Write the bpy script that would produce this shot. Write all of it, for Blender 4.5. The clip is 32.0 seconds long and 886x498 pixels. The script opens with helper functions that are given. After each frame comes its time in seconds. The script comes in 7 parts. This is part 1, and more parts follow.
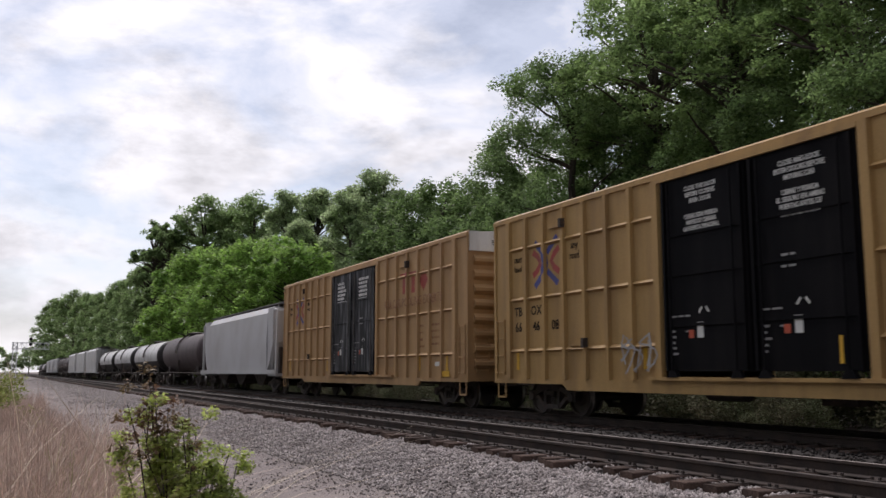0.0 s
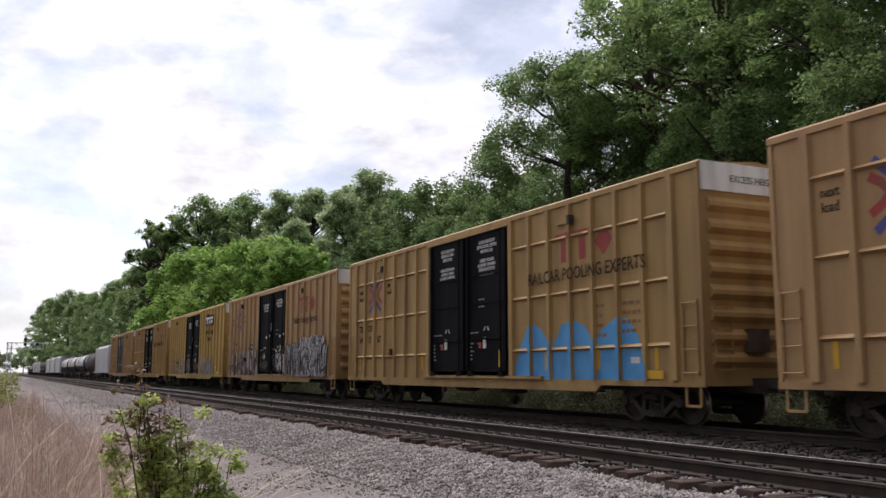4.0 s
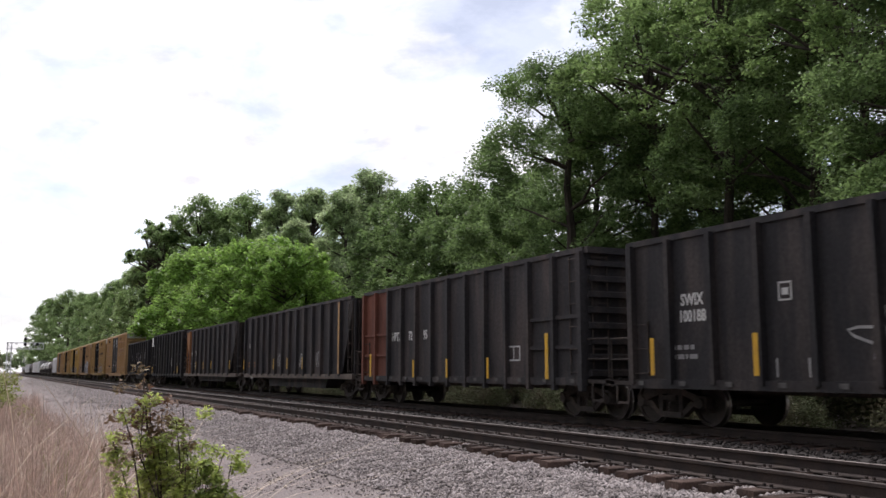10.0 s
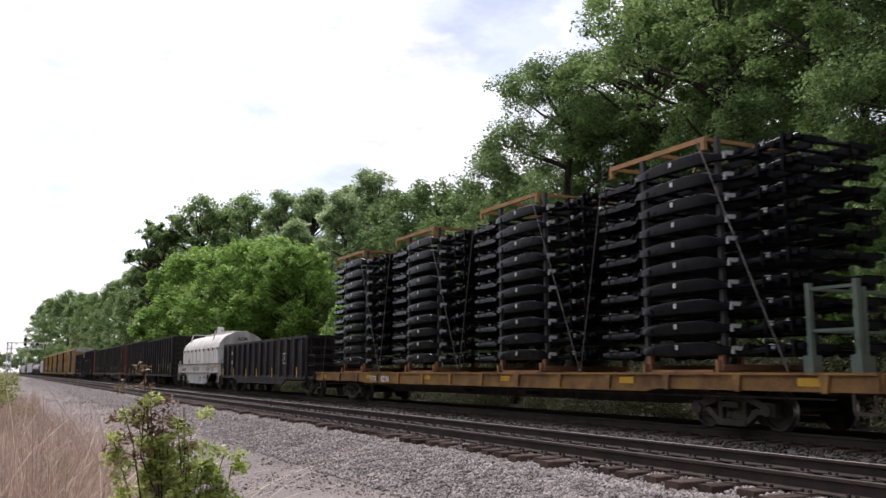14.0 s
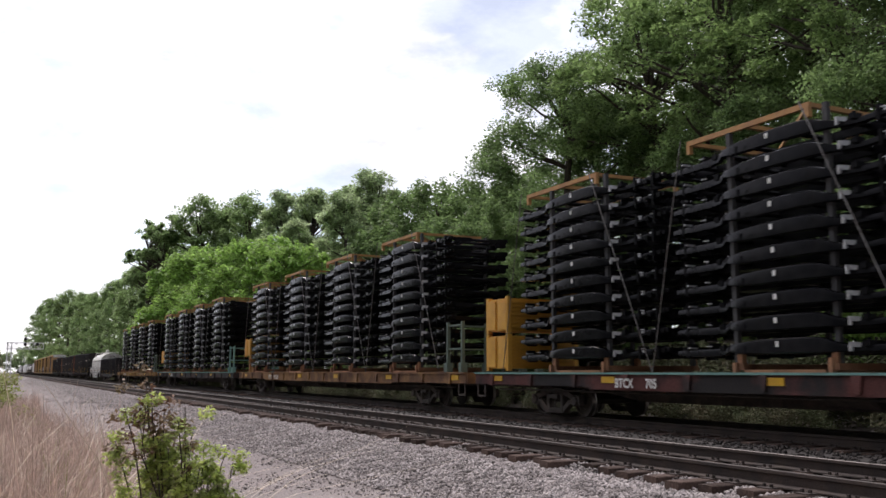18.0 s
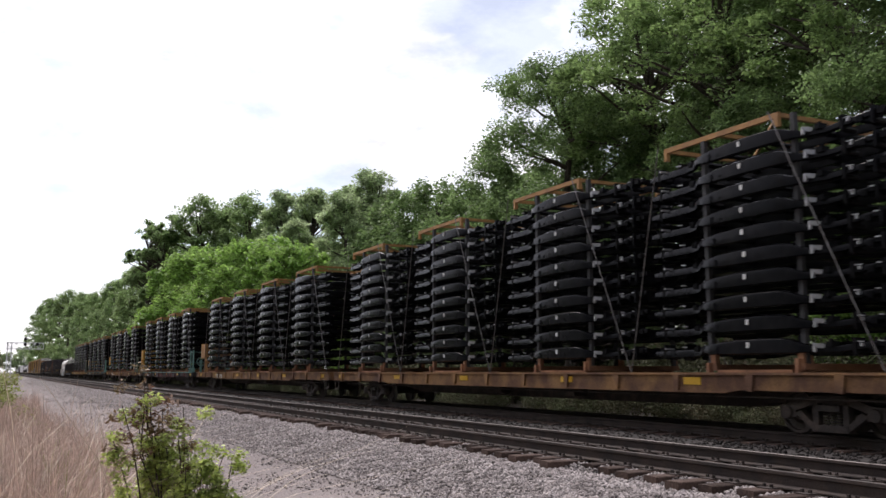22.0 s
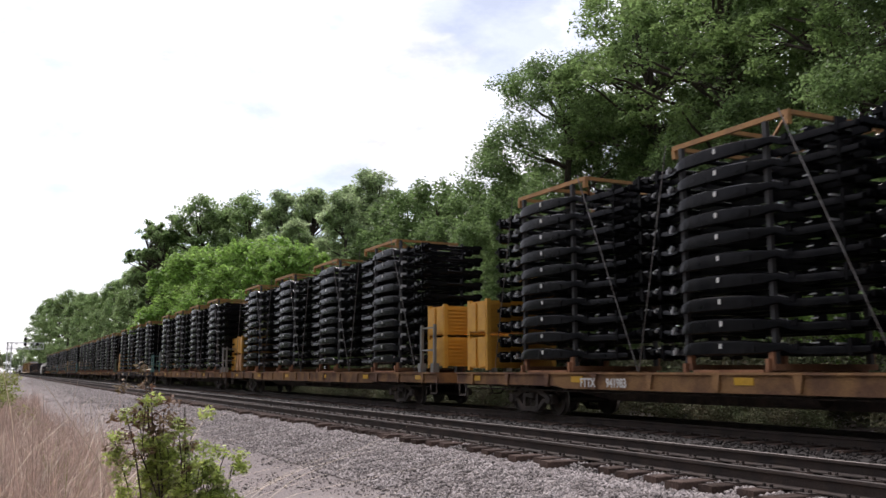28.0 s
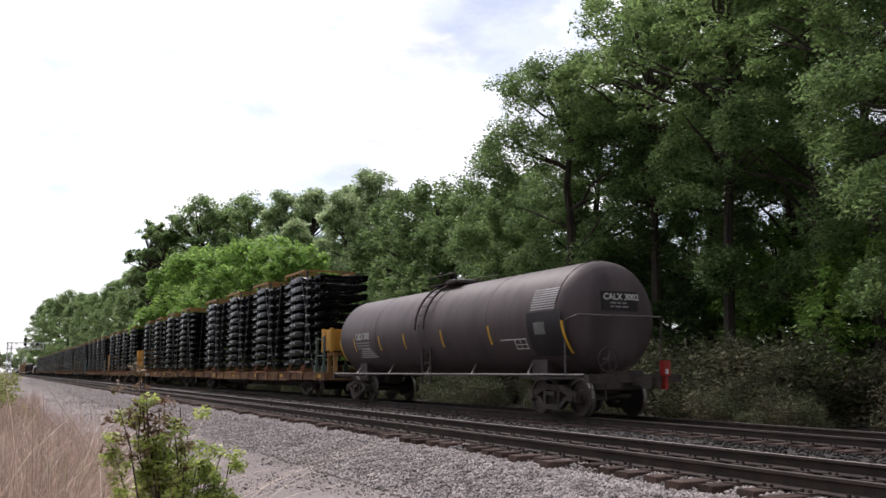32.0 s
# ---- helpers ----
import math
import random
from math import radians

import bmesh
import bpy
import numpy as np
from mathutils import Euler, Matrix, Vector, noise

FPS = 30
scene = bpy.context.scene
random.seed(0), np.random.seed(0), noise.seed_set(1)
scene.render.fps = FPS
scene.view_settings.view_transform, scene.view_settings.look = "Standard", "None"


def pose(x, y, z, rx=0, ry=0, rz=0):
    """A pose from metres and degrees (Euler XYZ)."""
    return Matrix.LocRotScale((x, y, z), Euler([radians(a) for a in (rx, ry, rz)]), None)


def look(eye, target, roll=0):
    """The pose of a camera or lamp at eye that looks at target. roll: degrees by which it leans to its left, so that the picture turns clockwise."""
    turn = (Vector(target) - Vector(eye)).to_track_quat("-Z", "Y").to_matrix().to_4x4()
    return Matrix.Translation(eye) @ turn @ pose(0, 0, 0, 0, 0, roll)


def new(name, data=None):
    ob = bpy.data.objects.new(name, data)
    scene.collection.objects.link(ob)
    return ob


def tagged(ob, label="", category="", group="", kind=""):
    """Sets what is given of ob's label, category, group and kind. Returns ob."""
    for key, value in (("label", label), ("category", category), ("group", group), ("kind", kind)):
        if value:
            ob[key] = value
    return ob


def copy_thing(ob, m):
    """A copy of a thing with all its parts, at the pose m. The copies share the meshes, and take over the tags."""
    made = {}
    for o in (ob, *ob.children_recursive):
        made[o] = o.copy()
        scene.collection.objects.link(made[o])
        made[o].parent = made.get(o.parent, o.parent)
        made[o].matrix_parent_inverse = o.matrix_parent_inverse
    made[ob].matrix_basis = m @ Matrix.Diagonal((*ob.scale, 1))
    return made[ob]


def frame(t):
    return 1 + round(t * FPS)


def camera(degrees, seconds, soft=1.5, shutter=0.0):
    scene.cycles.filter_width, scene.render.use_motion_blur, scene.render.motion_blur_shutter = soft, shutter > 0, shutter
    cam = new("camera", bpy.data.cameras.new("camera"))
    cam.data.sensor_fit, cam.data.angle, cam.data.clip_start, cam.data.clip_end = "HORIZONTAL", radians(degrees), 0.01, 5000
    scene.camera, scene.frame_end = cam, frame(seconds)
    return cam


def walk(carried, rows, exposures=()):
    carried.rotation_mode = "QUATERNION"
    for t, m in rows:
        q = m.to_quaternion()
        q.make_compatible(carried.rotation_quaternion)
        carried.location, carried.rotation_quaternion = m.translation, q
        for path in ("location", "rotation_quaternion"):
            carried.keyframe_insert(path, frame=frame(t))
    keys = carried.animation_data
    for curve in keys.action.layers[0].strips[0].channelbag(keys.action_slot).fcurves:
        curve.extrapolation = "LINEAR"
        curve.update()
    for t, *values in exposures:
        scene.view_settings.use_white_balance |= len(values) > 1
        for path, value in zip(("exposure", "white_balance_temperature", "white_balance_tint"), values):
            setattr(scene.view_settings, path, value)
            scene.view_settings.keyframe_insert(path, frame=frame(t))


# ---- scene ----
# Plan: X is across the tracks, Y along them (away from the camera), Z up; z = 0 is the railhead of the far track.
EYE = (0.0, 0.0, 1.07)
FAR_X, NEAR_X = 13.5, 8.22           # centre lines of the two tracks
GROUND_Z = -0.55
cam = camera(52.2, 32.0, soft=1.5, shutter=0.10)


def aim(turn):
    """The camera's pose on its tripod, turned by some degrees to the left."""
    base = Vector((0.43502, 0.89029, 0.13470))
    base.rotate(Euler((0, 0, radians(turn))))
    return look(EYE, Vector(EYE) + base * 10)


walk(cam, [(0.0, aim(0.285)), (0.25, aim(0.18)), (0.5, aim(0.105)), (1.0, aim(0.09)), (1.5, aim(0.045)), (2.0, aim(0.0)), (3.0, aim(0.0)), (32.0, aim(0.0))],
     exposures=[(0.0, -0.40, 6430, 17), (1.0, -0.25, 6430, 17), (3.0, -0.18, 6430, 17), (6.0, -0.15, 6430, 17), (10.0, -0.02, 6430, 17), (16.0, 0.08, 6430, 17), (32.0, 0.08, 6430, 17)])

# ---- light ----
SUN_EL, SUN_AZ = 50.0, -6.0         # degrees; azimuth from +Y towards +X
world = bpy.data.worlds.new("sky")
scene.world = world
world.use_nodes = True
wn, wl = world.node_tree.nodes, world.node_tree.links
wn.clear()
w_out = wn.new("ShaderNodeOutputWorld")
w_bg = wn.new("ShaderNodeBackground")
w_sky = wn.new("ShaderNodeTexSky")
w_sky.sky_type, w_sky.sun_disc = "NISHITA", False
w_sky.sun_elevation, w_sky.sun_rotation = radians(SUN_EL), radians(SUN_AZ)
w_sky.air_density, w_sky.dust_density = 1.0, 0.6
w_bg.inputs["Strength"].default_value = 0.13
w_tc = wn.new("ShaderNodeTexCoord")
w_map = wn.new("ShaderNodeMapping")
w_map.inputs["Scale"].default_value = (1.6, 1.6, 3.4)
w_map.inputs["Location"].default_value = (0.35, 0.1, 0.62)
w_n1 = wn.new("ShaderNodeTexNoise")
w_n1.inputs["Scale"].default_value, w_n1.inputs["Detail"].default_value = 3.2, 7.0
w_n1.inputs["Roughness"].default_value, w_n1.inputs["Distortion"].default_value = 0.55, 0.35
w_ramp = wn.new("ShaderNodeValToRGB")
w_ramp.color_ramp.elements[0].position, w_ramp.color_ramp.elements[1].position = 0.40, 0.58
w_ramp.color_ramp.elements[0].color = (0.46, 0.46, 0.46, 1)
w_mix = wn.new("ShaderNodeMix")
w_mix.data_type = "RGBA"
# thin cloud glows most towards the sun and is dimmer with the sun behind one
w_sun = wn.new("ShaderNodeVectorMath")
w_sun.operation = "DOT_PRODUCT"
w_sun.inputs[1].default_value = (math.sin(radians(SUN_AZ)) * math.cos(radians(SUN_EL)), math.cos(radians(SUN_AZ)) * math.cos(radians(SUN_EL)), math.sin(radians(SUN_EL)))
w_glow = wn.new("ShaderNodeMapRange")
w_glow.interpolation_type = "SMOOTHSTEP"
w_glow.inputs["From Min"].default_value, w_glow.inputs["From Max"].default_value = -0.3, 0.95
w_glow.inputs["To Min"].default_value, w_glow.inputs["To Max"].default_value = 2.2, 10.2
w_tint = wn.new("ShaderNodeVectorMath")
w_tint.operation = "SCALE"
w_tint.inputs[0].default_value = (0.985, 0.995, 1.015)
wl.new(w_tc.outputs["Generated"], w_map.inputs["Vector"])
wl.new(w_map.outputs["Vector"], w_n1.inputs["Vector"])
wl.new(w_n1.outputs["Fac"], w_ramp.inputs["Fac"])
# cloud closes up towards the horizon
w_sep = wn.new("ShaderNodeSeparateXYZ")
w_low = wn.new("ShaderNodeMapRange")
w_low.inputs["From Min"].default_value, w_low.inputs["From Max"].default_value = 0.02, 0.20
w_low.inputs["To Min"].default_value, w_low.inputs["To Max"].default_value = 0.92, 0.0
w_max = wn.new("ShaderNodeMath")
w_max.operation = "MAXIMUM"
wl.new(w_tc.outputs["Generated"], w_sep.inputs["Vector"])
wl.new(w_sep.outputs["Z"], w_low.inputs["Value"])
wl.new(w_low.outputs["Result"], w_max.inputs[0])
wl.new(w_ramp.outputs["Color"], w_max.inputs[1])
wl.new(w_max.outputs["Value"], w_mix.inputs["Factor"])
wl.new(w_sky.outputs["Color"], w_mix.inputs["A"])
wl.new(w_tc.outputs["Generated"], w_sun.inputs[0])
wl.new(w_sun.outputs["Value"], w_glow.inputs["Value"])
wl.new(w_glow.outputs["Result"], w_tint.inputs["Scale"])
# thick and thin places in the cloud
w_n2 = wn.new("ShaderNodeTexNoise")
w_n2.inputs["Scale"].default_value, w_n2.inputs["Detail"].default_value, w_n2.inputs["Roughness"].default_value = 5.5, 8.0, 0.6
w_thick = wn.new("ShaderNodeMapRange")
w_thick.inputs["From Min"].default_value, w_thick.inputs["From Max"].default_value = 0.33, 0.53
w_thick.inputs["To Min"].default_value, w_thick.inputs["To Max"].default_value = 0.76, 1.08
w_soft = wn.new("ShaderNodeVectorMath")
w_soft.operation = "SCALE"
wl.new(w_map.outputs["Vector"], w_n2.inputs["Vector"])
wl.new(w_n2.outputs["Fac"], w_thick.inputs["Value"])
wl.new(w_tint.outputs["Vector"], w_soft.inputs[0])
wl.new(w_thick.outputs["Result"], w_soft.inputs["Scale"])
wl.new(w_soft.outputs["Vector"], w_mix.inputs["B"])
wl.new(w_mix.outputs["Result"], w_bg.inputs["Color"])
wl.new(w_bg.outputs["Background"], w_out.inputs["Surface"])

sun = new("sun", bpy.data.lights.new("sun", "SUN"))
sun.data.energy, sun.data.angle, sun.data.color = 2.6, radians(12), (1.0, 0.95, 0.88)
_el, _az = radians(SUN_EL), radians(SUN_AZ)
sun.matrix_basis = look((0, 0, 60), Vector((0, 0, 60)) - Vector((math.sin(_az) * math.cos(_el), math.cos(_az) * math.cos(_el), math.sin(_el))))


# ---- materials ----
def mat(name, col, col2=None, rough=0.6, metal=0.0, var=0.25, scale=2.0, streak=False, bump=0.15, bscale=30.0, lo=0.4, hi=0.7, rnd=0.0, island=0.0, trans=0.0, spec=0.5):
    """A weathered surface: base colour, a second colour in patches or streaks, fine grain and relief."""
    m = bpy.data.materials.new(name)
    m.use_nodes = True
    n, l = m.node_tree.nodes, m.node_tree.links
    b = n["Principled BSDF"]
    tc = n.new("ShaderNodeTexCoord")
    mp = n.new("ShaderNodeMapping")
    mp.inputs["Scale"].default_value = (2.5, 2.5, 0.35) if streak else (1, 1, 1)
    l.new(tc.outputs["Object"], mp.inputs["Vector"])
    big = n.new("ShaderNodeTexNoise")
    big.inputs["Scale"].default_value, big.inputs["Detail"].default_value = scale, 6.0
    l.new(mp.outputs["Vector"], big.inputs["Vector"])
    ramp = n.new("ShaderNodeMapRange")
    ramp.inputs["From Min"].default_value, ramp.inputs["From Max"].default_value = lo, hi
    l.new(big.outputs["Fac"], ramp.inputs["Value"])
    mix = n.new("ShaderNodeMix")
    mix.data_type = "RGBA"
    mix.inputs["A"].default_value = (*col, 1)
    mix.inputs["B"].default_value = (*(col2 or [c * 0.6 for c in col]), 1)
    l.new(ramp.outputs["Result"], mix.inputs["Factor"])
    fine = n.new("ShaderNodeTexNoise")
    fine.inputs["Scale"].default_value, fine.inputs["Detail"].default_value = bscale, 4.0
    l.new(tc.outputs["Object"], fine.inputs["Vector"])
    val = n.new("ShaderNodeMapRange")
    val.inputs["From Min"].default_value, val.inputs["From Max"].default_value = 0.25, 0.75
    val.inputs["To Min"].default_value, val.inputs["To Max"].default_value = 1 - var, 1 + var
    l.new(fine.outputs["Fac"], val.inputs["Value"])
    hsv = n.new("ShaderNodeHueSaturation")
    l.new(mix.outputs["Result"], hsv.inputs["Color"])
    last = val.outputs["Result"]
    for amount, node, out in ((rnd, "ShaderNodeObjectInfo", "Random"), (island, "ShaderNodeNewGeometry", "Random Per Island")):
        if amount:
            src = n.new(node)
            mr = n.new("ShaderNodeMapRange")
            mr.inputs["To Min"].default_value, mr.inputs["To Max"].default_value = 1 - amount, 1 + amount
            l.new(src.outputs[out], mr.inputs["Value"])
            mul = n.new("ShaderNodeMath")
            mul.operation = "MULTIPLY"
            l.new(last, mul.inputs[0])
            l.new(mr.outputs["Result"], mul.inputs[1])
            last = mul.outputs["Value"]
    l.new(last, hsv.inputs["Value"])
    l.new(hsv.outputs["Color"], b.inputs["Base Color"])
    b.inputs["Roughness"].default_value, b.inputs["Metallic"].default_value, b.inputs["Specular IOR Level"].default_value = rough, metal, spec
    if bump:
        bp = n.new("ShaderNodeBump")
        bp.inputs["Strength"].default_value, bp.inputs["Distance"].default_value = bump, 0.02
        l.new(fine.outputs["Fac"], bp.inputs["Height"])
        l.new(bp.outputs["Normal"], b.inputs["Normal"])
    if trans:
        tl = n.new("ShaderNodeBsdfTranslucent")
        l.new(hsv.outputs["Color"], tl.inputs["Color"])
        ms = n.new("ShaderNodeMixShader")
        ms.inputs["Fac"].default_value = trans
        l.new(b.outputs["BSDF"], ms.inputs[1])
        l.new(tl.outputs["BSDF"], ms.inputs[2])
        l.new(ms.outputs["Shader"], n["Material Output"].inputs["Surface"])
    return m


M_DIRT = mat("dirt", (0.225, 0.190, 0.176), (0.150, 0.126, 0.112), 0.95, var=0.35, scale=0.6, bump=0.5, bscale=18)


def track_ground():
    """Pale gravel track with wheel-worn patches that fades raggedly into the ballast shoulder at about x = 4.8."""
    m = mat("gravel_track", (0.275, 0.234, 0.224), (0.190, 0.160, 0.152), 0.95, var=0.30, scale=0.45, bump=0.6, bscale=38, lo=0.35, hi=0.65)
    n, l = m.node_tree.nodes, m.node_tree.links
    base = n["Principled BSDF"].inputs["Base Color"].links[0].from_socket
    tc = n.new("ShaderNodeTexCoord")
    sep = n.new("ShaderNodeSeparateXYZ")
    l.new(tc.outputs["Object"], sep.inputs["Vector"])
    rag = n.new("ShaderNodeTexNoise")
    rag.inputs["Scale"].default_value, rag.inputs["Detail"].default_value = 1.1, 8.0
    l.new(tc.outputs["Object"], rag.inputs["Vector"])
    add = n.new("ShaderNodeMath")
    add.operation = "MULTIPLY_ADD"
    add.inputs[1].default_value = 2.4
    l.new(rag.outputs["Fac"], add.inputs[0])
    l.new(sep.outputs["X"], add.inputs[2])
    edge = n.new("ShaderNodeMapRange")
    edge.inputs["From Min"].default_value, edge.inputs["From Max"].default_value = 5.5, 6.5
    l.new(add.outputs["Value"], edge.inputs["Value"])
    grit = n.new("ShaderNodeTexVoronoi")
    grit.inputs["Scale"].default_value = 24.0
    l.new(tc.outputs["Object"], grit.inputs["Vector"])
    ramp = n.new("ShaderNodeValToRGB")
    ramp.color_ramp.elements[0].color, ramp.color_ramp.elements[1].color = (0.075, 0.066, 0.062, 1), (0.36, 0.32, 0.305, 1)
    bw = n.new("ShaderNodeRGBToBW")
    l.new(grit.outputs["Color"], bw.inputs["Color"])
    l.new(bw.outputs["Val"], ramp.inputs["Fac"])
    mix = n.new("ShaderNodeMix")
    mix.data_type = "RGBA"
    l.new(edge.outputs["Result"], mix.inputs["Factor"])
    l.new(base, mix.inputs["A"])
    l.new(ramp.outputs["Color"], mix.inputs["B"])
    l.new(mix.outputs["Result"], n["Principled BSDF"].inputs["Base Color"])
    return m


M_PATH = track_ground()
M_BED = mat("ballast_bed", (0.042, 0.036, 0.034), (0.024, 0.021, 0.020), 0.95, var=0.6, scale=1.5, bump=1.0, bscale=16)
M_STONE = mat("ballast_stone", (0.38, 0.338, 0.328), (0.20, 0.172, 0.164), 0.9, var=0.2, scale=3, bump=0.3, bscale=60, island=0.55)
M_STONE_D = mat("dark_ballast_stone", (0.048, 0.041, 0.039), (0.023, 0.020, 0.019), 0.9, var=0.2, scale=3, bump=0.3, bscale=60, island=0.6, spec=0.2)
M_TIE = mat("tie_wood", (0.098, 0.066, 0.054), (0.050, 0.037, 0.033), 0.9, spec=0.2, var=0.4, scale=4, bump=0.5, bscale=40, rnd=0.4)
M_RAIL = mat("rail_rust", (0.056, 0.038, 0.031), (0.030, 0.023, 0.021), 0.85, 0.0, var=0.3, scale=3, bump=0.2, bscale=50)
M_RAILTOP = mat("rail_polished", (0.20, 0.175, 0.165), (0.15, 0.13, 0.12), 0.6, 0.5, var=0.1, scale=1, bump=0.03)
M_RAILTOP2 = mat("rail_dull", (0.075, 0.060, 0.053), (0.050, 0.041, 0.037), 0.7, 0.2, var=0.15, scale=1, bump=0.05)
M_BARK = mat("bark", (0.075, 0.058, 0.045), (0.035, 0.028, 0.022), 0.95, var=0.4, scale=3, streak=True, bump=0.8, bscale=20)
M_LEAF_D = mat("oak_leaf", (0.2, 0.295, 0.112), (0.13, 0.202, 0.075), 0.5, spec=0.25, var=0.15, scale=0.35, bump=0, island=0.5, trans=0.57)
# oak leaf colour lifted, so that shaded trees on the right look brighter
M_LEAF_LIFT = mat("hickory_leaf", (0.235, 0.34, 0.122), (0.165, 0.248, 0.085), 0.5, spec=0.25, var=0.15, scale=0.35, bump=0, island=0.5, trans=0.60)
M_LEAF_M = mat("maple_leaf", (0.19, 0.28, 0.104), (0.128, 0.202, 0.072), 0.5, spec=0.25, var=0.15, scale=0.35, bump=0, island=0.5, trans=0.56)
M_LEAF_L = mat("bright_leaf", (0.3, 0.46, 0.115), (0.205, 0.35, 0.078), 0.5, spec=0.3, var=0.15, scale=0.35, bump=0, island=0.5, trans=0.56)
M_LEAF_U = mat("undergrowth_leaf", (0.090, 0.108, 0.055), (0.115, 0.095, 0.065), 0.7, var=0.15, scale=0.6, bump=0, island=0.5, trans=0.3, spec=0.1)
# the next two leaf colours are lightened to stand in for distance haze
M_HAZED_ELM = mat("hazed_elm_leaf", (0.285, 0.39, 0.165), (0.195, 0.29, 0.115), 0.5, spec=0.25, var=0.15, scale=0.35, bump=0, island=0.5, trans=0.60)
M_HAZED_PALE = mat("hazed_pale_leaf", (0.43, 0.53, 0.29), (0.33, 0.43, 0.215), 0.5, spec=0.25, var=0.15, scale=0.35, bump=0, island=0.5, trans=0.64)
M_LEAF_R = mat("purple_leaf", (0.16, 0.030, 0.040), (0.09, 0.020, 0.028), 0.55, var=0.15, scale=0.3, bump=0, island=0.4, trans=0.3)
M_LEAF_B = mat("brown_leaf", (0.24, 0.13, 0.09), (0.20, 0.17, 0.07), 0.6, var=0.2, scale=3, bump=0, island=0.4, trans=0.3)
M_SPRIG = mat("sapling_leaf", (0.54, 0.62, 0.18), (0.34, 0.43, 0.125), 0.45, var=0.15, scale=3, bump=0, island=0.5, trans=0.5)
M_GRASS_P = mat("dry_grass", (0.56, 0.415, 0.350), (0.32, 0.230, 0.190), 0.9, var=0.2, scale=1.6, bump=0, island=0.5, trans=0.3)
M_STRAW = mat("straw", (0.74, 0.63, 0.50), (0.58, 0.46, 0.36), 0.85, var=0.2, scale=1.2, bump=0, island=0.3, trans=0.2)
M_GRASS_G = mat("weed_leaf", (0.24, 0.30, 0.075), (0.32, 0.28, 0.10), 0.8, var=0.2, scale=1.0, bump=0, island=0.4, trans=0.35)


# ---- mesh helpers ----
class Geo:
    """Vertices and faces of one part."""

    def __init__(self):
        self.v, self.f = [], []

    def add(self, vs, fs):
        o = len(self.v)
        self.v += [tuple(p) for p in vs]
        self.f += [tuple(i + o for i in q) for q in fs]
        return self

    def box(self, x0, x1, y0, y1, z0, z1, m=None):
        vs = [(x, y, z) for z in (z0, z1) for y in (y0, y1) for x in (x0, x1)]
        if m is not None:
            vs = [m @ Vector(p) for p in vs]
        return self.add(vs, [(0, 2, 3, 1), (4, 5, 7, 6), (0, 1, 5, 4), (2, 6, 7, 3), (0, 4, 6, 2), (1, 3, 7, 5)])

    def bar(self, p, q, w, h=None):
        """A square bar from p to q."""
        p, q, h = Vector(p), Vector(q), h or w
        d = (q - p).normalized()
        side = d.cross((0, 0, 1)) if abs(d.z) < 0.95 else d.cross((0, 1, 0))
        side.normalize()
        up = side.cross(d)
        vs = [e + side * (a * w / 2) + up * (b * h / 2) for e in (p, q) for a, b in ((-1, -1), (1, -1), (1, 1), (-1, 1))]
        return self.add(vs, [(3, 2, 1, 0), (4, 5, 6, 7)] + [(i, (i + 1) % 4, (i + 1) % 4 + 4, i + 4) for i in range(4)])

    def tube(self, p, q, r, r2=None, n=10, caps=True):
        p, q, r2 = Vector(p), Vector(q), r if r2 is None else r2
        d = (q - p).normalized()
        a = d.cross((0, 0, 1)) if abs(d.z) < 0.95 else d.cross((0, 1, 0))
        a.normalize()
        b = d.cross(a)
        vs = [e + (a * math.cos(i * math.tau / n) + b * math.sin(i * math.tau / n)) * k for e, k in ((p, r), (q, r2)) for i in range(n)]
        fs = [(i, (i + 1) % n, (i + 1) % n + n, i + n) for i in range(n)]
        if caps:
            fs += [tuple(reversed(range(n))), tuple(range(n, 2 * n))]
        return self.add(vs, fs)

    def prism(self, prof, axis, a, b):
        """A closed profile drawn out along an axis: x takes (y, z), y takes (x, z), z takes (x, y)."""
        put = {"x": lambda u, w, k: (k, u, w), "y": lambda u, w, k: (u, k, w), "z": lambda u, w, k: (u, w, k)}[axis]
        n = len(prof)
        vs = [put(u, w, k) for k in (a, b) for u, w in prof]
        return self.add(vs, [(i, (i + 1) % n, (i + 1) % n + n, i + n) for i in range(n)] + [tuple(reversed(range(n))), tuple(range(n, 2 * n))])

    def lathe(self, prof, axis="y", n=20, c=(0, 0, 0)):
        """A profile of (place along the axis, radius), turned about it."""
        vs, m = [], len(prof)
        for k, r in prof:
            for i in range(n):
                ca, sa = math.cos(i * math.tau / n) * r, math.sin(i * math.tau / n) * r
                p = (ca, k, sa) if axis == "y" else ((k, ca, sa) if axis == "x" else (ca, sa, k))
                vs.append((p[0] + c[0], p[1] + c[1], p[2] + c[2]))
        fs = [(j * n + i, j * n + (i + 1) % n, (j + 1) * n + (i + 1) % n, (j + 1) * n + i) for j in range(m - 1) for i in range(n)]
        fs += [tuple(reversed(range(n))), tuple(range((m - 1) * n, m * n))]
        return self.add(vs, fs)

    def mesh(self, name, material, smooth=35):
        me = bpy.data.meshes.new(name)
        me.from_pydata(self.v, [], self.f)
        me.materials.append(material)
        if smooth:
            me.shade_smooth()
            me.set_sharp_from_angle(angle=radians(smooth))
        return me


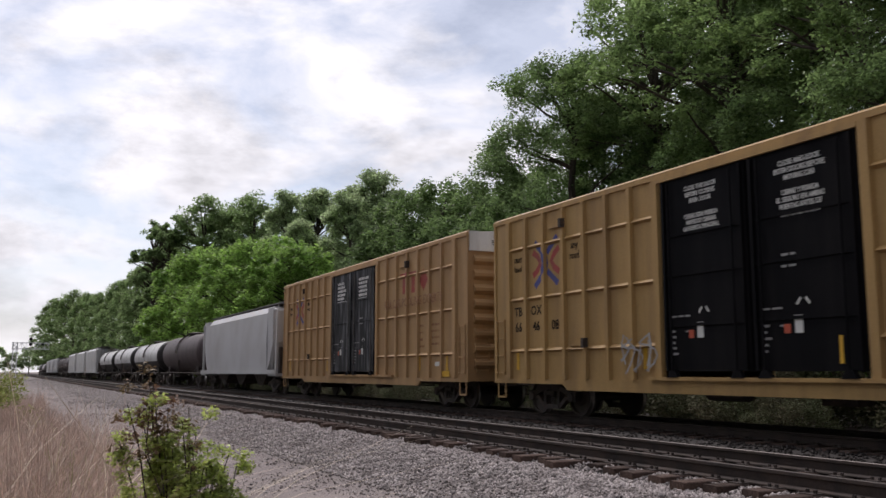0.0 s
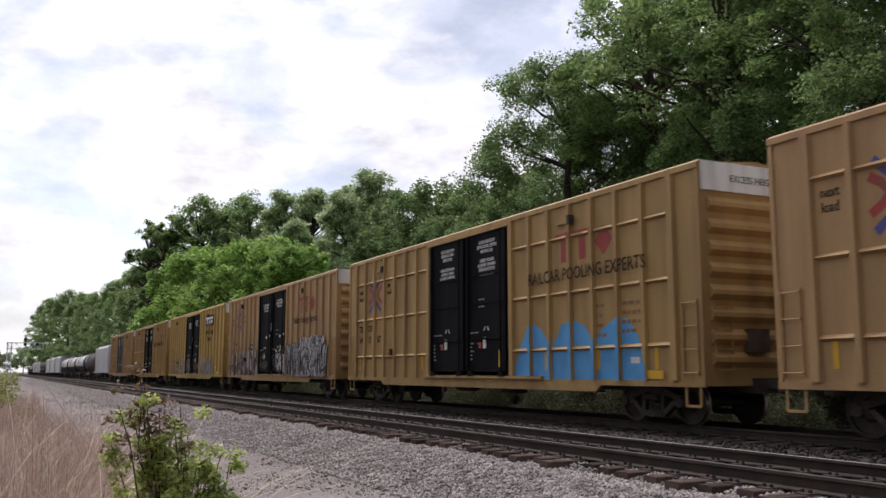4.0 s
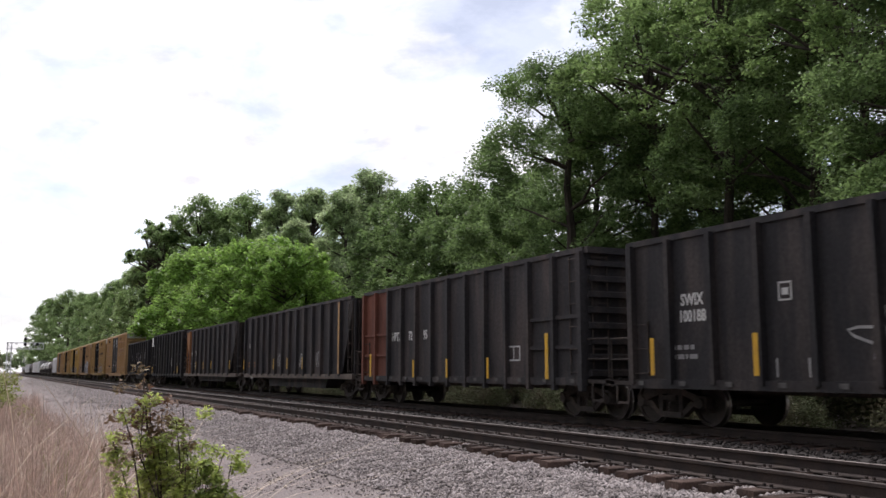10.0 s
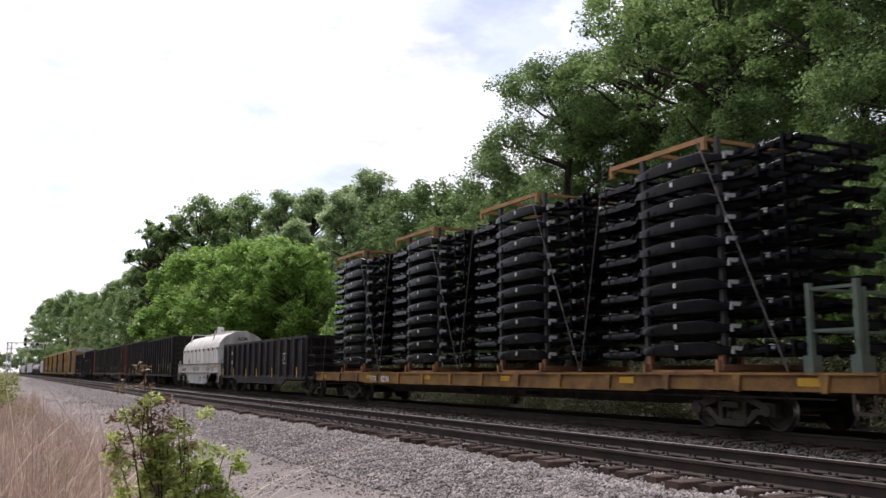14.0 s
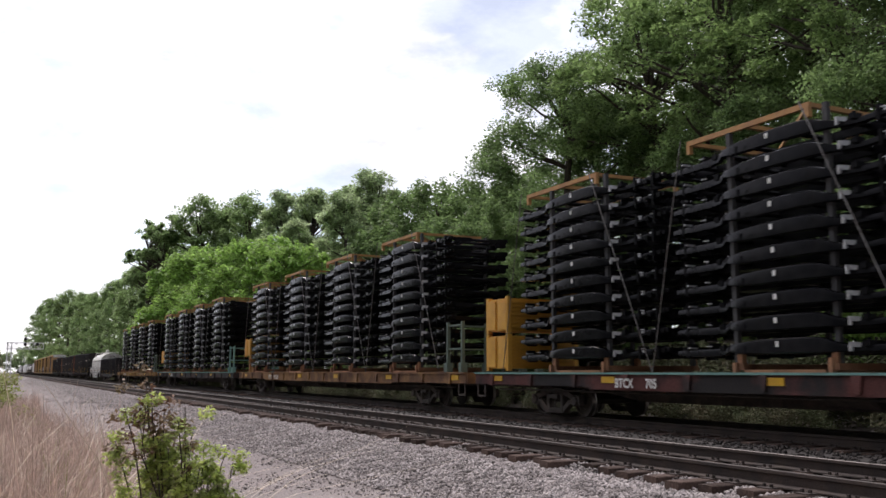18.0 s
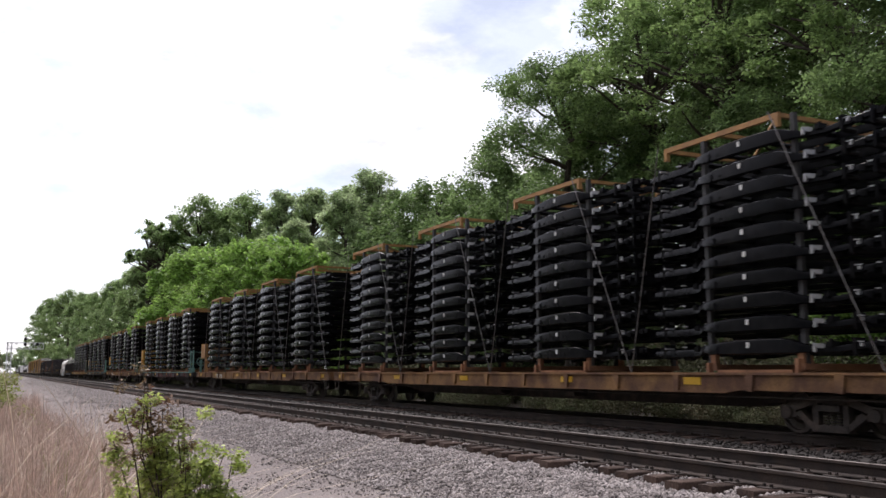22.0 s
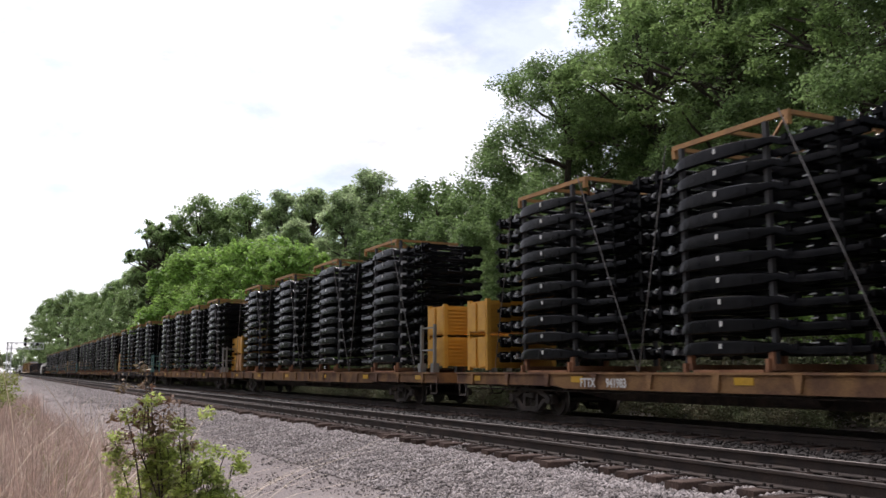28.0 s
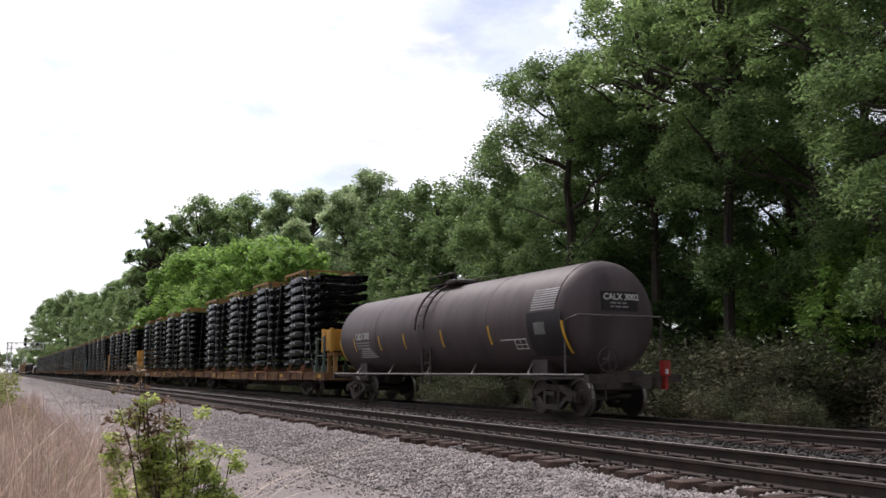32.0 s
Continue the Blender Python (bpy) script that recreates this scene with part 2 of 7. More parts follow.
def part(name, geo, material, parent, label="", at=None, smooth=35):
    """One mesh object under a thing or under a part. geo: a Geo, or a mesh to share."""
    me = geo if isinstance(geo, bpy.types.Mesh) else geo.mesh(name, material, smooth)
    ob = new(name, me)
    ob.parent = parent
    if at is not None:
        ob.matrix_basis = at if isinstance(at, Matrix) else Matrix.Translation(at)
    if label:
        ob["label"] = label
    return ob


def thing(name, label, category, group="", kind="", at=(0, 0, 0)):
    ob = new(name)
    ob.empty_display_size = 0.2
    ob.matrix_basis = at if isinstance(at, Matrix) else Matrix.Translation(at)
    return tagged(ob, label, category, group, kind)


def quick_mesh(name, verts, faces, material, smooth=False):
    """A mesh from arrays of vertices and of triangles or quads."""
    me = bpy.data.meshes.new(name)
    verts, faces = np.asarray(verts, np.float32), np.asarray(faces, np.int32)
    k = faces.shape[1]
    me.vertices.add(len(verts))
    me.vertices.foreach_set("co", verts.ravel())
    me.loops.add(faces.size)
    me.loops.foreach_set("vertex_index", faces.ravel())
    me.polygons.add(len(faces))
    me.polygons.foreach_set("loop_start", np.arange(0, faces.size, k, dtype=np.int32))
    me.polygons.foreach_set("loop_total", np.full(len(faces), k, np.int32))
    me.update()
    me.validate()
    me.materials.append(material)
    if smooth:
        me.shade_smooth()
    return me


def lettering(text, size, material, parent, at, name="lettering", squeeze=1.0, bold=0.0):
    """Words painted on a side that faces -X: they read along -Y."""
    cu = bpy.data.curves.new(name, "FONT")
    cu.body, cu.size, cu.align_x, cu.offset, cu.extrude, cu.space_line = text, size, "CENTER", bold, 0.002, 1.0
    cu.resolution_u = 2
    tmp = new("tmp", cu)
    bpy.context.view_layer.update()
    me = bpy.data.meshes.new_from_object(tmp.evaluated_get(bpy.context.evaluated_depsgraph_get()))
    bpy.data.objects.remove(tmp)
    me.transform(Matrix.Diagonal((squeeze, 1, 1, 1)))
    me.materials.clear()
    me.materials.append(material)
    return part(name, me, material, parent, at=at)


def on_side(x, y, z):
    """The pose of lettering on the camera's side of a car."""
    return Matrix(((0, 0, -1, x), (-1, 0, 0, y), (0, 1, 0, z), (0, 0, 0, 1)))


def on_end(x, y, z):
    """The pose of lettering on the end that faces back along the track."""
    return Matrix(((1, 0, 0, x), (0, 0, -1, y), (0, 1, 0, z), (0, 0, 0, 1)))


rng = np.random.default_rng(7)


# ---- ground ----
def ground_z(x, y):
    """Height of the land across the tracks, before small unevenness."""
    prof = ((-400, GROUND_Z), (3.9, GROUND_Z), (4.7, GROUND_Z + 0.03), (6.40, -0.255), (6.95, -0.245), (7.25, -0.185), (9.9, -0.17), (11.0, -0.32), (11.9, -0.22), (15.3, -0.22), (16.6, -0.6), (18, -0.75), (30, -0.5), (400, -0.3))
    return float(np.interp(x, [p[0] for p in prof], [p[1] for p in prof]))


def ground_sheet():
    xs = np.concatenate([[-2500, -600, -150, -40, -12, -6], np.arange(-4, 4.6, 0.4), np.arange(4.7, 7.0, 0.2), [7.1, 7.3, 7.5, 8, 8.5, 9, 9.5, 9.9, 10.4, 11, 11.4, 11.9, 12.5, 13.5, 14.5, 15.3, 15.9, 16.6, 17.3, 18, 20, 23, 27, 30, 40, 80, 200, 700, 2500]])
    ys = np.concatenate([[-2500, -500, -100, -30, -10], np.arange(-4, 40, 0.5), np.arange(40, 120, 2.0), np.arange(120, 700, 20.0), [800, 1200, 2500, 4500]])
    verts = []
    for y in ys:
        for x in xs:
            bump = 0.05 * noise.noise((x * 0.7, y * 0.5, 0)) + 0.02 * noise.noise((x * 2.3, y * 2.1, 4))
            k = 1.0 if (x < 4.7 or x > 16) else 0.3
            verts.append((x, y, ground_z(x, y) + bump * k))
    nx = len(xs)
    faces = [(j * nx + i, j * nx + i + 1, (j + 1) * nx + i + 1, (j + 1) * nx + i) for j in range(len(ys) - 1) for i in range(nx - 1)]
    me = quick_mesh("ground", verts, faces, M_DIRT, True)
    me.materials.append(M_PATH)
    me.materials.append(M_BED)
    idx = []
    for j in range(len(ys) - 1):
        for i in range(nx - 1):
            x = (xs[i] + xs[i + 1]) / 2
            idx.append(1 if 0.4 < x < 6.9 else (2 if 6.9 < x < 16.6 else 0))
    me.polygons.foreach_set("material_index", idx)
    return tagged(new("ground", me), "uneven ground with a pale gravel track beside railway ballast", "ground", kind="structure")


ground_sheet()


def scatter_stones(name, label, material, spots, lo, hi):
    """Loose crushed stones, each a lopsided eight-faced lump."""
    n = len(spots)
    base = np.array([(1, 0, 0), (0, 1, 0), (-1, 0, 0), (0, -1, 0), (0, 0, 1), (0, 0, -1)], np.float32)
    tri = np.array([(0, 1, 4), (1, 2, 4), (2, 3, 4), (3, 0, 4), (1, 0, 5), (2, 1, 5), (3, 2, 5), (0, 3, 5)])
    size = rng.uniform(lo, hi, (n, 1, 1))
    pts = base[None] * size * rng.uniform(0.65, 1.25, (n, 6, 1)) + rng.normal(0, 0.16, (n, 6, 3)) * size
    ang = rng.uniform(0, math.tau, n)
    ca, sa = np.cos(ang)[:, None], np.sin(ang)[:, None]
    out = np.stack([pts[..., 0] * ca - pts[..., 1] * sa, pts[..., 0] * sa + pts[..., 1] * ca, pts[..., 2] * 0.8], -1) + spots[:, None, :]
    faces = (tri[None] + (np.arange(n) * 6)[:, None, None]).reshape(-1, 3)
    ob = new(name, quick_mesh(name, out.reshape(-1, 3), faces, material))
    return tagged(ob, label, "gravel", kind="stuff")


def stone_spots(n, x0, x1, y0, y1, power=2.2, lift=0.012):
    y = y0 + (y1 - y0) * rng.random(n) ** power
    x = rng.uniform(x0, x1, n)
    z = np.array([ground_z(a, 0) for a in x]) + lift
    return np.stack([x, y, z], 1)


def feathered(spots, k=1.0):
    """Thin the stones out towards the gravel track, with a ragged edge."""
    edge = np.array([0.5 * noise.noise((0.6 * x, 0.25 * y, 9)) for x, y, z in spots])
    return spots[((spots[:, 0] - 2.6) / 3.4 + edge) * k > rng.random(len(spots))]


scatter_stones("ballast", "pale grey crushed stone ballast beside the near track", M_STONE, np.concatenate([
    stone_spots(66000, 4.72, 6.95, 4.0, 75.0, 2.4), feathered(stone_spots(15000, 2.6, 6.95, 50.0, 200.0, 1.5)),  feathered(stone_spots(14000, 2.6, 4.9, 5.0, 60.0, 1.6), 0.55),
    stone_spots(9000, 6.8, 7.42, 5.0, 60.0, 2.0, 0.02)]), 0.014, 0.034)
scatter_stones("track_ballast", "dark ballast between the rails and ties", M_STONE_D, np.concatenate([
    stone_spots(12000, 7.0, 9.7, 5.0, 50.0, lift=0.0), stone_spots(9000, 9.6, 12.4, 6.0, 60.0), stone_spots(6000, 12.6, 15.0, 9.0, 60.0, lift=0.0)]), 0.022, 0.046)
scatter_stones("path_grit", "fine pale grit strewn over the gravel track", M_STONE, stone_spots(22000, 0.8, 4.7, 4.5, 40.0), 0.005, 0.014)


# ---- tracks ----
def rail_profile():
    half = [(0.0, 0.0), (-0.036, 0.0), (-0.037, -0.032), (-0.012, -0.045), (-0.010, -0.135), (-0.070, -0.155), (-0.072, -0.168)]
    return half + [(-x, z) for x, z in reversed(half[1:])]


def track(name, label, cx, top, y_near, n_ties, heads):
    tr = thing(name, label, "railway track", kind="structure", at=(cx, 0, 0))
    for side, head in zip((-0.7525, 0.7525), heads):
        g = Geo().prism([(x + side, z + top - 0.003) for x, z in rail_profile()], "y", -60, 1400)
        rail = part("rail", g, M_RAIL, tr, "rusty brown steel rail with a worn top", smooth=0)
        part("railhead", Geo().prism([(side - 0.026, top - 0.004), (side + 0.022, top - 0.004), (side + 0.016, top + 0.001), (side - 0.020, top + 0.001)], "y", -60, 1400), head, rail, "bright worn running surface", smooth=0)
    meshes = []
    for k in range(6):
        g = Geo()
        w = 0.112 + 0.006 * rng.standard_normal()
        x0, x1 = -1.29 + 0.075 * rng.standard_normal(), 1.30 + 0.05 * rng.standard_normal()
        g.prism([(-w, -0.17), (-w, -0.012), (-w + 0.014, 0), (w - 0.014, 0), (w, -0.012), (w, -0.17)], "x", x0, x1)
        g.add([(x0 + 0.02, -0.018, 0.002), (x0 + 0.5, -0.004, 0.002), (x0 + 0.5, 0.006, 0.002), (x0 + 0.02, 0.012, 0.002)], [(0, 1, 2, 3)])
        meshes.append(g.mesh("tie", M_TIE, 0))
    plate = Geo()
    for side in (-0.7525, 0.7525):
        plate.box(side - 0.18, side + 0.18, -0.09, 0.09, 0, 0.012)
        for dx in (-0.1, 0.1):
            for dy in (-0.05, 0.05):
                plate.box(side + dx - 0.014, side + dx + 0.014, dy - 0.014, dy + 0.014, 0.01, 0.045)
    plate = plate.mesh("tie_plate", M_RAIL, 0)
    for k in range(n_ties):
        y = y_near + 0.50 * k + rng.uniform(-0.03, 0.03)
        tie = part("tie", meshes[rng.integers(6)], None, tr, at=pose(rng.uniform(-0.05, 0.05), y, top - 0.176, 0, 0, rng.uniform(-1.6, 1.6)))
        if k < 60:
            part("tie_plate", plate, None, tie)
    # ties farther off, seen edge to edge
    g = Geo()
    for k in range(n_ties, n_ties + 700):
        y = y_near + 0.50 * k
        g.box(-1.3, 1.3, y - 0.11, y + 0.11, top - 0.34, top - 0.176)
    tagged(part("distant_ties", g, M_TIE, tr, "row of weathered ties running into the distance", smooth=0), kind="stuff")


track("near_track", "empty near railway track with brown ties and rusty rails", NEAR_X, 0.04, 3.2, 150, (M_RAILTOP2, M_RAILTOP))
track("far_track", "far railway track on dark ballast under the train", FAR_X, 0.0, 6.0, 110, (M_RAILTOP2, M_RAILTOP2))


# ---- trees ----
def leaf_cloud(centres, radii, per, size, flat=0.75, droop=0.0):
    """Many small folded leaves round clump centres: vertices and quads."""
    n = len(centres) * per
    c = np.repeat(np.asarray(centres), per, 0)
    r = np.repeat(np.asarray(radii), per)[:, None]
    d = rng.normal(0, 1, (n, 3))
    d /= np.linalg.norm(d, axis=1, keepdims=True)
    d *= rng.random((n, 1)) ** 0.45
    d[:, 2] *= flat
    p = c + d * r
    p[:, 2] -= droop * (d[:, 0] ** 2 + d[:, 1] ** 2) * r[:, 0]
    a = rng.normal(0, 1, (n, 3))
    a[:, 2] *= 0.45
    a /= np.linalg.norm(a, axis=1, keepdims=True)
    up = rng.normal(0, 0.55, (n, 3)) + (0, 0, 1) + d * 0.5
    b = np.cross(up, a)
    b /= np.linalg.norm(b, axis=1, keepdims=True)
    nrm = np.cross(a, b)
    s = size * rng.uniform(0.6, 1.35, (n, 1))
    v = np.stack([p - a * s, p - b * s * 0.48 + nrm * s * 0.16, p + a * s, p + b * s * 0.48 + nrm * s * 0.16], 1).reshape(-1, 3)
    return v, np.arange(n * 4).reshape(n, 4)


def limb(g, p, q, r0, r1, steps=4, wobble=0.05):
    """A tapered, slightly crooked limb."""
    p, q = Vector(p), Vector(q)
    ln = (q - p).length
    last = p
    for k in range(1, steps + 1):
        t = k / steps
        nxt = p.lerp(q, t) + Vector(rng.normal(0, wobble * ln * (0.4 if k < steps else 0), 3))
        g.tube(last, nxt, r0 + (r1 - r0) * (k - 1) / steps, r0 + (r1 - r0) * t, n=7, caps=k == steps)
        last = nxt
    return last


def tree(name, label, height, spread, base, clumps, per, leaf, leaf_mat, seed, openness=0.0, lean=0.0, lobes=16, lobe=(0.30, 0.46), top=0.75, droop=0.15, clump=(0.09, 0.15), girth=0.021, limbs=46):
    """A trunk with limbs and a crown of billowing lobes, each hung with leaf clumps; the origin at the foot."""
    global rng
    rng = np.random.default_rng(seed)
    ob = thing(name, label, "tree", group="trees along the railway")
    g = Geo()
    limb(g, (0, 0, -0.4), (lean, 0, height * 0.84), height * girth, height * 0.005, 7, 0.012)
    zc, hz = (base + height) / 2, (height - base) / 2
    heads = []
    for k in range(lobes):
        # spread the lobes evenly round the crown, with some disorder
        up = 1 - 2 * (k + 0.5) / lobes
        a = k * 2.39996 + rng.normal(0, 0.3)
        flat = math.sqrt(max(0, 1 - up * up))
        r = spread * rng.uniform(*lobe)
        f = 0.5 + 0.5 * up
        wide = (spread * rng.uniform(0.92, 1.12) - r) * (1 - (1 - top) * f)
        heads.append((np.array((math.cos(a) * flat * wide + lean * f, math.sin(a) * flat * wide, zc + up * (hz - r * 0.85) + rng.normal(0, 0.25))), r))
    centres, radii = [], []
    tries = 0
    while len(centres) < clumps and tries < clumps * 40:
        tries += 1
        c, r = heads[rng.integers(lobes)]
        d = rng.normal(0, 1, 3)
        d /= np.linalg.norm(d)
        out = c - np.array((lean * 0.5, 0, zc - hz * 0.3))
        if d @ out / (np.linalg.norm(out) + 1e-6) < -0.35 or d[2] < -0.75:
            continue
        p = c + d * r * rng.uniform(0.62, 1.04) * (1 + 0.18 * noise.noise((d[0] * 3 + seed, d[1] * 3, d[2] * 3))) * np.array((1, 1, 0.82))
        if openness and noise.noise((p[0] * 0.42 + seed, p[1] * 0.42, p[2] * 0.42)) > 0.42 - openness:
            continue
        centres.append(p)
        radii.append(spread * rng.uniform(*clump))
    for p in centres[: min(len(centres), limbs)]:
        z0 = max(height * 0.16, min(p[2] - 0.25 * math.hypot(p[0], p[1]) - 0.6, height * 0.74))
        limb(g, (lean * z0 / height, 0, z0), p, height * 0.0050, height * 0.0013, 4, 0.045)
    part("trunk", g, M_BARK, ob, "grey-brown trunk with spreading limbs")
    v, f = leaf_cloud(centres, radii, per, leaf, droop=droop)
    part("crown", quick_mesh("crown", v, f, leaf_mat), None, ob, "crown of many small green leaves")
    return ob


def shrub(name, label, height, spread, clumps, per, leaf, leaf_mat, seed):
    global rng
    rng = np.random.default_rng(seed)
    ob = thing(name, label, "bush", group="undergrowth beneath the trees")
    g = Geo()
    centres, radii = [], []
    for _ in range(clumps):
        a, k = rng.uniform(0, math.tau), rng.random() ** 0.6
        z = height * rng.uniform(0.08, 0.92) * (1 - 0.45 * k)
        centres.append((math.cos(a) * spread * k, math.sin(a) * spread * k, z))
        radii.append(spread * rng.uniform(0.22, 0.40))
    for p in centres[:14]:
        limb(g, (rng.normal(0, 0.15), rng.normal(0, 0.15), -0.25), p, 0.035, 0.008, 3, 0.06)
    part("branching_stem", g, M_BARK, ob, "thin brown stems")
    v, f = leaf_cloud(centres, radii, per, leaf)
    part("crown", quick_mesh("crown", v, f, leaf_mat), None, ob, "dense small green leaves")
    return ob


def stand(kind, spots):
    """Copies of a tree at (x, y, height relative to the first, turn)."""
    first = True
    for x, y, k, turn in spots:
        m = pose(x, y, ground_z(x, y), 0, 0, turn) @ Matrix.Scale(k, 4)
        if first:
            kind.matrix_basis = m
            first = False
        else:
            copy_thing(kind, m)


oak = tree("oak_tree", "tall dark green oak with gaps of sky between its branches", 18.5, 6.3, 2.2, 600, 125, 0.090, M_LEAF_D, 12, openness=0.11, lobes=26, lobe=(0.22, 0.34), clump=(0.08, 0.135), limbs=26)
stand(oak, [(25.5, 37.6, 1.0, 0), (31.9, 34.6, 1.22, 80), (28.6, 25.0, 0.97, 140), (24.7, 15.5, 0.85, 210), (29.4, 40.6, 0.95, 300)])
oak_b = tree("hickory_tree", "broad green hickory leaning a little towards the track", 17.5, 5.8, 2.4, 400, 115, 0.088, M_LEAF_LIFT, 23, openness=0.32, lean=-0.8, lobes=24, lobe=(0.22, 0.35), clump=(0.07, 0.13), limbs=26)
stand(oak_b, [(32.6, 29.6, 1.06, 0), (30.0, 18.0, 0.95, 120), (38.0, 40.0, 1.0, 250), (28.0, 6.0, 0.95, 20)])
tall = tree("hickory_tree", "hickory with a bare leaning trunk below its crown", 17.0, 4.6, 7.4, 230, 120, 0.085, M_LEAF_LIFT, 29, openness=0.28, lean=-0.6, lobes=14, clump=(0.07, 0.14), girth=0.013)
stand(tall, [(26.2, 20.4, 1.1, 0), (26.0, 27.6, 1.12, 140), (27.0, 33.0, 1.05, 60)])
maple = tree("maple_tree", "medium green maple with a rounded layered crown", 13.5, 4.6, 1.2, 320, 75, 0.13, M_LEAF_M, 31, openness=0.08, droop=0.35, lobes=34, lobe=(0.18, 0.32), clump=(0.09, 0.17))
stand(maple, [(28.4, 52.9, 1.10, 0), (28.6, 59.6, 1.08, 100), (30.4, 69.7, 1.16, 220), (29.2, 50.1, 0.94, 300), (32.3, 64.4, 1.12, 40), (32.8, 52.6, 1.08, 150), (36.0, 20.0, 0.62, 30), (38.0, 28.0, 0.9, 80), (40.0, 34.0, 0.85, 130), (37.0, 13.0, 0.6, 200), (43.0, 45.0, 0.8, 10), (34.5, 47.0, 0.72, 75), (27.0, 45.0, 0.60, 110), (42.0, 22.0, 0.65, 310), (39.0, 56.0, 0.8, 170), (25.5, 55.5, 0.62, 15), (24.8, 62.5, 0.55, 260), (30.0, 41.5, 0.70, 145), (27.8, 33.0, 0.42, 50), (30.3, 36.0, 0.45, 240), (24.8, 42.3, 0.66, 190), (27.6, 47.0, 0.82, 330)]
      + [(62.0 + 6 * math.sin(k * 1.9), -12.0 + 7.5 * k, 0.55 + 0.1 * math.sin(k * 2.7), 83 * k) for k in range(15)])
poplar = tree("poplar_tree", "haze-pale grey-green poplar with thin open foliage", 20.0, 4.6, 3.0, 340, 62, 0.17, M_HAZED_PALE, 43, openness=0.06, top=0.42, lobes=44, lobe=(0.16, 0.30), clump=(0.10, 0.19))
stand(poplar, [(35.1, 88.3, 1.17, 0), (33.0, 92.3, 0.94, 130), (31.7, 99.1, 0.99, 250), (30.0, 103.7, 1.0, 30), (39.2, 102.8, 0.99, 75), (31.0, 86.0, 0.86, 15), (34.0, 82.0, 0.74, 200), (28.0, 93.0, 0.78, 310)])
ash = tree("ash_tree", "bright green spreading tree beside the far track", 13.0, 5.6, 0.8, 340, 60, 0.18, M_LEAF_L, 57, droop=0.35, lobes=22, lobe=(0.26, 0.40), clump=(0.08, 0.15))
stand(ash, [(19.9, 83.8, 1.14, 0), (22.4, 77.5, 0.96, 160), (18.9, 98.3, 1.08, 70), (25.1, 80.2, 0.84, 260), (24.6, 65.5, 0.52, 25), (31.5, 24.0, 0.55, 260), (26.5, 21.0, 0.45, 330), (31.5, 30.0, 0.58, 200), (20.0, 116.0, 0.85, 90)])
elm = tree("elm_tree", "tall dense green tree at the edge of the wood", 22.0, 5.6, 1.5, 400, 60, 0.19, M_HAZED_ELM, 67, openness=0.05, lobes=60, lobe=(0.14, 0.30), clump=(0.10, 0.20))
stand(elm, [(26.6, 123.2, 1.12, 0), (28.8, 116.5, 1.02, 90), (23.2, 121.0, 1.02, 220), (22.4, 138.2, 0.90, 20), (19.5, 140.0, 0.78, 300), (20.3, 164.0, 0.80, 65), (20.3, 188.9, 0.80, 130), (20.5, 214.0, 0.83, 10), (20.5, 240.0, 0.87, 60), (20.5, 280.0, 1.0, 250),
            (20.5, 325.0, 1.18, 210), (20.0, 372.0, 1.27, 330), (19.8, 430.0, 1.38, 110), (20.0, 500.0, 1.42, 170), (27.0, 155.0, 0.85, 10), (28.0, 260.0, 1.0, 200), (28.0, 350.0, 1.2, 100)])
snag = tree("elm_tree", "thin-leaved elm with its limbs showing against the sky", 21.0, 3.4, 5.0, 190, 60, 0.19, M_HAZED_ELM, 69, openness=0.16, lobes=12, lobe=(0.26, 0.42), clump=(0.09, 0.17), limbs=80)
stand(snag, [(18.9, 122.6, 1.10, 0), (18.2, 130.8, 1.02, 130)])
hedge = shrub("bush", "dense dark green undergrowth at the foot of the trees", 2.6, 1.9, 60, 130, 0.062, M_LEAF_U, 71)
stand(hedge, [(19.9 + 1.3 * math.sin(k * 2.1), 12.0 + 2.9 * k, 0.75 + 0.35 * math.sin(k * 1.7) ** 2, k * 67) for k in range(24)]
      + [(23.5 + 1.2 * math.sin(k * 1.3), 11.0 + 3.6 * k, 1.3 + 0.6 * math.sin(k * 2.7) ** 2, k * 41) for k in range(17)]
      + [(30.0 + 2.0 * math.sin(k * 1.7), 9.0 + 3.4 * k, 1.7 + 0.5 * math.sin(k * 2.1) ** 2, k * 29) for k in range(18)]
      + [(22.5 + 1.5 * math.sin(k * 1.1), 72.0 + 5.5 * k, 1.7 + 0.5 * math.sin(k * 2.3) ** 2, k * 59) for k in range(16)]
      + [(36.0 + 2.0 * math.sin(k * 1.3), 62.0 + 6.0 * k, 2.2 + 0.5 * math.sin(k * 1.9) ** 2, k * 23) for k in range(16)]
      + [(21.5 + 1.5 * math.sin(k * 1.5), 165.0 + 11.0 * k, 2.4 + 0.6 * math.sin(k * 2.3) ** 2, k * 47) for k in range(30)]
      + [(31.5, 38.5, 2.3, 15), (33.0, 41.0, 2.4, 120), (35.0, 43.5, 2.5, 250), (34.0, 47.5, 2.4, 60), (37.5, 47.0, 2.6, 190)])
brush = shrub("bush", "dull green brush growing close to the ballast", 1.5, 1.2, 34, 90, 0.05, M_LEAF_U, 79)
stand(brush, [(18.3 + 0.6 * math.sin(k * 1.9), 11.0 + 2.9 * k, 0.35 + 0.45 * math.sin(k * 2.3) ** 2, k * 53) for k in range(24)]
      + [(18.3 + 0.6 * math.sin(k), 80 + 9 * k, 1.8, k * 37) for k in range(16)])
redbud = tree("plum_tree", "small purple-leaved tree far down the line", 9.0, 3.2, 1.5, 50, 50, 0.25, M_LEAF_R, 83, clump=(0.14, 0.27))
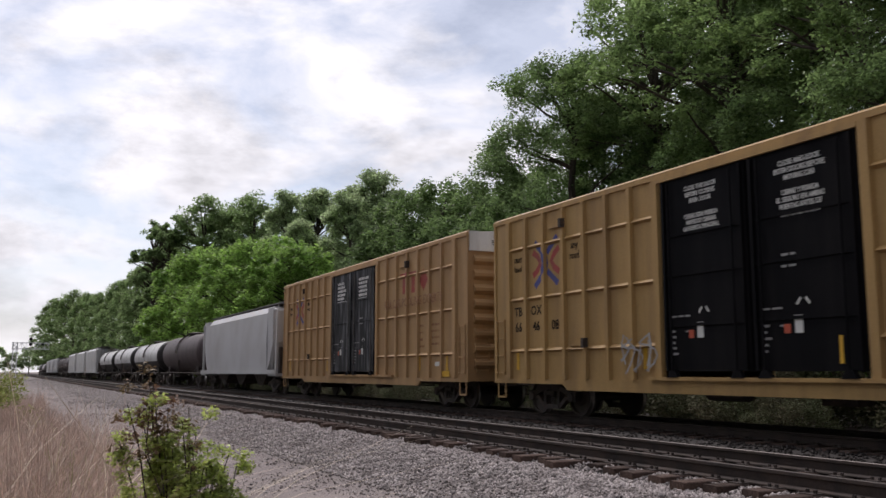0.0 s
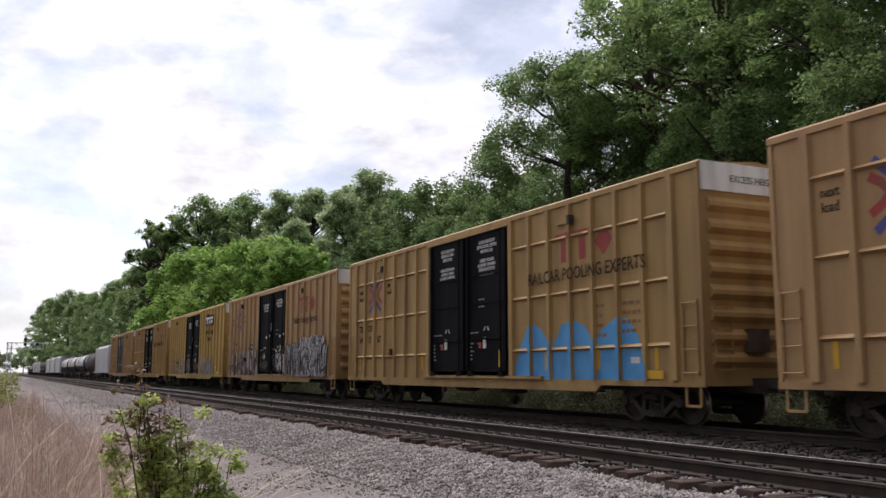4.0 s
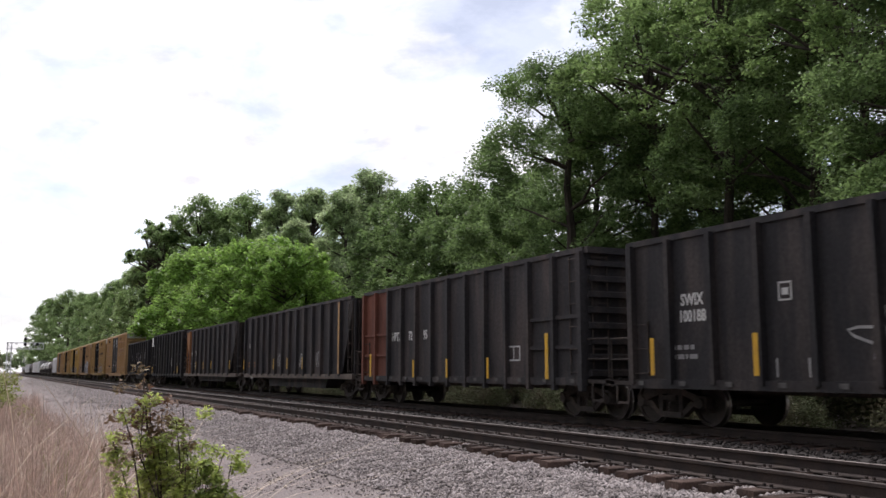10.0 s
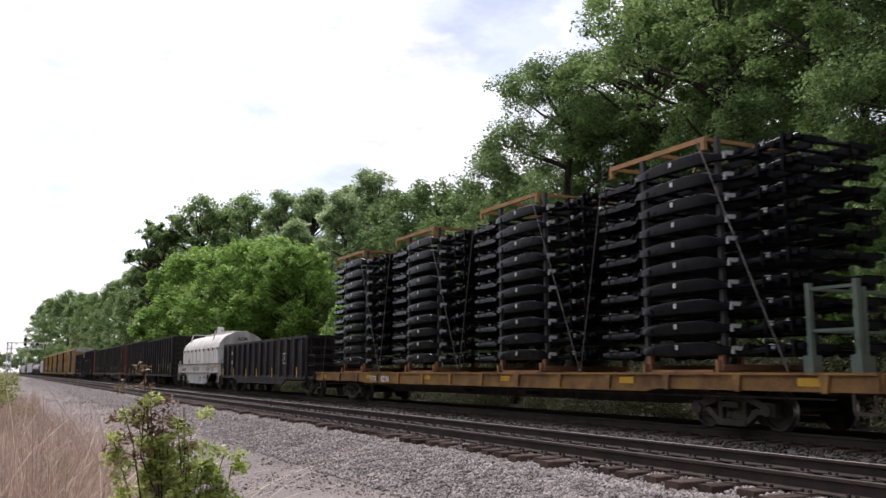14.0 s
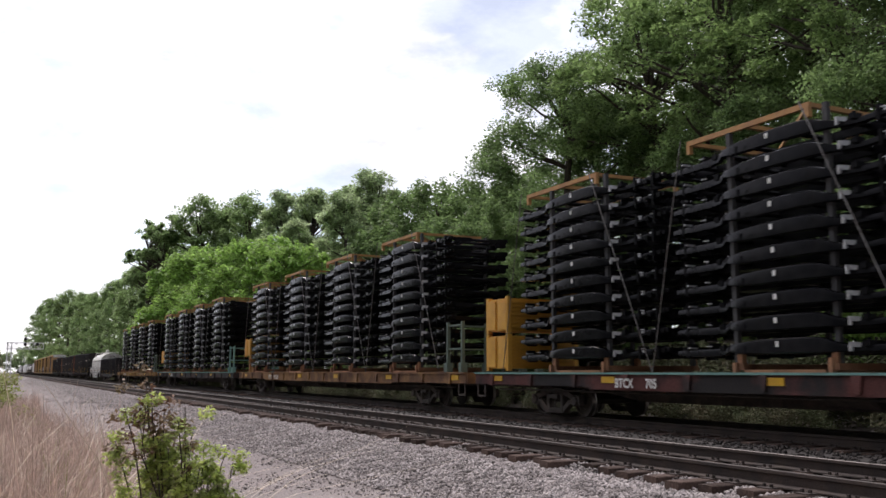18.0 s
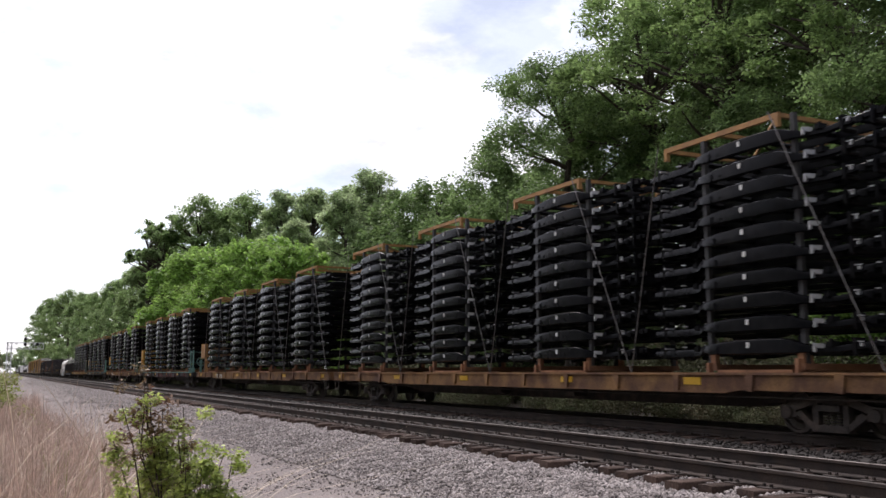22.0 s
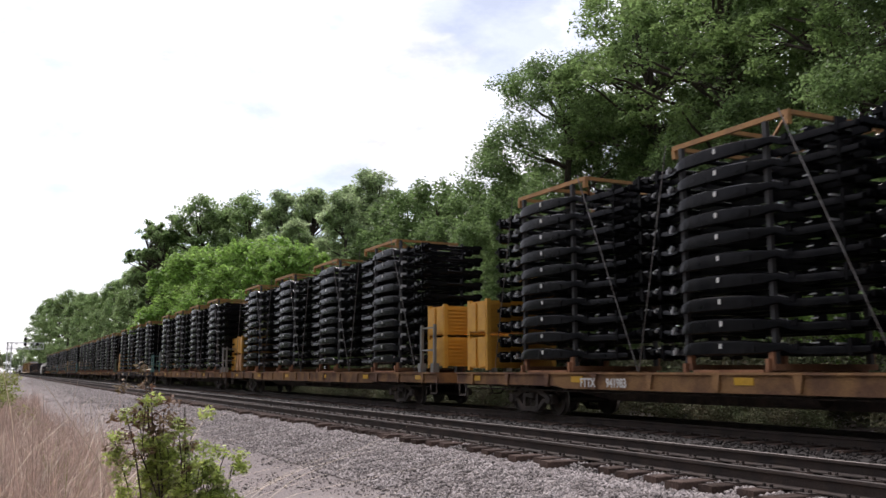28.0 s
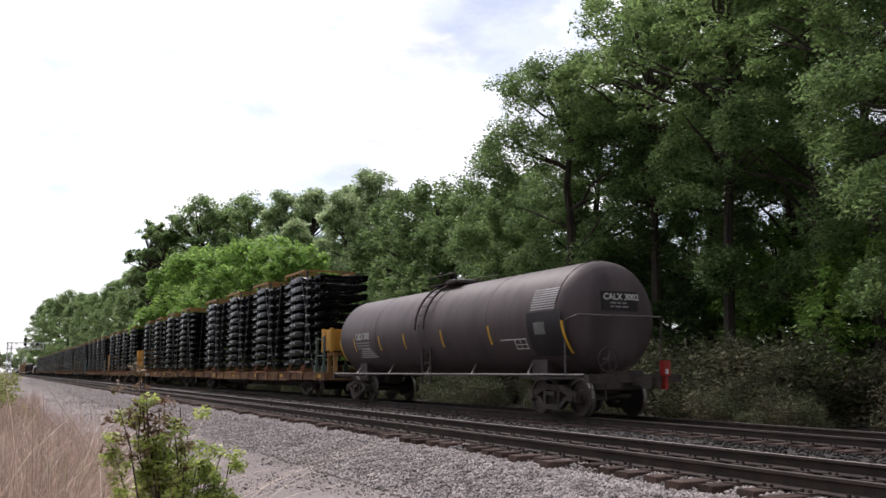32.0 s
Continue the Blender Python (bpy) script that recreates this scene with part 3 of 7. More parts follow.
stand(redbud, [(-4.0, 300.0, 1.0, 0)])
far_left = tree("far_tree", "hazy green tree far down the line", 14.0, 6.0, 1.0, 80, 60, 0.4, M_HAZED_PALE, 91, clump=(0.14, 0.27))
stand(far_left, [(6.0 + 9 * k, 640.0 + 25 * math.sin(k * 3), 0.95 + 0.35 * math.sin(k * 2.2) ** 2, 60 * k) for k in range(-4, 7)])

# unseen trees behind and left of the camera, added to dim the train's side
shade_tree = tree("lime_tree", "tall green tree added out of view to cut sky light", 17.0, 5.6, 1.0, 90, 60, 0.36, M_LEAF_M, 97, clump=(0.14, 0.27))
stand(shade_tree, [(-15.5 - 2.5 * math.sin(k * 1.7) ** 2, -62.0 + 9.5 * k, 0.95 + 0.25 * math.sin(k * 2.3) ** 2, 71 * k) for k in range(60)])
stand(copy_thing(shade_tree, Matrix()), [(-4.0 + 11.0 * k, -38.0 - 6 * math.sin(k * 1.9), 1.0 + 0.2 * math.sin(k * 2.9) ** 2, 47 * k) for k in range(7)])


# ---- train: materials ----
M_YELLOW = mat("boxcar_yellow", (0.44, 0.280, 0.112), (0.28, 0.172, 0.080), 0.55, var=0.09, scale=0.9, streak=True, bump=0.06, lo=0.42, hi=0.8, spec=0.22)
M_YELLOW_Y = mat("boxcar_bright_yellow", (0.52, 0.345, 0.105), (0.37, 0.235, 0.085), 0.55, var=0.09, scale=0.8, streak=True, bump=0.06, lo=0.42, hi=0.8, spec=0.22)
M_YELLOW_O = mat("boxcar_faded_orange", (0.46, 0.290, 0.140), (0.34, 0.205, 0.105), 0.6, var=0.08, scale=0.8, streak=True, bump=0.06, lo=0.4, hi=0.8, spec=0.22)
M_DOOR = mat("door_black", (0.006, 0.006, 0.0075), (0.012, 0.011, 0.012), 0.65, var=0.15, scale=1.0, streak=True, bump=0.05, spec=0.06)
M_DOOR_W = mat("door_worn_grey", (0.016, 0.016, 0.018), (0.15, 0.15, 0.16), 0.6, var=0.15, scale=1.6, streak=True, bump=0.05, lo=0.48, hi=0.68, spec=0.22)
M_WHITE = mat("white_paint", (0.80, 0.79, 0.77), (0.50, 0.48, 0.44), 0.55, var=0.06, scale=1.0, streak=True, bump=0.05)
M_LETTER = mat("white_letters", (0.72, 0.71, 0.68), (0.55, 0.54, 0.51), 0.6, var=0.1, scale=3, bump=0)
M_INK = mat("black_letters", (0.020, 0.016, 0.013), (0.05, 0.033, 0.02), 0.7, var=0.1, scale=3, bump=0, spec=0.1)
M_FADED = mat("faded_letters", (0.24, 0.10, 0.045), (0.33, 0.17, 0.06), 0.6, var=0.15, scale=4, bump=0)
M_RED = mat("logo_red", (0.38, 0.048, 0.038), (0.26, 0.055, 0.040), 0.55, var=0.1, scale=3, bump=0)
M_BLUE = mat("logo_blue", (0.055, 0.065, 0.27), (0.075, 0.075, 0.20), 0.55, var=0.1, scale=3, bump=0)
M_SKYBLUE = mat("spray_blue", (0.10, 0.36, 0.70), (0.075, 0.29, 0.60), 0.6, var=0.06, scale=2, bump=0)
M_SPRAY_W = mat("spray_white", (0.56, 0.55, 0.55), (0.36, 0.35, 0.37), 0.6, spec=0.2, var=0.12, scale=2.2, bump=0)
M_SPRAY_G = mat("spray_grey", (0.36, 0.35, 0.34), (0.24, 0.23, 0.23), 0.65, var=0.12, scale=2.2, bump=0)
M_SPRAY_K = mat("spray_black", (0.016, 0.015, 0.018), (0.045, 0.038, 0.045), 0.65, var=0.1, scale=2, bump=0, spec=0.15)
M_SPRAY_M = mat("spray_mauve_grey", (0.17, 0.145, 0.165), (0.08, 0.07, 0.08), 0.65, var=0.15, scale=2.4, bump=0, spec=0.15)
M_SPRAY_P = mat("spray_pink", (0.42, 0.24, 0.22), (0.40, 0.25, 0.13), 0.65, var=0.15, scale=2.6, bump=0, lo=0.3, hi=0.65, spec=0.15)
M_SPRAY_B = mat("spray_pale_blue", (0.36, 0.44, 0.47), (0.30, 0.36, 0.31), 0.6, var=0.12, scale=1.4, bump=0, lo=0.4, hi=0.6, spec=0.2)
M_SPRAY_R = mat("spray_maroon", (0.20, 0.055, 0.055), (0.13, 0.05, 0.045), 0.6, var=0.12, scale=2.0, bump=0, spec=0.2)
M_CHALK = mat("faint_chalk", (0.12, 0.115, 0.11), (0.055, 0.052, 0.05), 0.75, var=0.2, scale=6, bump=0, spec=0.15)
M_REFL = mat("reflector_yellow", (0.72, 0.42, 0.03), (0.58, 0.32, 0.03), 0.4, var=0.08, scale=3, bump=0)
M_BLACKCAR = mat("gondola_black", (0.026, 0.0245, 0.0265), (0.088, 0.070, 0.063), 0.62, var=0.30, scale=0.8, streak=True, bump=0.2, bscale=14.0, lo=0.46, hi=0.80, spec=0.24)
M_DARKCAR = mat("gondola_grey_black", (0.044, 0.041, 0.043), (0.120, 0.092, 0.080), 0.68, var=0.30, scale=0.8, streak=True, bump=0.2, bscale=14.0, lo=0.46, hi=0.80, spec=0.22)
M_RUSTCAR = mat("gondola_rust", (0.20, 0.075, 0.050), (0.13, 0.055, 0.040), 0.75, var=0.2, scale=1.2, streak=True, bump=0.2, spec=0.22)
M_TANSILL = mat("dusty_sill", (0.17, 0.135, 0.11), (0.10, 0.08, 0.068), 0.8, var=0.2, scale=1.5, bump=0.15)
M_ORANGE_END = mat("hopper_orange", (0.38, 0.165, 0.055), (0.25, 0.10, 0.042), 0.7, var=0.15, scale=1.4, streak=True, bump=0.15)
M_IRON = mat("truck_iron", (0.060, 0.051, 0.047), (0.110, 0.085, 0.072), 0.8, 0.1, var=0.3, scale=3, bump=0.3, bscale=25, spec=0.22)
M_WHEEL = mat("wheel_steel", (0.055, 0.045, 0.040), (0.085, 0.065, 0.055), 0.65, 0.4, var=0.2, scale=3, bump=0.1)
M_TREAD = mat("wheel_tread", (0.42, 0.40, 0.38), (0.30, 0.27, 0.25), 0.35, 0.9, var=0.1, scale=3, bump=0)
M_COILWHITE = mat("coil_car_white", (0.72, 0.705, 0.67), (0.46, 0.42, 0.37), 0.55, var=0.06, scale=0.9, streak=True, bump=0.06)
M_GREYCAR = mat("hopper_grey", (0.50, 0.50, 0.51), (0.40, 0.39, 0.385), 0.6, var=0.06, scale=0.4, bump=0.06)
M_TANK = mat("tank_grey_brown", (0.108, 0.085, 0.086), (0.055, 0.046, 0.047), 0.55, var=0.14, scale=0.7, streak=True, bump=0.08, lo=0.42, hi=0.80, spec=0.22)
M_TANKBLACK = mat("tank_black", (0.028, 0.026, 0.027), (0.05, 0.045, 0.044), 0.5, var=0.1, scale=0.9, bump=0.06, spec=0.22)
M_TANKWHITE = mat("tank_white", (0.66, 0.66, 0.66), (0.42, 0.40, 0.39), 0.5, var=0.06, scale=0.9, streak=True, bump=0.05)
M_DECK_O = mat("flatcar_orange", (0.31, 0.170, 0.075), (0.14, 0.074, 0.048), 0.7, var=0.25, scale=1.6, bump=0.2, lo=0.38, hi=0.62, spec=0.22)
M_DECK_Y = mat("flatcar_yellow_orange", (0.35, 0.195, 0.066), (0.17, 0.092, 0.048), 0.7, var=0.25, scale=1.6, bump=0.2, lo=0.42, hi=0.68, spec=0.22)
M_DECK_K = mat("flatcar_black", (0.035, 0.034, 0.034), (0.085, 0.050, 0.042), 0.7, var=0.2, scale=0.9, bump=0.2, spec=0.22)
M_DECK_R = mat("flatcar_dark_red", (0.115, 0.045, 0.040), (0.032, 0.028, 0.028), 0.75, var=0.25, scale=0.7, bump=0.2, lo=0.44, hi=0.56, spec=0.22)
M_WOOD = mat("deck_wood", (0.21, 0.155, 0.11), (0.13, 0.095, 0.07), 0.9, var=0.25, scale=2.5, bump=0.3)
M_TEAL = mat("turquoise_paint", (0.15, 0.30, 0.27), (0.10, 0.20, 0.18), 0.6, var=0.12, scale=2, bump=0.1)
M_GREEN = mat("grey_green_paint", (0.11, 0.155, 0.125), (0.07, 0.10, 0.085), 0.65, var=0.12, scale=2, bump=0.1)
M_RACK = mat("rack_orange", (0.42, 0.215, 0.065), (0.26, 0.13, 0.05), 0.6, var=0.12, scale=2, bump=0.1)
M_CRATE = mat("rack_yellow", (0.62, 0.33, 0.045), (0.48, 0.24, 0.04), 0.55, var=0.1, scale=1.5, bump=0.1)
M_TANBOX = mat("crate_tan", (0.45, 0.255, 0.100), (0.31, 0.165, 0.072), 0.7, var=0.15, scale=1.5, bump=0.15)
M_GREYBOX = mat("box_grey", (0.22, 0.22, 0.21), (0.14, 0.14, 0.13), 0.7, var=0.15, scale=1.5, bump=0.15)
M_FRAME = mat("chassis_black", (0.0050, 0.0050, 0.0062), (0.0095, 0.009, 0.0095), 0.22, var=0.35, scale=2.5, bump=0.22, bscale=6.0, rnd=0.35, spec=0.08)
M_CLIP_GLINT = mat("clip_and_glint", (0.50, 0.50, 0.51), (0.32, 0.31, 0.31), 0.35, 0.35, var=0.15, scale=5, bump=0.05)
M_POST = mat("post_grey", (0.075, 0.075, 0.078), (0.04, 0.038, 0.036), 0.6, var=0.15, scale=2, bump=0.1, spec=0.2)
M_TAG = mat("label_white", (0.75, 0.75, 0.72), (0.65, 0.65, 0.62), 0.5, var=0.05, scale=3, bump=0)
M_CHAIN = mat("chain_steel", (0.20, 0.19, 0.185), (0.12, 0.10, 0.09), 0.5, 0.6, var=0.2, scale=6, bump=0.1)
M_PLACARD = mat("placard_red", (0.62, 0.11, 0.05), (0.48, 0.09, 0.045), 0.6, var=0.05, scale=3, bump=0)
M_LAMP = mat("lamp_red", (0.40, 0.03, 0.025), (0.28, 0.02, 0.02), 0.35, var=0.05, scale=3, bump=0)

WHEELSETS = []       # (object, y of its car's centre at the start, wheel radius)
CARS = []            # (object, y at the start)
_shared = {}


def shared(key, make):
    if key not in _shared:
        _shared[key] = make()
    return _shared[key]


# ---- running gear ----
def side_frame_mesh(r):
    """Cast truck side: a bowed top chord, a sagging bottom chord, journal ends, springs in the window."""
    g = Geo()
    z = r
    for s in (-1, 1):
        g.prism([(s * 1.06, z - 0.10), (s * 1.06, z + 0.13), (s * 0.74, z + 0.15), (s * 0.70, z - 0.08)], "x", -0.075, 0.075)
        g.prism([(s * 0.76, z + 0.16), (s * 0.30, z + 0.30), (s * 0.30, z + 0.17), (s * 0.72, z + 0.03)], "x", -0.07, 0.07)
        g.prism([(s * 0.74, z - 0.02), (s * 0.34, z - 0.30), (s * 0.34, z - 0.18), (s * 0.62, z + 0.04)], "x", -0.07, 0.07)
        g.prism([(s * 0.36, z + 0.20), (s * 0.36, z - 0.24), (s * 0.25, z - 0.24), (s * 0.25, z + 0.20)], "x", -0.07, 0.07)
        g.lathe([(-0.12, 0.10), (-0.10, 0.115), (0.02, 0.115)], "x", 12, (0, s * 0.89, z))
    g.prism([(-0.34, z + 0.30), (0.34, z + 0.30), (0.30, z + 0.17), (-0.30, z + 0.17)], "x", -0.08, 0.08)
    g.prism([(-0.36, z - 0.30), (0.36, z - 0.30), (0.34, z - 0.19), (-0.34, z - 0.19)], "x", -0.09, 0.09)
    for k in (-0.13, 0.0, 0.13):
        for h in range(5):
            g.tube((0, k, z - 0.19 + h * 0.045), (0, k, z - 0.165 + h * 0.045), 0.055, n=8)
    g.prism([(-0.22, z + 0.04), (0.22, z + 0.04), (0.22, z + 0.14), (-0.22, z + 0.14)], "x", -0.13, 0.13)
    return g.mesh("side_frame", M_IRON, 40)


def wheelset_mesh(r):
    g = Geo()
    g.tube((-1.02, 0, 0), (1.02, 0, 0), 0.075, n=10)
    for s in (-1, 1):
        g.lathe([(s * 0.70, r + 0.025), (s * 0.725, r + 0.022), (s * 0.735, r), (s * 0.83, r - 0.005), (s * 0.832, r - 0.06), (s * 0.79, r - 0.075), (s * 0.775, 0.20), (s * 0.82, 0.15), (s * 0.82, 0.09)], "x", 28)
        for k in range(3):
            a = k * math.tau / 3
            g.tube((s * 1.0, 0.045 * math.cos(a), 0.045 * math.sin(a)), (s * 1.035, 0.045 * math.cos(a), 0.045 * math.sin(a)), 0.018, n=6)
    me = g.mesh("wheelset", M_WHEEL, 40)
    me.materials.append(M_TREAD)
    for p in me.polygons:
        c = p.center
        if abs(math.hypot(c.y, c.z) - r) < 0.012 and abs(abs(c.x) - 0.78) < 0.05:
            p.material_index = 1
    return me


def truck(car, yc, y, r):
    g = Geo().box(-1.0, 1.0, -0.2, 0.2, r + 0.02, r + 0.28).tube((0, 0, r + 0.28), (0, 0, r + 0.40), 0.2, n=12)
    me = shared(("bolster", r), lambda: g.mesh("truck", M_IRON))
    tk = part("truck", me, None, car, "dusty cast steel freight truck", at=(0, y, 0))
    sf = shared(("side", r), lambda: side_frame_mesh(r))
    for s in (-1, 1):
        part("side_frame", sf, None, tk, at=pose(s * 1.0, 0, 0, 0, 0, 0 if s < 0 else 180))
    ws = shared(("wheels", r), lambda: wheelset_mesh(r))
    for s in (-0.89, 0.89):
        WHEELSETS.append((part("wheelset", ws, None, tk, at=(0, s, r)), yc + y + s, r))


def coupler(car, y, out):
    def make():
        g = Geo()
        g.box(-0.075, 0.075, -0.2, 0.55, -0.09, 0.09)
        g.prism([(-0.14, 0.50), (0.16, 0.50), (0.17, 0.66), (0.09, 0.80), (0.05, 0.70), (-0.02, 0.68), (-0.06, 0.80), (-0.15, 0.82)], "z", -0.14, 0.14)
        return g.mesh("coupler", M_IRON)
    part("coupler", shared("coupler", make), None, car, at=pose(0, y, 0.84, 0, 0, 0 if out > 0 else 180))
    hose = Geo()
    pts = [(0.32, y - out * 0.05, 0.80), (0.34, y + out * 0.22, 0.62), (0.30, y + out * 0.42, 0.44), (0.12, y + out * 0.55, 0.42)]
    for a, b in zip(pts, pts[1:]):
        hose.tube(a, b, 0.025, n=6)
    part("brake_hose", hose, M_INK, car, "black rubber air hose")


def ladder(car, x, y, z0, z1, along, w=0.42, material=None, n=None, name="ladder"):
    """Grab irons in a row. along: 'y' on a side, 'x' on an end."""
    g = Geo()
    n = n or max(2, int((z1 - z0) / 0.38))
    off = -0.07 if along == "y" else 0.0
    for k in range(n):
        z = z0 + (z1 - z0) * k / (n - 1)
        if along == "y":
            pts = [(x, y - w / 2, z), (x + off, y - w / 2, z), (x + off, y + w / 2, z), (x, y + w / 2, z)]
        else:
            pts = [(x - w / 2, y, z), (x - w / 2, y - 0.08, z), (x + w / 2, y - 0.08, z), (x + w / 2, y, z)]
        for a, b in zip(pts, pts[1:]):
            g.tube(a, b, 0.013, n=6)
    for e in (-w / 2, w / 2):
        if along == "y":
            g.bar((x + off * 0.5, y + e, z0 - 0.06), (x + off * 0.5, y + e, z1 + 0.06), 0.03)
        else:
            g.bar((x + e, y - 0.04, z0 - 0.06), (x + e, y - 0.04, z1 + 0.06), 0.03)
    return part(name, g, material or M_IRON, car)


def stirrup(car, x, y, z, material=None):
    g = Geo()
    for a, b in (((x, y - 0.2, z), (x, y - 0.2, z - 0.38)), ((x, y - 0.2, z - 0.38), (x, y + 0.2, z - 0.38)), ((x, y + 0.2, z - 0.38), (x, y + 0.2, z))):
        g.bar(a, b, 0.022, 0.05)
    return part("step", g, material or M_IRON, car)


def brake_wheel(car, x, y, z, material=None, r=0.28):
    g = Geo()
    for k in range(16):
        a, b = k * math.tau / 16, (k + 1) * math.tau / 16
        g.tube((x + r * math.cos(a), y, z + r * math.sin(a)), (x + r * math.cos(b), y, z + r * math.sin(b)), 0.016, n=6, caps=False)
    for k in range(5):
        a = k * math.tau / 5
        g.bar((x, y, z), (x + r * math.cos(a), y, z + r * math.sin(a)), 0.03, 0.012)
    g.tube((x, y - 0.04, z), (x, y + 0.12, z), 0.05, n=8)
    return part("brake_wheel", g, material or M_IRON, car)


def car_base(name, label, far, near, group="cars of the freight train"):
    """An empty car at its place at the start: its far and near ends in Y."""
    yc = (far + near) / 2
    car = thing(name, label, "freight car", group=group, at=(FAR_X, yc, 0))
    CARS.append((car, yc))
    return car, yc, (far - near) / 2


def reflectors(car, x, ys, z0, z1, w=0.055, slant=0.0):
    for y in ys:
        g = Geo().add([(x, y - w, z0), (x, y + w, z0), (x, y + w + slant, z1), (x, y - w + slant, z1), (x + 0.006, y - w, z0), (x + 0.006, y + w, z0), (x + 0.006, y + w + slant, z1), (x + 0.006, y - w + slant, z1)],
                      [(0, 3, 2, 1), (0, 1, 5, 4), (2, 3, 7, 6), (0, 4, 7, 3), (1, 2, 6, 5)])
        part("reflector", g, M_REFL, car, "yellow reflective strip", smooth=0)


def bars_text(car, x, y, z, w, rows, gap, material, h=0.05, end=False, name="stencil"):
    """Lines of small writing that cannot be read: broken bars. y: the far edge, running towards the near end."""
    g = Geo()
    r = random.Random(round(y * 100) + rows)
    for k in range(rows):
        p = 0.0
        while p < w * (0.75 + 0.25 * r.random()):
            ln = r.uniform(0.05, 0.22)
            if end:
                g.box(y + p, y + p + ln, x - 0.004, x, z - k * gap, z - k * gap + h)
            else:
                g.box(x - 0.004, x, y - p - ln, y - p, z - k * gap, z - k * gap + h)
            p += ln + 0.05
    return tagged(part(name, g, material, car, smooth=0), kind="stuff")


def ribbon(g, pts, w, x, slope=1.0):
    """A flat brush stroke through points (y, z) on a side."""
    pts = [Vector((0, p[0], p[1])) for p in pts]
    left, right = [], []
    for k, p in enumerate(pts):
        d = (pts[min(k + 1, len(pts) - 1)] - pts[max(k - 1, 0)]).normalized()
        nrm = Vector((0, -d.z, d.y)) * w / 2
        left.append(p + nrm)
        right.append(p - nrm)
    n = len(pts)
    vs = [(x, q.y, q.z) for q in left] + [(x, q.y, q.z) for q in right]
    g.add(vs, [(i, i + 1, n + i + 1, n + i) for i in range(n - 1)])


def graffiti(car, x, y_far, y_near, z0, z1, seed, fill, edge=None, letters=6, w=0.13, name="graffiti", label="", depth=1):
    """Sprayed letter-like strokes along a side; no letter can be read."""
    r = random.Random(seed)
    inner, outer = Geo(), Geo()
    step = (y_far - y_near) / letters
    k = 0
    for i in range(letters):
        yc = y_far - step * (i + 0.5)
        for s in range(r.choice((2, 3, 3, 4)) * depth):
            k += 1
            kind = r.random()
            h, wd = (z1 - z0), step * 0.62
            y_a, z_a = yc + r.uniform(-0.5, 0.5) * wd, z0 + r.uniform(0, 0.35) * h
            y_b, z_b = yc + r.uniform(-0.5, 0.5) * wd, z1 - r.uniform(0, 0.3) * h
            bow = r.uniform(-0.35, 0.35) * step if kind < 0.7 else r.choice((-1, 1)) * 0.75 * step
            pts = []
            for q in range(9):
                t = q / 8
                bend = math.sin(t * math.pi * (1 if kind < 0.8 else 2))
                pts.append((y_a + (y_b - y_a) * t + bow * bend, z_a + (z_b - z_a) * t + 0.10 * h * math.sin(t * 7 + seed)))
            ww = w * r.uniform(0.7, 1.3)
            if edge:
                ribbon(outer, pts, ww * 1.55, x - 0.003 - 0.00022 * k)
            ribbon(inner, pts, ww, x - 0.0031 - 0.00022 * k - (0.00011 if edge else 0))
    if edge:
        tagged(part(name, outer, edge, car, label or "black outline of sprayed lettering", smooth=0), kind="stuff")
    tagged(part(name, inner, fill, car, label or "sprayed paint strokes", smooth=0), kind="stuff")


class Paint:
    """Layers of sprayed shapes on a ribbed side: each lies on the sheet and again on the faces of the posts."""

    def __init__(self, car, sheet, faces, proud):
        self.car, self.sheet, self.faces, self.proud = car, sheet, faces, proud
        self.level, self.foot = 0, 0.885

    def put(self, polys, material, name="graffiti", label=""):
        """polys: closed shapes of (y, z); later calls lie over earlier ones."""
        g = Geo()
        for poly in polys:
            self.level += 1
            e = 0.0035 + 0.00006 * self.level
            poly = [(y, max(z, self.foot)) for y, z in poly]
            if len(poly) < 3:
                continue
            g.add([(self.sheet - e, y, z) for y, z in poly], [tuple(range(len(poly)))])
            for lo, hi in self.faces:
                cut = clip_band(poly, lo, hi)
                if len(cut) > 2:
                    g.add([(self.proud - e, y, z) for y, z in cut], [tuple(range(len(cut)))])
        return tagged(part(name, g, material, self.car, label, smooth=0), kind="stuff")


def clip_band(poly, lo, hi):
    """The piece of a shape between two values of y."""
    for lim, keep in ((lo, 1), (hi, -1)):
        out = []
        for (y0, z0), (y1, z1) in zip(poly, poly[1:] + poly[:1]):
            in0, in1 = keep * (y0 - lim) >= 0, keep * (y1 - lim) >= 0
            if in0:
                out.append((y0, z0))
            if in0 != in1:
                t = (lim - y0) / (y1 - y0)
                out.append((lim, z0 + (z1 - z0) * t))
        poly = out
    return poly


def stroke(pts, w, taper=1.0):
    """A brush stroke as quads of (y, z), its width going from w to w times taper."""
    quads, last = [], None
    n = len(pts)
    for k, (y, z) in enumerate(pts):
        ay, az = pts[max(k - 1, 0)]
        by, bz = pts[min(k + 1, n - 1)]
        ln = math.hypot(by - ay, bz - az) or 1.0
        ww = w * (1 + (taper - 1) * k / (n - 1)) / 2
        dy, dz = -(bz - az) / ln * ww, (by - ay) / ln * ww
        now = ((y + dy, z + dz), (y - dy, z - dz))
        if last:
            quads.append([last[0], now[0], now[1], last[1]])
        last = now
    return quads


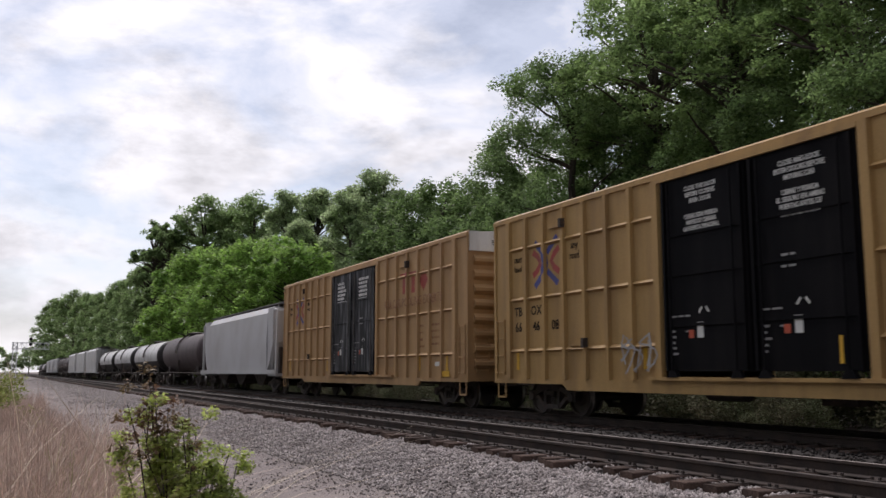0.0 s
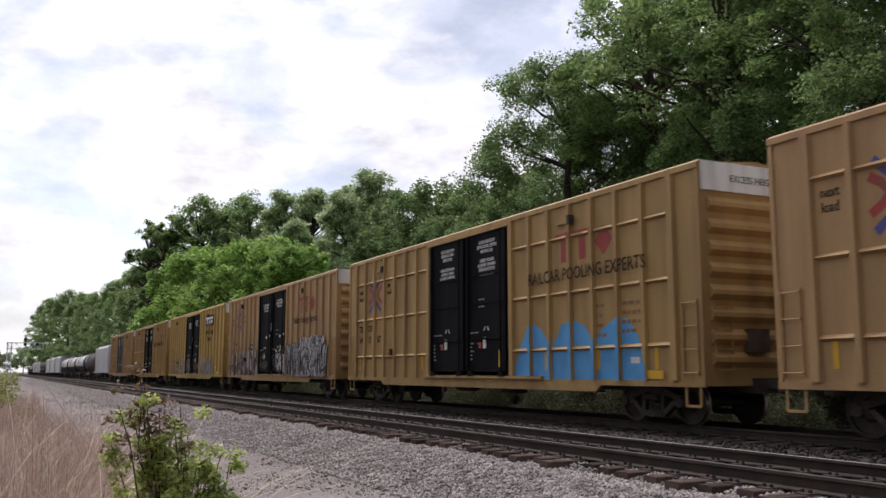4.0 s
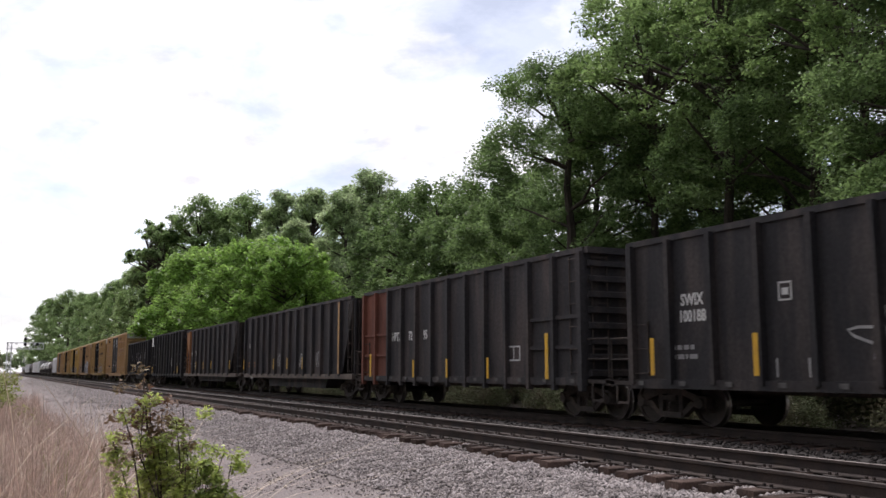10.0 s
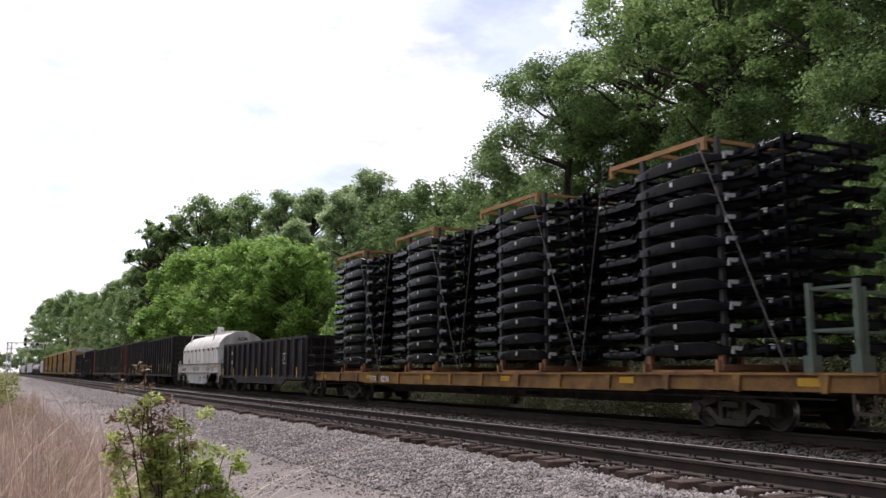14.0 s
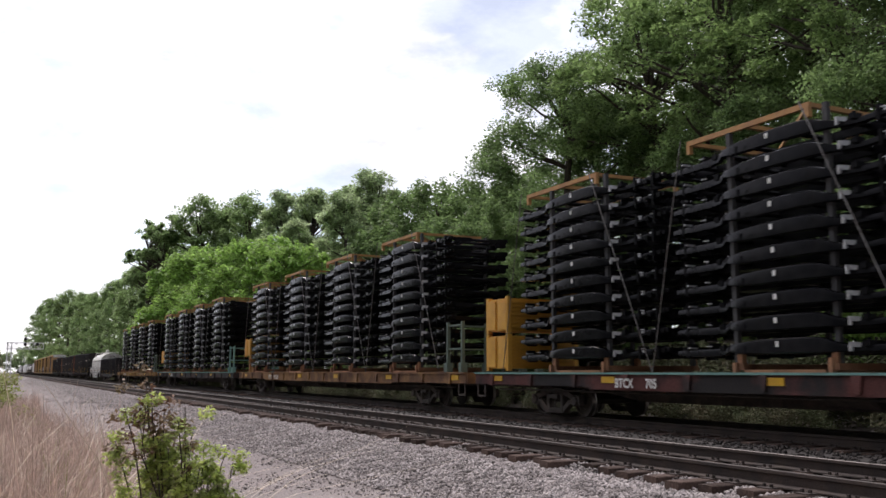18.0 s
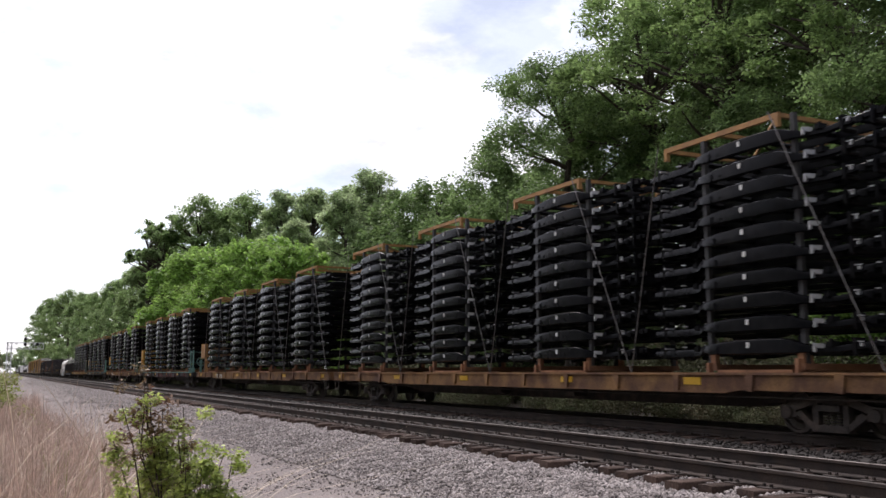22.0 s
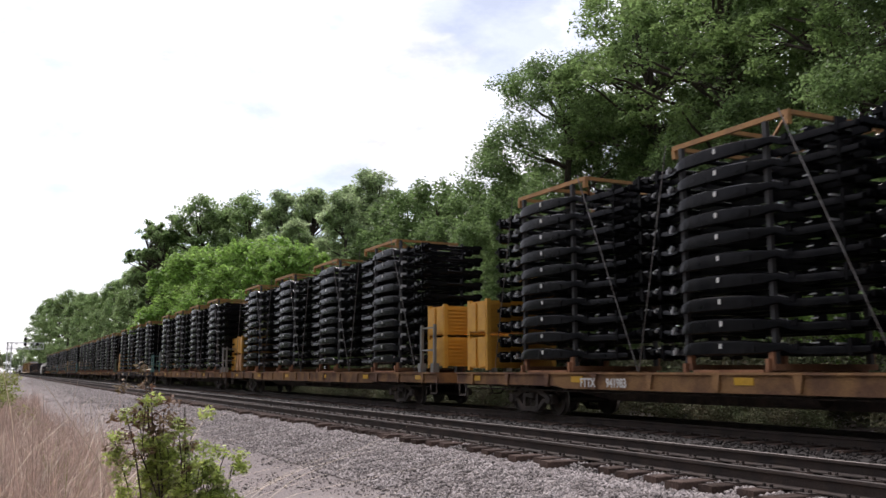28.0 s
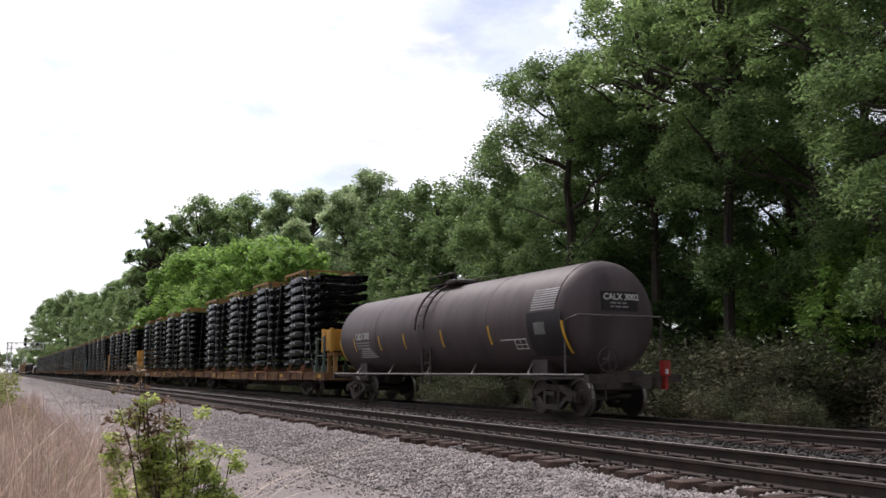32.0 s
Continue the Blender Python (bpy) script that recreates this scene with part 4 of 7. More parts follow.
def curve(p, q, bow, n=7, wave=0.0):
    """Points from p to q, bowed sideways."""
    dy, dz = q[0] - p[0], q[1] - p[1]
    ln = math.hypot(dy, dz) or 1.0
    out = []
    for k in range(n):
        t = k / (n - 1)
        b = bow * math.sin(math.pi * t) + wave * math.sin(math.tau * t)
        out.append((p[0] + dy * t - dz / ln * b, p[1] + dz * t + dy / ln * b))
    return out


def skyline(y_far, y_near, z0, z1, seed, spike, step=0.16):
    """A shape with a ragged, cloud-like or spiky upper edge, cut into narrow slices."""
    r = random.Random(seed)
    n = max(3, int((y_far - y_near) / step))
    tops = []
    for k in range(n + 1):
        t = k / n
        edge = min(1.0, min(t, 1 - t) * 8 + 0.35)
        tops.append(z0 + (z1 - z0) * edge * (1 - spike * r.random() * (0.5 + 0.5 * math.sin(k * 1.1 + seed))))
    out = []
    for k in range(n):
        a, b = y_far - (y_far - y_near) * k / n, y_far - (y_far - y_near) * (k + 1) / n
        out.append([(a, z0), (a, tops[k]), (b, tops[k + 1]), (b, z0)])
    return out


def mural(paint, y_far, y_near, z0, z1, seed, letters, halo, ground, body, rim, shade, line, w=0.26, edge=0.09):
    """A wall of interlocked letter-like forms that cannot be read: halo, ground, bodies with rims, shading and thin lines."""
    r = random.Random(seed)
    h = z1 - z0
    if halo:
        paint.put(skyline(y_far + 0.1, y_near - 0.1, z0, z1 + 0.30 * h, seed, 0.65), halo, label="soft coloured haze round the sprayed letters")
    paint.put(skyline(y_far, y_near, z0, z1, seed + 1, 0.30), ground, label="pale ground of the sprayed letters")
    step = (y_far - y_near) / letters
    rims, bodies, shades, lines = [], [], [], []
    for i in range(letters):
        yc = y_far - step * (i + 0.5)
        legs = [yc + step * 0.30, yc - step * 0.28] + ([yc] if r.random() < 0.4 else [])
        for y in legs:
            p = (y + r.uniform(-0.55, 0.55) * step, z0 + r.uniform(0.0, 0.35) * h)
            q = (y + r.uniform(-0.95, 0.95) * step, z1 - r.uniform(0.0, 0.38) * h)
            pts = curve(p, q, r.uniform(-0.30, 0.30), 9, r.uniform(-0.14, 0.14))
            ww = w * r.uniform(0.8, 1.25)
            tp = r.uniform(0.45, 1.25)
            rims += stroke(pts, ww + edge, tp)
            bodies += stroke(pts, ww, tp)
            shades += stroke([(a - 0.16 * ww, b) for a, b in pts[1:-2]], ww * 0.30, 0.4)
        for _ in range(r.choice((1, 2, 2))):
            z = z0 + h * r.choice((0.12, 0.45, 0.5, 0.85)) + r.uniform(-0.06, 0.06)
            p, q = (yc + step * 0.50, z + r.uniform(-0.25, 0.25)), (yc - step * 0.48, z + r.uniform(-0.30, 0.30))
            pts = curve(p, q, r.uniform(-0.40, 0.40), 8)
            ww = w * r.uniform(0.55, 0.9)
            rims += stroke(pts, ww + edge, r.uniform(0.5, 1.1))
            bodies += stroke(pts, ww, r.uniform(0.5, 1.1))
            shades += stroke([(a, b + 0.2 * ww) for a, b in pts[1:-1]], ww * 0.25, 0.5)
        for _ in range(7):
            p = (yc + r.uniform(-0.5, 0.5) * step, z0 + r.uniform(0.0, 0.9) * h)
            q = (p[0] + r.uniform(-0.3, 0.3) * step, min(z1, p[1] + r.uniform(0.15, 0.45) * h))
            lines += stroke(curve(p, q, r.uniform(-0.14, 0.14), 6), r.uniform(0.02, 0.05), r.uniform(0.4, 1.2))
    paint.put(rims, rim, label="outline of the sprayed letters")
    paint.put(bodies, body, label="body of the sprayed letters")
    paint.put(shades, shade, label="shading inside the sprayed letters")
    paint.put(lines, line, label="thin sprayed lines")


def scribble(car, x, yc, zc, w, h, seed, material, line, loops):
    """A tag scrawled in one looping line; nothing can be read in it."""
    r = random.Random(seed)
    g = Geo()
    for q in range(loops):
        a, b, p1, p2 = r.uniform(2.2, 3.8), r.uniform(3.5, 6.5), r.uniform(0, 6), r.uniform(0, 6)
        pts = []
        for k in range(64):
            t = k / 63 * 3.2
            pts.append((yc + w * (0.32 * math.sin(a * t + p1) + 0.16 * math.sin(2.3 * a * t + p2)), zc + h * (0.34 * math.sin(b * t + p2) + 0.14 * math.sin(1.7 * b * t + p1))))
        ribbon(g, pts, line, x - 0.0006 * q)
    return tagged(part("graffiti", g, material, car, "looping sprayed scribble", smooth=0), kind="stuff")


# ---- boxcars ----
def boxcar(far, near, paint, waffle, label, door_mat, number="", slogan="", logo_plate=False, worn=False):
    car, yc, h = car_base("boxcar", label, far, near)
    W, Z0, Z1 = 1.46, 0.80, 5.14
    # body shell between the door bay and the ends
    bay = 2.45
    for s in (-1, 1):
        for a, b in ((bay, h), (-h, -bay)):
            part("side_wall", Geo().box(s * W - 0.03, s * W + 0.03, a, b, Z0, Z1 - 0.10), paint, car, smooth=0)
        # side sill deepens between the trucks
        prof = [(-h, Z0 - 0.02), (-h + 3.3, Z0 - 0.02), (-h + 3.5, Z0 - 0.16), (h - 3.5, Z0 - 0.16), (h - 3.3, Z0 - 0.02), (h, Z0 - 0.02), (h, Z0 + 0.10), (-h, Z0 + 0.10)]
        part("side_sill", Geo().prism(prof, "x", s * (W + 0.035) - 0.03, s * (W + 0.035) + 0.03), paint, car, smooth=0)
        part("eave_rail", Geo().prism([(s * (W - 0.06), Z1 - 0.12), (s * (W + 0.075), Z1 - 0.12), (s * (W + 0.075), Z1 - 0.01), (s * (W - 0.02), Z1 + 0.05)], "y", -h, h), paint, car, smooth=0)
    # posts and, on some cars, cross rails
    x = -W - 0.03
    nf = 7
    faces = []
    for a, b in ((bay + 0.10, h - 0.82), (-bay - 0.10, -h + 0.82)):
        for k in range(nf + 1):
            y = a + (b - a) * k / nf
            wd = 0.055 if 0 < k < nf else 0.09
            g = Geo().prism([(x, y - wd - 0.03), (x - 0.085, y - wd), (x - 0.085, y + wd), (x, y + wd + 0.03)], "z", Z0 + 0.10, Z1 - 0.12)
            part("post", g, paint, car, smooth=0)
            faces.append((y - wd, y + wd))
        if waffle:
            for z in (1.62, 2.94, 4.26):
                for k in range(nf):
                    y0, y1 = a + (b - a) * k / nf, a + (b - a) * (k + 1) / nf
                    y0, y1 = min(y0, y1) + 0.09, max(y0, y1) - 0.09
                    g = Geo().add([(x, y0, z - 0.07), (x - 0.078, y0, z - 0.02), (x, y0, z + 0.045), (x, y1, z - 0.07), (x - 0.078, y1, z - 0.02), (x, y1, z + 0.045)], [(0, 1, 4, 3), (1, 2, 5, 4), (0, 2, 1), (3, 4, 5)])
                    part("cross_rail", g, paint, car, smooth=0)
    for y, z in ((h - 4.32, 1.72), (h - 3.45, 4.62), (-h + 4.3, 4.62)):
        stop = part("door_stop", Geo().box(x - 0.16, x - 0.02, y - 0.05, y + 0.05, z - 0.10, z + 0.12), M_IRON, car, "small dark door stop", smooth=0)
        part("stop_rail", Geo().box(x - 0.07, x, y + 0.055, y + 0.62, z - 0.05, z + 0.02), paint, stop, smooth=0)
    # far side posts in one strip
    fp = shared(("far_post", paint.name), lambda: Geo().box(W + 0.03, W + 0.11, -0.06, 0.06, Z0 + 0.1, Z1 - 0.12).mesh("post", paint, 0))
    for k in range(16):
        y = -h + 0.3 + k * (2 * h - 0.6) / 15
        if abs(y) > bay:
            part("post", fp, None, car, at=(0, y, 0))
    # doors
    for s, side_x in ((-1, -W - 0.02), (1, W + 0.02)):
        for k, (y0, y1) in enumerate(((0.03, bay - 0.06), (-bay + 0.06, -0.03))):
            d = part("door", Geo().box(side_x - 0.04, side_x + 0.04, y0, y1, Z0 + 0.28, Z1 - 0.22), door_mat, car, "black sliding plug door with safety notices", smooth=0)
            if s > 0:
                continue
            for f in (0.02, 0.98):
                y = y0 + 0.06 + (y1 - y0 - 0.12) * f
                part("door_post", Geo().box(side_x - 0.10, side_x - 0.04, y - 0.035, y + 0.035, Z0 + 0.30, Z1 - 0.26), door_mat, d, smooth=0)
            for z in (1.95, 2.95, 3.75):
                part("door_seam", Geo().box(side_x - 0.065, side_x - 0.04, y0 + 0.1, y1 - 0.1, z, z + 0.06), door_mat, d, smooth=0)
            for f in (0.13, 0.87):
                y = y0 + (y1 - y0) * f
                part("lock_rod", Geo().tube((side_x - 0.12, y, Z0 + 0.2), (side_x - 0.12, y, Z1 - 0.3), 0.022, n=8), M_DOOR if not worn else M_CHAIN, d)
                part("roller", Geo().prism([(y - 0.16, Z0 + 0.16), (y + 0.16, Z0 + 0.16), (y + 0.07, Z0 + 0.30), (y - 0.07, Z0 + 0.30)], "x", side_x - 0.14, side_x - 0.04), M_DOOR, d, smooth=0)
    part("door_track", Geo().box(-W - 0.14, -W - 0.03, -bay - 1.6, bay + 0.4, Z0 + 0.10, Z0 + 0.17), paint, car, smooth=0)
    part("door_header", Geo().box(-W - 0.12, -W - 0.03, -bay, bay, Z1 - 0.22, Z1 - 0.13), paint, car, smooth=0)
    # ends: rolled ribs and a white warning panel on top
    for s in (-1, 1):
        y = s * h
        part("end_wall", Geo().box(-W, W, min(y, y - s * 0.05), max(y, y - s * 0.05), Z0, Z1 - 0.1), paint, car, smooth=0)
        for k in range(8):
            z = 1.30 + k * 0.43
            g = Geo().prism([(y, z - 0.15), (y + s * 0.10, z - 0.04), (y + s * 0.10, z + 0.05), (y, z + 0.16)], "x", -W + 0.14, W - 0.14)
            part("end_rib", g, paint, car, smooth=0)
        part("warning_panel", Geo().box(-W, W, min(y + s * 0.004, y + s * 0.06), max(y + s * 0.004, y + s * 0.06), Z1 - 0.56, Z1 + 0.02), M_WHITE, car, "white panel on the top of the car end", smooth=0)
        for sx in (-1, 1):
            part("corner_post", Geo().box(min(sx * W, sx * (W + 0.06)), max(sx * W, sx * (W + 0.06)), y - 0.09 if s > 0 else y, y if s > 0 else y + 0.09, Z0, Z1 - 0.12), paint, car, smooth=0)
    lettering("EXCESS HEIGHT CAR", 0.20, M_INK, car, on_end(0.1, -h - 0.066, Z1 - 0.36), squeeze=0.9)
    # roof with shallow ridges
    g = Geo().prism([(-W - 0.02, Z1 - 0.02), (0, Z1 + 0.13), (W + 0.02, Z1 - 0.02), (W, Z1 - 0.08), (-W, Z1 - 0.08)], "y", -h, h)
    roof = part("roof", g, M_WHITE if worn else paint, car, smooth=0)
    for k in range(15):
        y = -h + 0.6 + k * (2 * h - 1.2) / 14
        part("roof_seam", Geo().prism([(-W - 0.02, Z1 - 0.01), (0, Z1 + 0.14), (W + 0.02, Z1 - 0.01), (W, Z1 + 0.02), (0, Z1 + 0.17), (-W, Z1 + 0.02)], "y", y - 0.04, y + 0.04), paint, roof, smooth=0)
    # underframe
    part("centre_sill", Geo().box(-0.33, 0.33, -h - 0.1, h + 0.1, 0.66, 0.95).box(-W, W, -h + 0.1, h - 0.1, Z0 + 0.02, Z0 + 0.07), M_IRON, car, smooth=0)
    part("brake_gear", Geo().tube((-0.7, 1.0, 0.70), (-0.7, 2.0, 0.70), 0.2, n=12).box(-0.9, -0.5, -1.6, -0.9, 0.5, 0.8).tube((-0.4, -5, 0.62), (-0.4, 5, 0.62), 0.03, n=6), M_IRON, car)
    for y in (h - 2.1, -h + 2.1):
        truck(car, yc, y, 0.457)
    coupler(car, h, 1)
    coupler(car, -h, -1)
    for y in (h - 0.35, -h + 0.35):
        ladder(car, x, y, 1.05, 2.4, "y", material=paint, n=4)
        stirrup(car, -W - 0.03, y, Z0, paint)
    ladder(car, -1.05, -h, 1.1, 2.3, "x", material=paint, n=4)
    brake_wheel(car, 0.55, -h - 0.16, 2.35, M_IRON)
    part("brake_housing", Geo().box(0.40, 0.70, -h - 0.12, -h - 0.02, 2.2, 2.55).box(-0.5, 0.0, -h - 0.18, -h - 0.02, 1.45, 1.9), M_IRON, car, smooth=0)
    # markings
    sx = x - 0.088
    spray = Paint(car, x, faces, sx)
    if number:
        bays = (h - 1.25, h - 2.12, h - 2.99)
        for txt, y, z in ((number[:2], bays[0], 2.50), (number[2:4], bays[1], 2.50), (number[4:6], bays[0], 2.10), (number[6:8], bays[1], 2.10), (number[8:], bays[2], 2.10)):
            lettering(txt, 0.33, M_INK, car, on_side(x - 0.006, y, z), bold=0.006)
    # crossed emblem: a blue bent bar and two blue arms, with red chevrons between
    ey, ez = h - 2.60, 3.88
    red, blue, em = [], [], 0.84 if waffle else 1.0
    for s in (1, -1):
        red += stroke([(ey + s * 0.72, ez + 0.36), (ey + s * 0.45, ez + 0.20), (ey + s * 0.30, ez), (ey + s * 0.45, ez - 0.20), (ey + s * 0.72, ez - 0.36)], 0.19)
    blue += stroke([(ey + 0.62, ez + 0.66), (ey + 0.30, ez + 0.38), (ey + 0.02, ez + 0.12), (ey - 0.03, ez - 0.05), (ey + 0.05, ez - 0.24), (ey + 0.34, ez - 0.48), (ey + 0.62, ez - 0.70)], 0.19)
    blue += stroke([(ey - 0.62, ez + 0.70), (ey - 0.06, ez + 0.26)], 0.18) + stroke([(ey - 0.08, ez - 0.28), (ey - 0.64, ez - 0.68)], 0.18)
    red, blue = ([[(ey + (y - ey) * em, ez - (1 - em) * 0.6 + (z - ez) * em) for y, z in q] for q in shape] for shape in (red, blue))
    spray.put(red, M_RED, "emblem", "red chevrons of a crossed emblem")
    spray.put(blue, M_BLUE, "emblem", "blue bars of a crossed emblem")
    lettering("next\nload", 0.25, M_INK, car, on_side(x - 0.006, h - 1.25, 3.90), squeeze=0.85, bold=0.003)
    lettering("any\nroad", 0.25, M_INK, car, on_side(x - 0.006, h - 3.86, 3.98), squeeze=0.85, bold=0.003)
    # emblem bars and slogan on the near half
    ly = -h + 3.9
    if logo_plate:
        part("emblem_plate", Geo().box(sx - 0.006, sx, ly - 1.25, ly + 1.25, 4.0, 4.62), M_INK, car, "black plate behind a white emblem", smooth=0)
        part("emblem", Geo().box(sx - 0.011, sx - 0.007, ly - 1.0, ly + 1.05, 4.38, 4.52).box(sx - 0.011, sx - 0.007, ly + 0.55, ly + 0.80, 4.08, 4.36).box(sx - 0.011, sx - 0.007, ly - 0.05, ly + 0.20, 4.08, 4.36).prism([(ly - 0.60, 4.07), (ly - 0.95, 4.21), (ly - 0.60, 4.36), (ly - 0.25, 4.21)], "x", sx - 0.011, sx - 0.007), M_LETTER, car, "white bar and blocks of an emblem", smooth=0)
    else:
        red = [[(ly + 1.15, 4.20), (ly + 1.15, 4.36), (ly - 0.35, 4.36), (ly - 0.35, 4.20)]]
        red += [[(ly + e + 0.13, 3.66), (ly + e + 0.13, 4.19), (ly + e - 0.13, 4.19), (ly + e - 0.13, 3.66)] for e in (0.80, 0.05)]
        red += [[(ly - 0.78, 3.66), (ly - 0.44, 4.01), (ly - 0.78, 4.36), (ly - 1.12, 4.01)]]
        spray.put(red, M_RED, "emblem", "faded red bar and blocks of an emblem")
    if slogan:
        lettering(slogan, 0.42, M_FADED if worn else M_INK, car, on_side(sx - 0.004, ly, 3.22 if not logo_plate else 3.45), squeeze=0.86, bold=0.003)
    dx = -W - 0.0625
    if worn:
        for y in (1.25, -1.15):
            bars_text(car, dx, y + 0.5, 4.5, 0.9, 6, 0.15, M_LETTER, 0.09, name="notice")
    elif waffle:
        lettering("CLOSE THIS DOOR\nBEFORE CLOSING\nMAIN DOOR", 0.128, M_LETTER, car, on_side(dx, 1.22, 4.62), "notice", 0.82, 0.003)
        lettering("CIERRE ESTA PUERTA\nANTES DE CERRAR\nLA PUERTA PRINCIPAL", 0.120, M_LETTER, car, on_side(dx, 1.22, 4.06), "notice", 0.82, 0.003)
        lettering("CLOSE AND LOCK\nBOTH DOORS BEFORE\nMOVING CAR", 0.132, M_LETTER, car, on_side(dx, -1.22, 4.62), "notice", 0.82, 0.003)
        lettering("CIERRE Y PONGA\nEL SEGURO EN AMBAS\nPUERTAS ANTES DE\nMOVER EL CARRO", 0.125, M_LETTER, car, on_side(dx, -1.22, 4.10), "notice", 0.82, 0.003)
    else:
        lettering("CLOSE THIS DOOR\nBEFORE CLOSING\nMAIN DOOR", 0.140, M_LETTER, car, on_side(dx, 1.12, 4.34), "notice", 0.82, 0.003)
        lettering("CLOSE AND LOCK\nBOTH DOORS BEFORE\nMOVING CAR", 0.140, M_LETTER, car, on_side(dx, -1.22, 4.44), "notice", 0.82, 0.003)
    for y in (0.0, -2.40):
        if not waffle:
            for a, q, w_ in ((1.0, 2.72, 0.12), (0.35, 2.80, 0.10)):
                part("placard", Geo().box(dx - 0.004, dx, y + a - w_, y + a + w_, q, q + 0.10), M_TAG, car, "small white placard", smooth=0)
        part("placard", Geo().box(dx - 0.005, dx, y + 1.25, y + 1.42, 1.72, 2.02), M_TAG, car, "white hazard placard", smooth=0)
        part("placard", Geo().box(dx - 0.005, dx, y + 1.52, y + 1.66, 1.72, 1.88), M_PLACARD, car, "small orange-red placard", smooth=0)
        for e in (0.10, -0.10):
            g = Geo()
            ribbon(g, [(y + 1.22 + e * 1.4, 2.20), (y + 1.22 + e * 0.5, 2.31)], 0.045, dx - 0.004)
            part("diagram", g, M_LETTER, car, smooth=0)
        bars_text(car, dx, y + 2.15, 2.14, 0.6, 1, 0.14, M_SPRAY_G, 0.035)
        bars_text(car, dx, y + 2.15, 1.84, 0.10, 5, 0.11, M_SPRAY_G, 0.045)
        bars_text(car, dx, y + 1.75, 1.84, 0.15, 1, 0.1, M_SPRAY_G, 0.03)
        if not waffle:
            graffiti(car, dx, y + 1.8, y + 0.7, 1.18, 1.62, 7 + round(h * 10), M_CHALK, None, 5, 0.04, depth=2, label="faint grey chalk scrawl")
    bars_text(car, dx, -0.75, 3.05, 0.35, 3, 0.10, M_SPRAY_G, 0.04)
    part("door_latch", Geo().box(dx - 0.03, dx, 0.08, 0.16, 3.05, 3.45), M_TAG if not waffle else M_DOOR, car, "upright door latch", smooth=0)
    bars_text(car, x - 0.004, -h + 3.6, 2.5, 0.5, 4, 0.22, M_FADED, 0.07)
    bars_text(car, x - 0.004, -h + 2.5, 2.5, 0.6, 4, 0.20, M_FADED, 0.07)
    part("data_plate", Geo().box(x - 0.006, x, -h + 1.95, -h + 2.25, 1.25, 1.38), M_TAG, car, "white data plate", smooth=0)
    part("data_plate", Geo().box(sx + 0.03, sx + 0.036, -h + 1.15, -h + 1.65, Z0 + 0.13, Z0 + 0.30), M_REFL, car, "yellow data plate", smooth=0)
    reflectors(car, x - 0.012, (h - 1.2, h - 3.4, bay + 0.6, -bay - 1.7, -h + 3.4, -h + 1.4), Z0 + 0.32, Z0 + 0.80, 0.06)
    reflectors(car, dx - 0.01, (-1.9,), Z0 + 0.40, Z0 + 0.85, 0.035)
    return car, h, x, spray


c, h, x, sp = boxcar(42.4, 23.2, M_YELLOW_O, True, "weathered yellow boxcar with worn grey plug doors", M_DOOR_W, slogan="RAILCAR POOLING EXPERTS", worn=True)
c, h, x, sp = boxcar(21.6, 2.7, M_YELLOW, True, "yellow ribbed boxcar with black plug doors", M_DOOR, "TBOX664608", "RAILCAR POOLING EXPERTS")
graffiti(c, x - 0.09, 3.9, 2.6, 1.1, 1.95, 5, M_SPRAY_G, None, 3, 0.05, label="faint pale chalk scrawl")
c, h, x, sp = boxcar(1.35, -17.6, M_YELLOW_Y, False, "bright yellow smooth-sided boxcar with pale blue and maroon sprayed letters", M_DOOR, "TBOX660044", "Railcar Pooling\nExperts", logo_plate=True)
mural(sp, h - 1.5, 2.45, 0.66, 2.02, 15, 5, None, M_SPRAY_W, M_SPRAY_B, M_SPRAY_R, M_SPRAY_W, M_SPRAY_M, 0.30, 0.17)
tags = []
for k in range(5):
    y = h - 2.5 - k * 0.92
    tags += [q for e in range(4) for q in stroke(curve((y + 0.3 - 0.15 * e, 2.05 + 0.05 * k), (y + 0.24 - 0.15 * e, 2.24 + 0.05 * k), 0.07 * (-1) ** e, 5), 0.035)]
sp.put(tags, M_SPRAY_W, label="small white sprayed tags")
door = Paint(c, -1.5235, [], 0)
mural(door, 2.3, 0.75, 1.05, 1.95, 18, 2, None, M_SPRAY_K, M_CHALK, M_SPRAY_R, M_SPRAY_G, M_SPRAY_K, 0.22)
mural(sp, -2.9, -h + 2.9, 0.66, 2.0, 16, 6, None, M_SPRAY_W, M_SPRAY_G, M_SPRAY_M, M_SPRAY_W, M_SPRAY_M, 0.20)
c, h, x, sp = boxcar(-18.8, -37.6, M_YELLOW_O, False, "faded orange boxcar covered with black and white graffiti", M_DOOR, "TBOX661813", "Railcar Pooling Experts")
mural(sp, h - 0.85, 2.42, 0.64, 2.22, 25, 6, M_SPRAY_P, M_SPRAY_W, M_SPRAY_K, M_SPRAY_W, M_SPRAY_M, M_SPRAY_W, 0.24)
mural(sp, -2.5, -h + 4.7, 0.64, 2.34, 27, 8, None, M_SPRAY_W, M_SPRAY_W, M_SPRAY_K, M_SPRAY_K, M_SPRAY_K, 0.21, 0.09)
mural(sp, -h + 4.9, -h + 1.0, 0.64, 2.60, 28, 6, None, M_SPRAY_W, M_SPRAY_W, M_SPRAY_K, M_SPRAY_K, M_SPRAY_K, 0.24, 0.10)
door = Paint(c, -1.5235, [], 0)
mural(door, -0.9, -2.3, 1.08, 2.2, 31, 2, None, M_CHALK, M_SPRAY_W, M_SPRAY_K, M_SPRAY_G, M_SPRAY_K, 0.16)
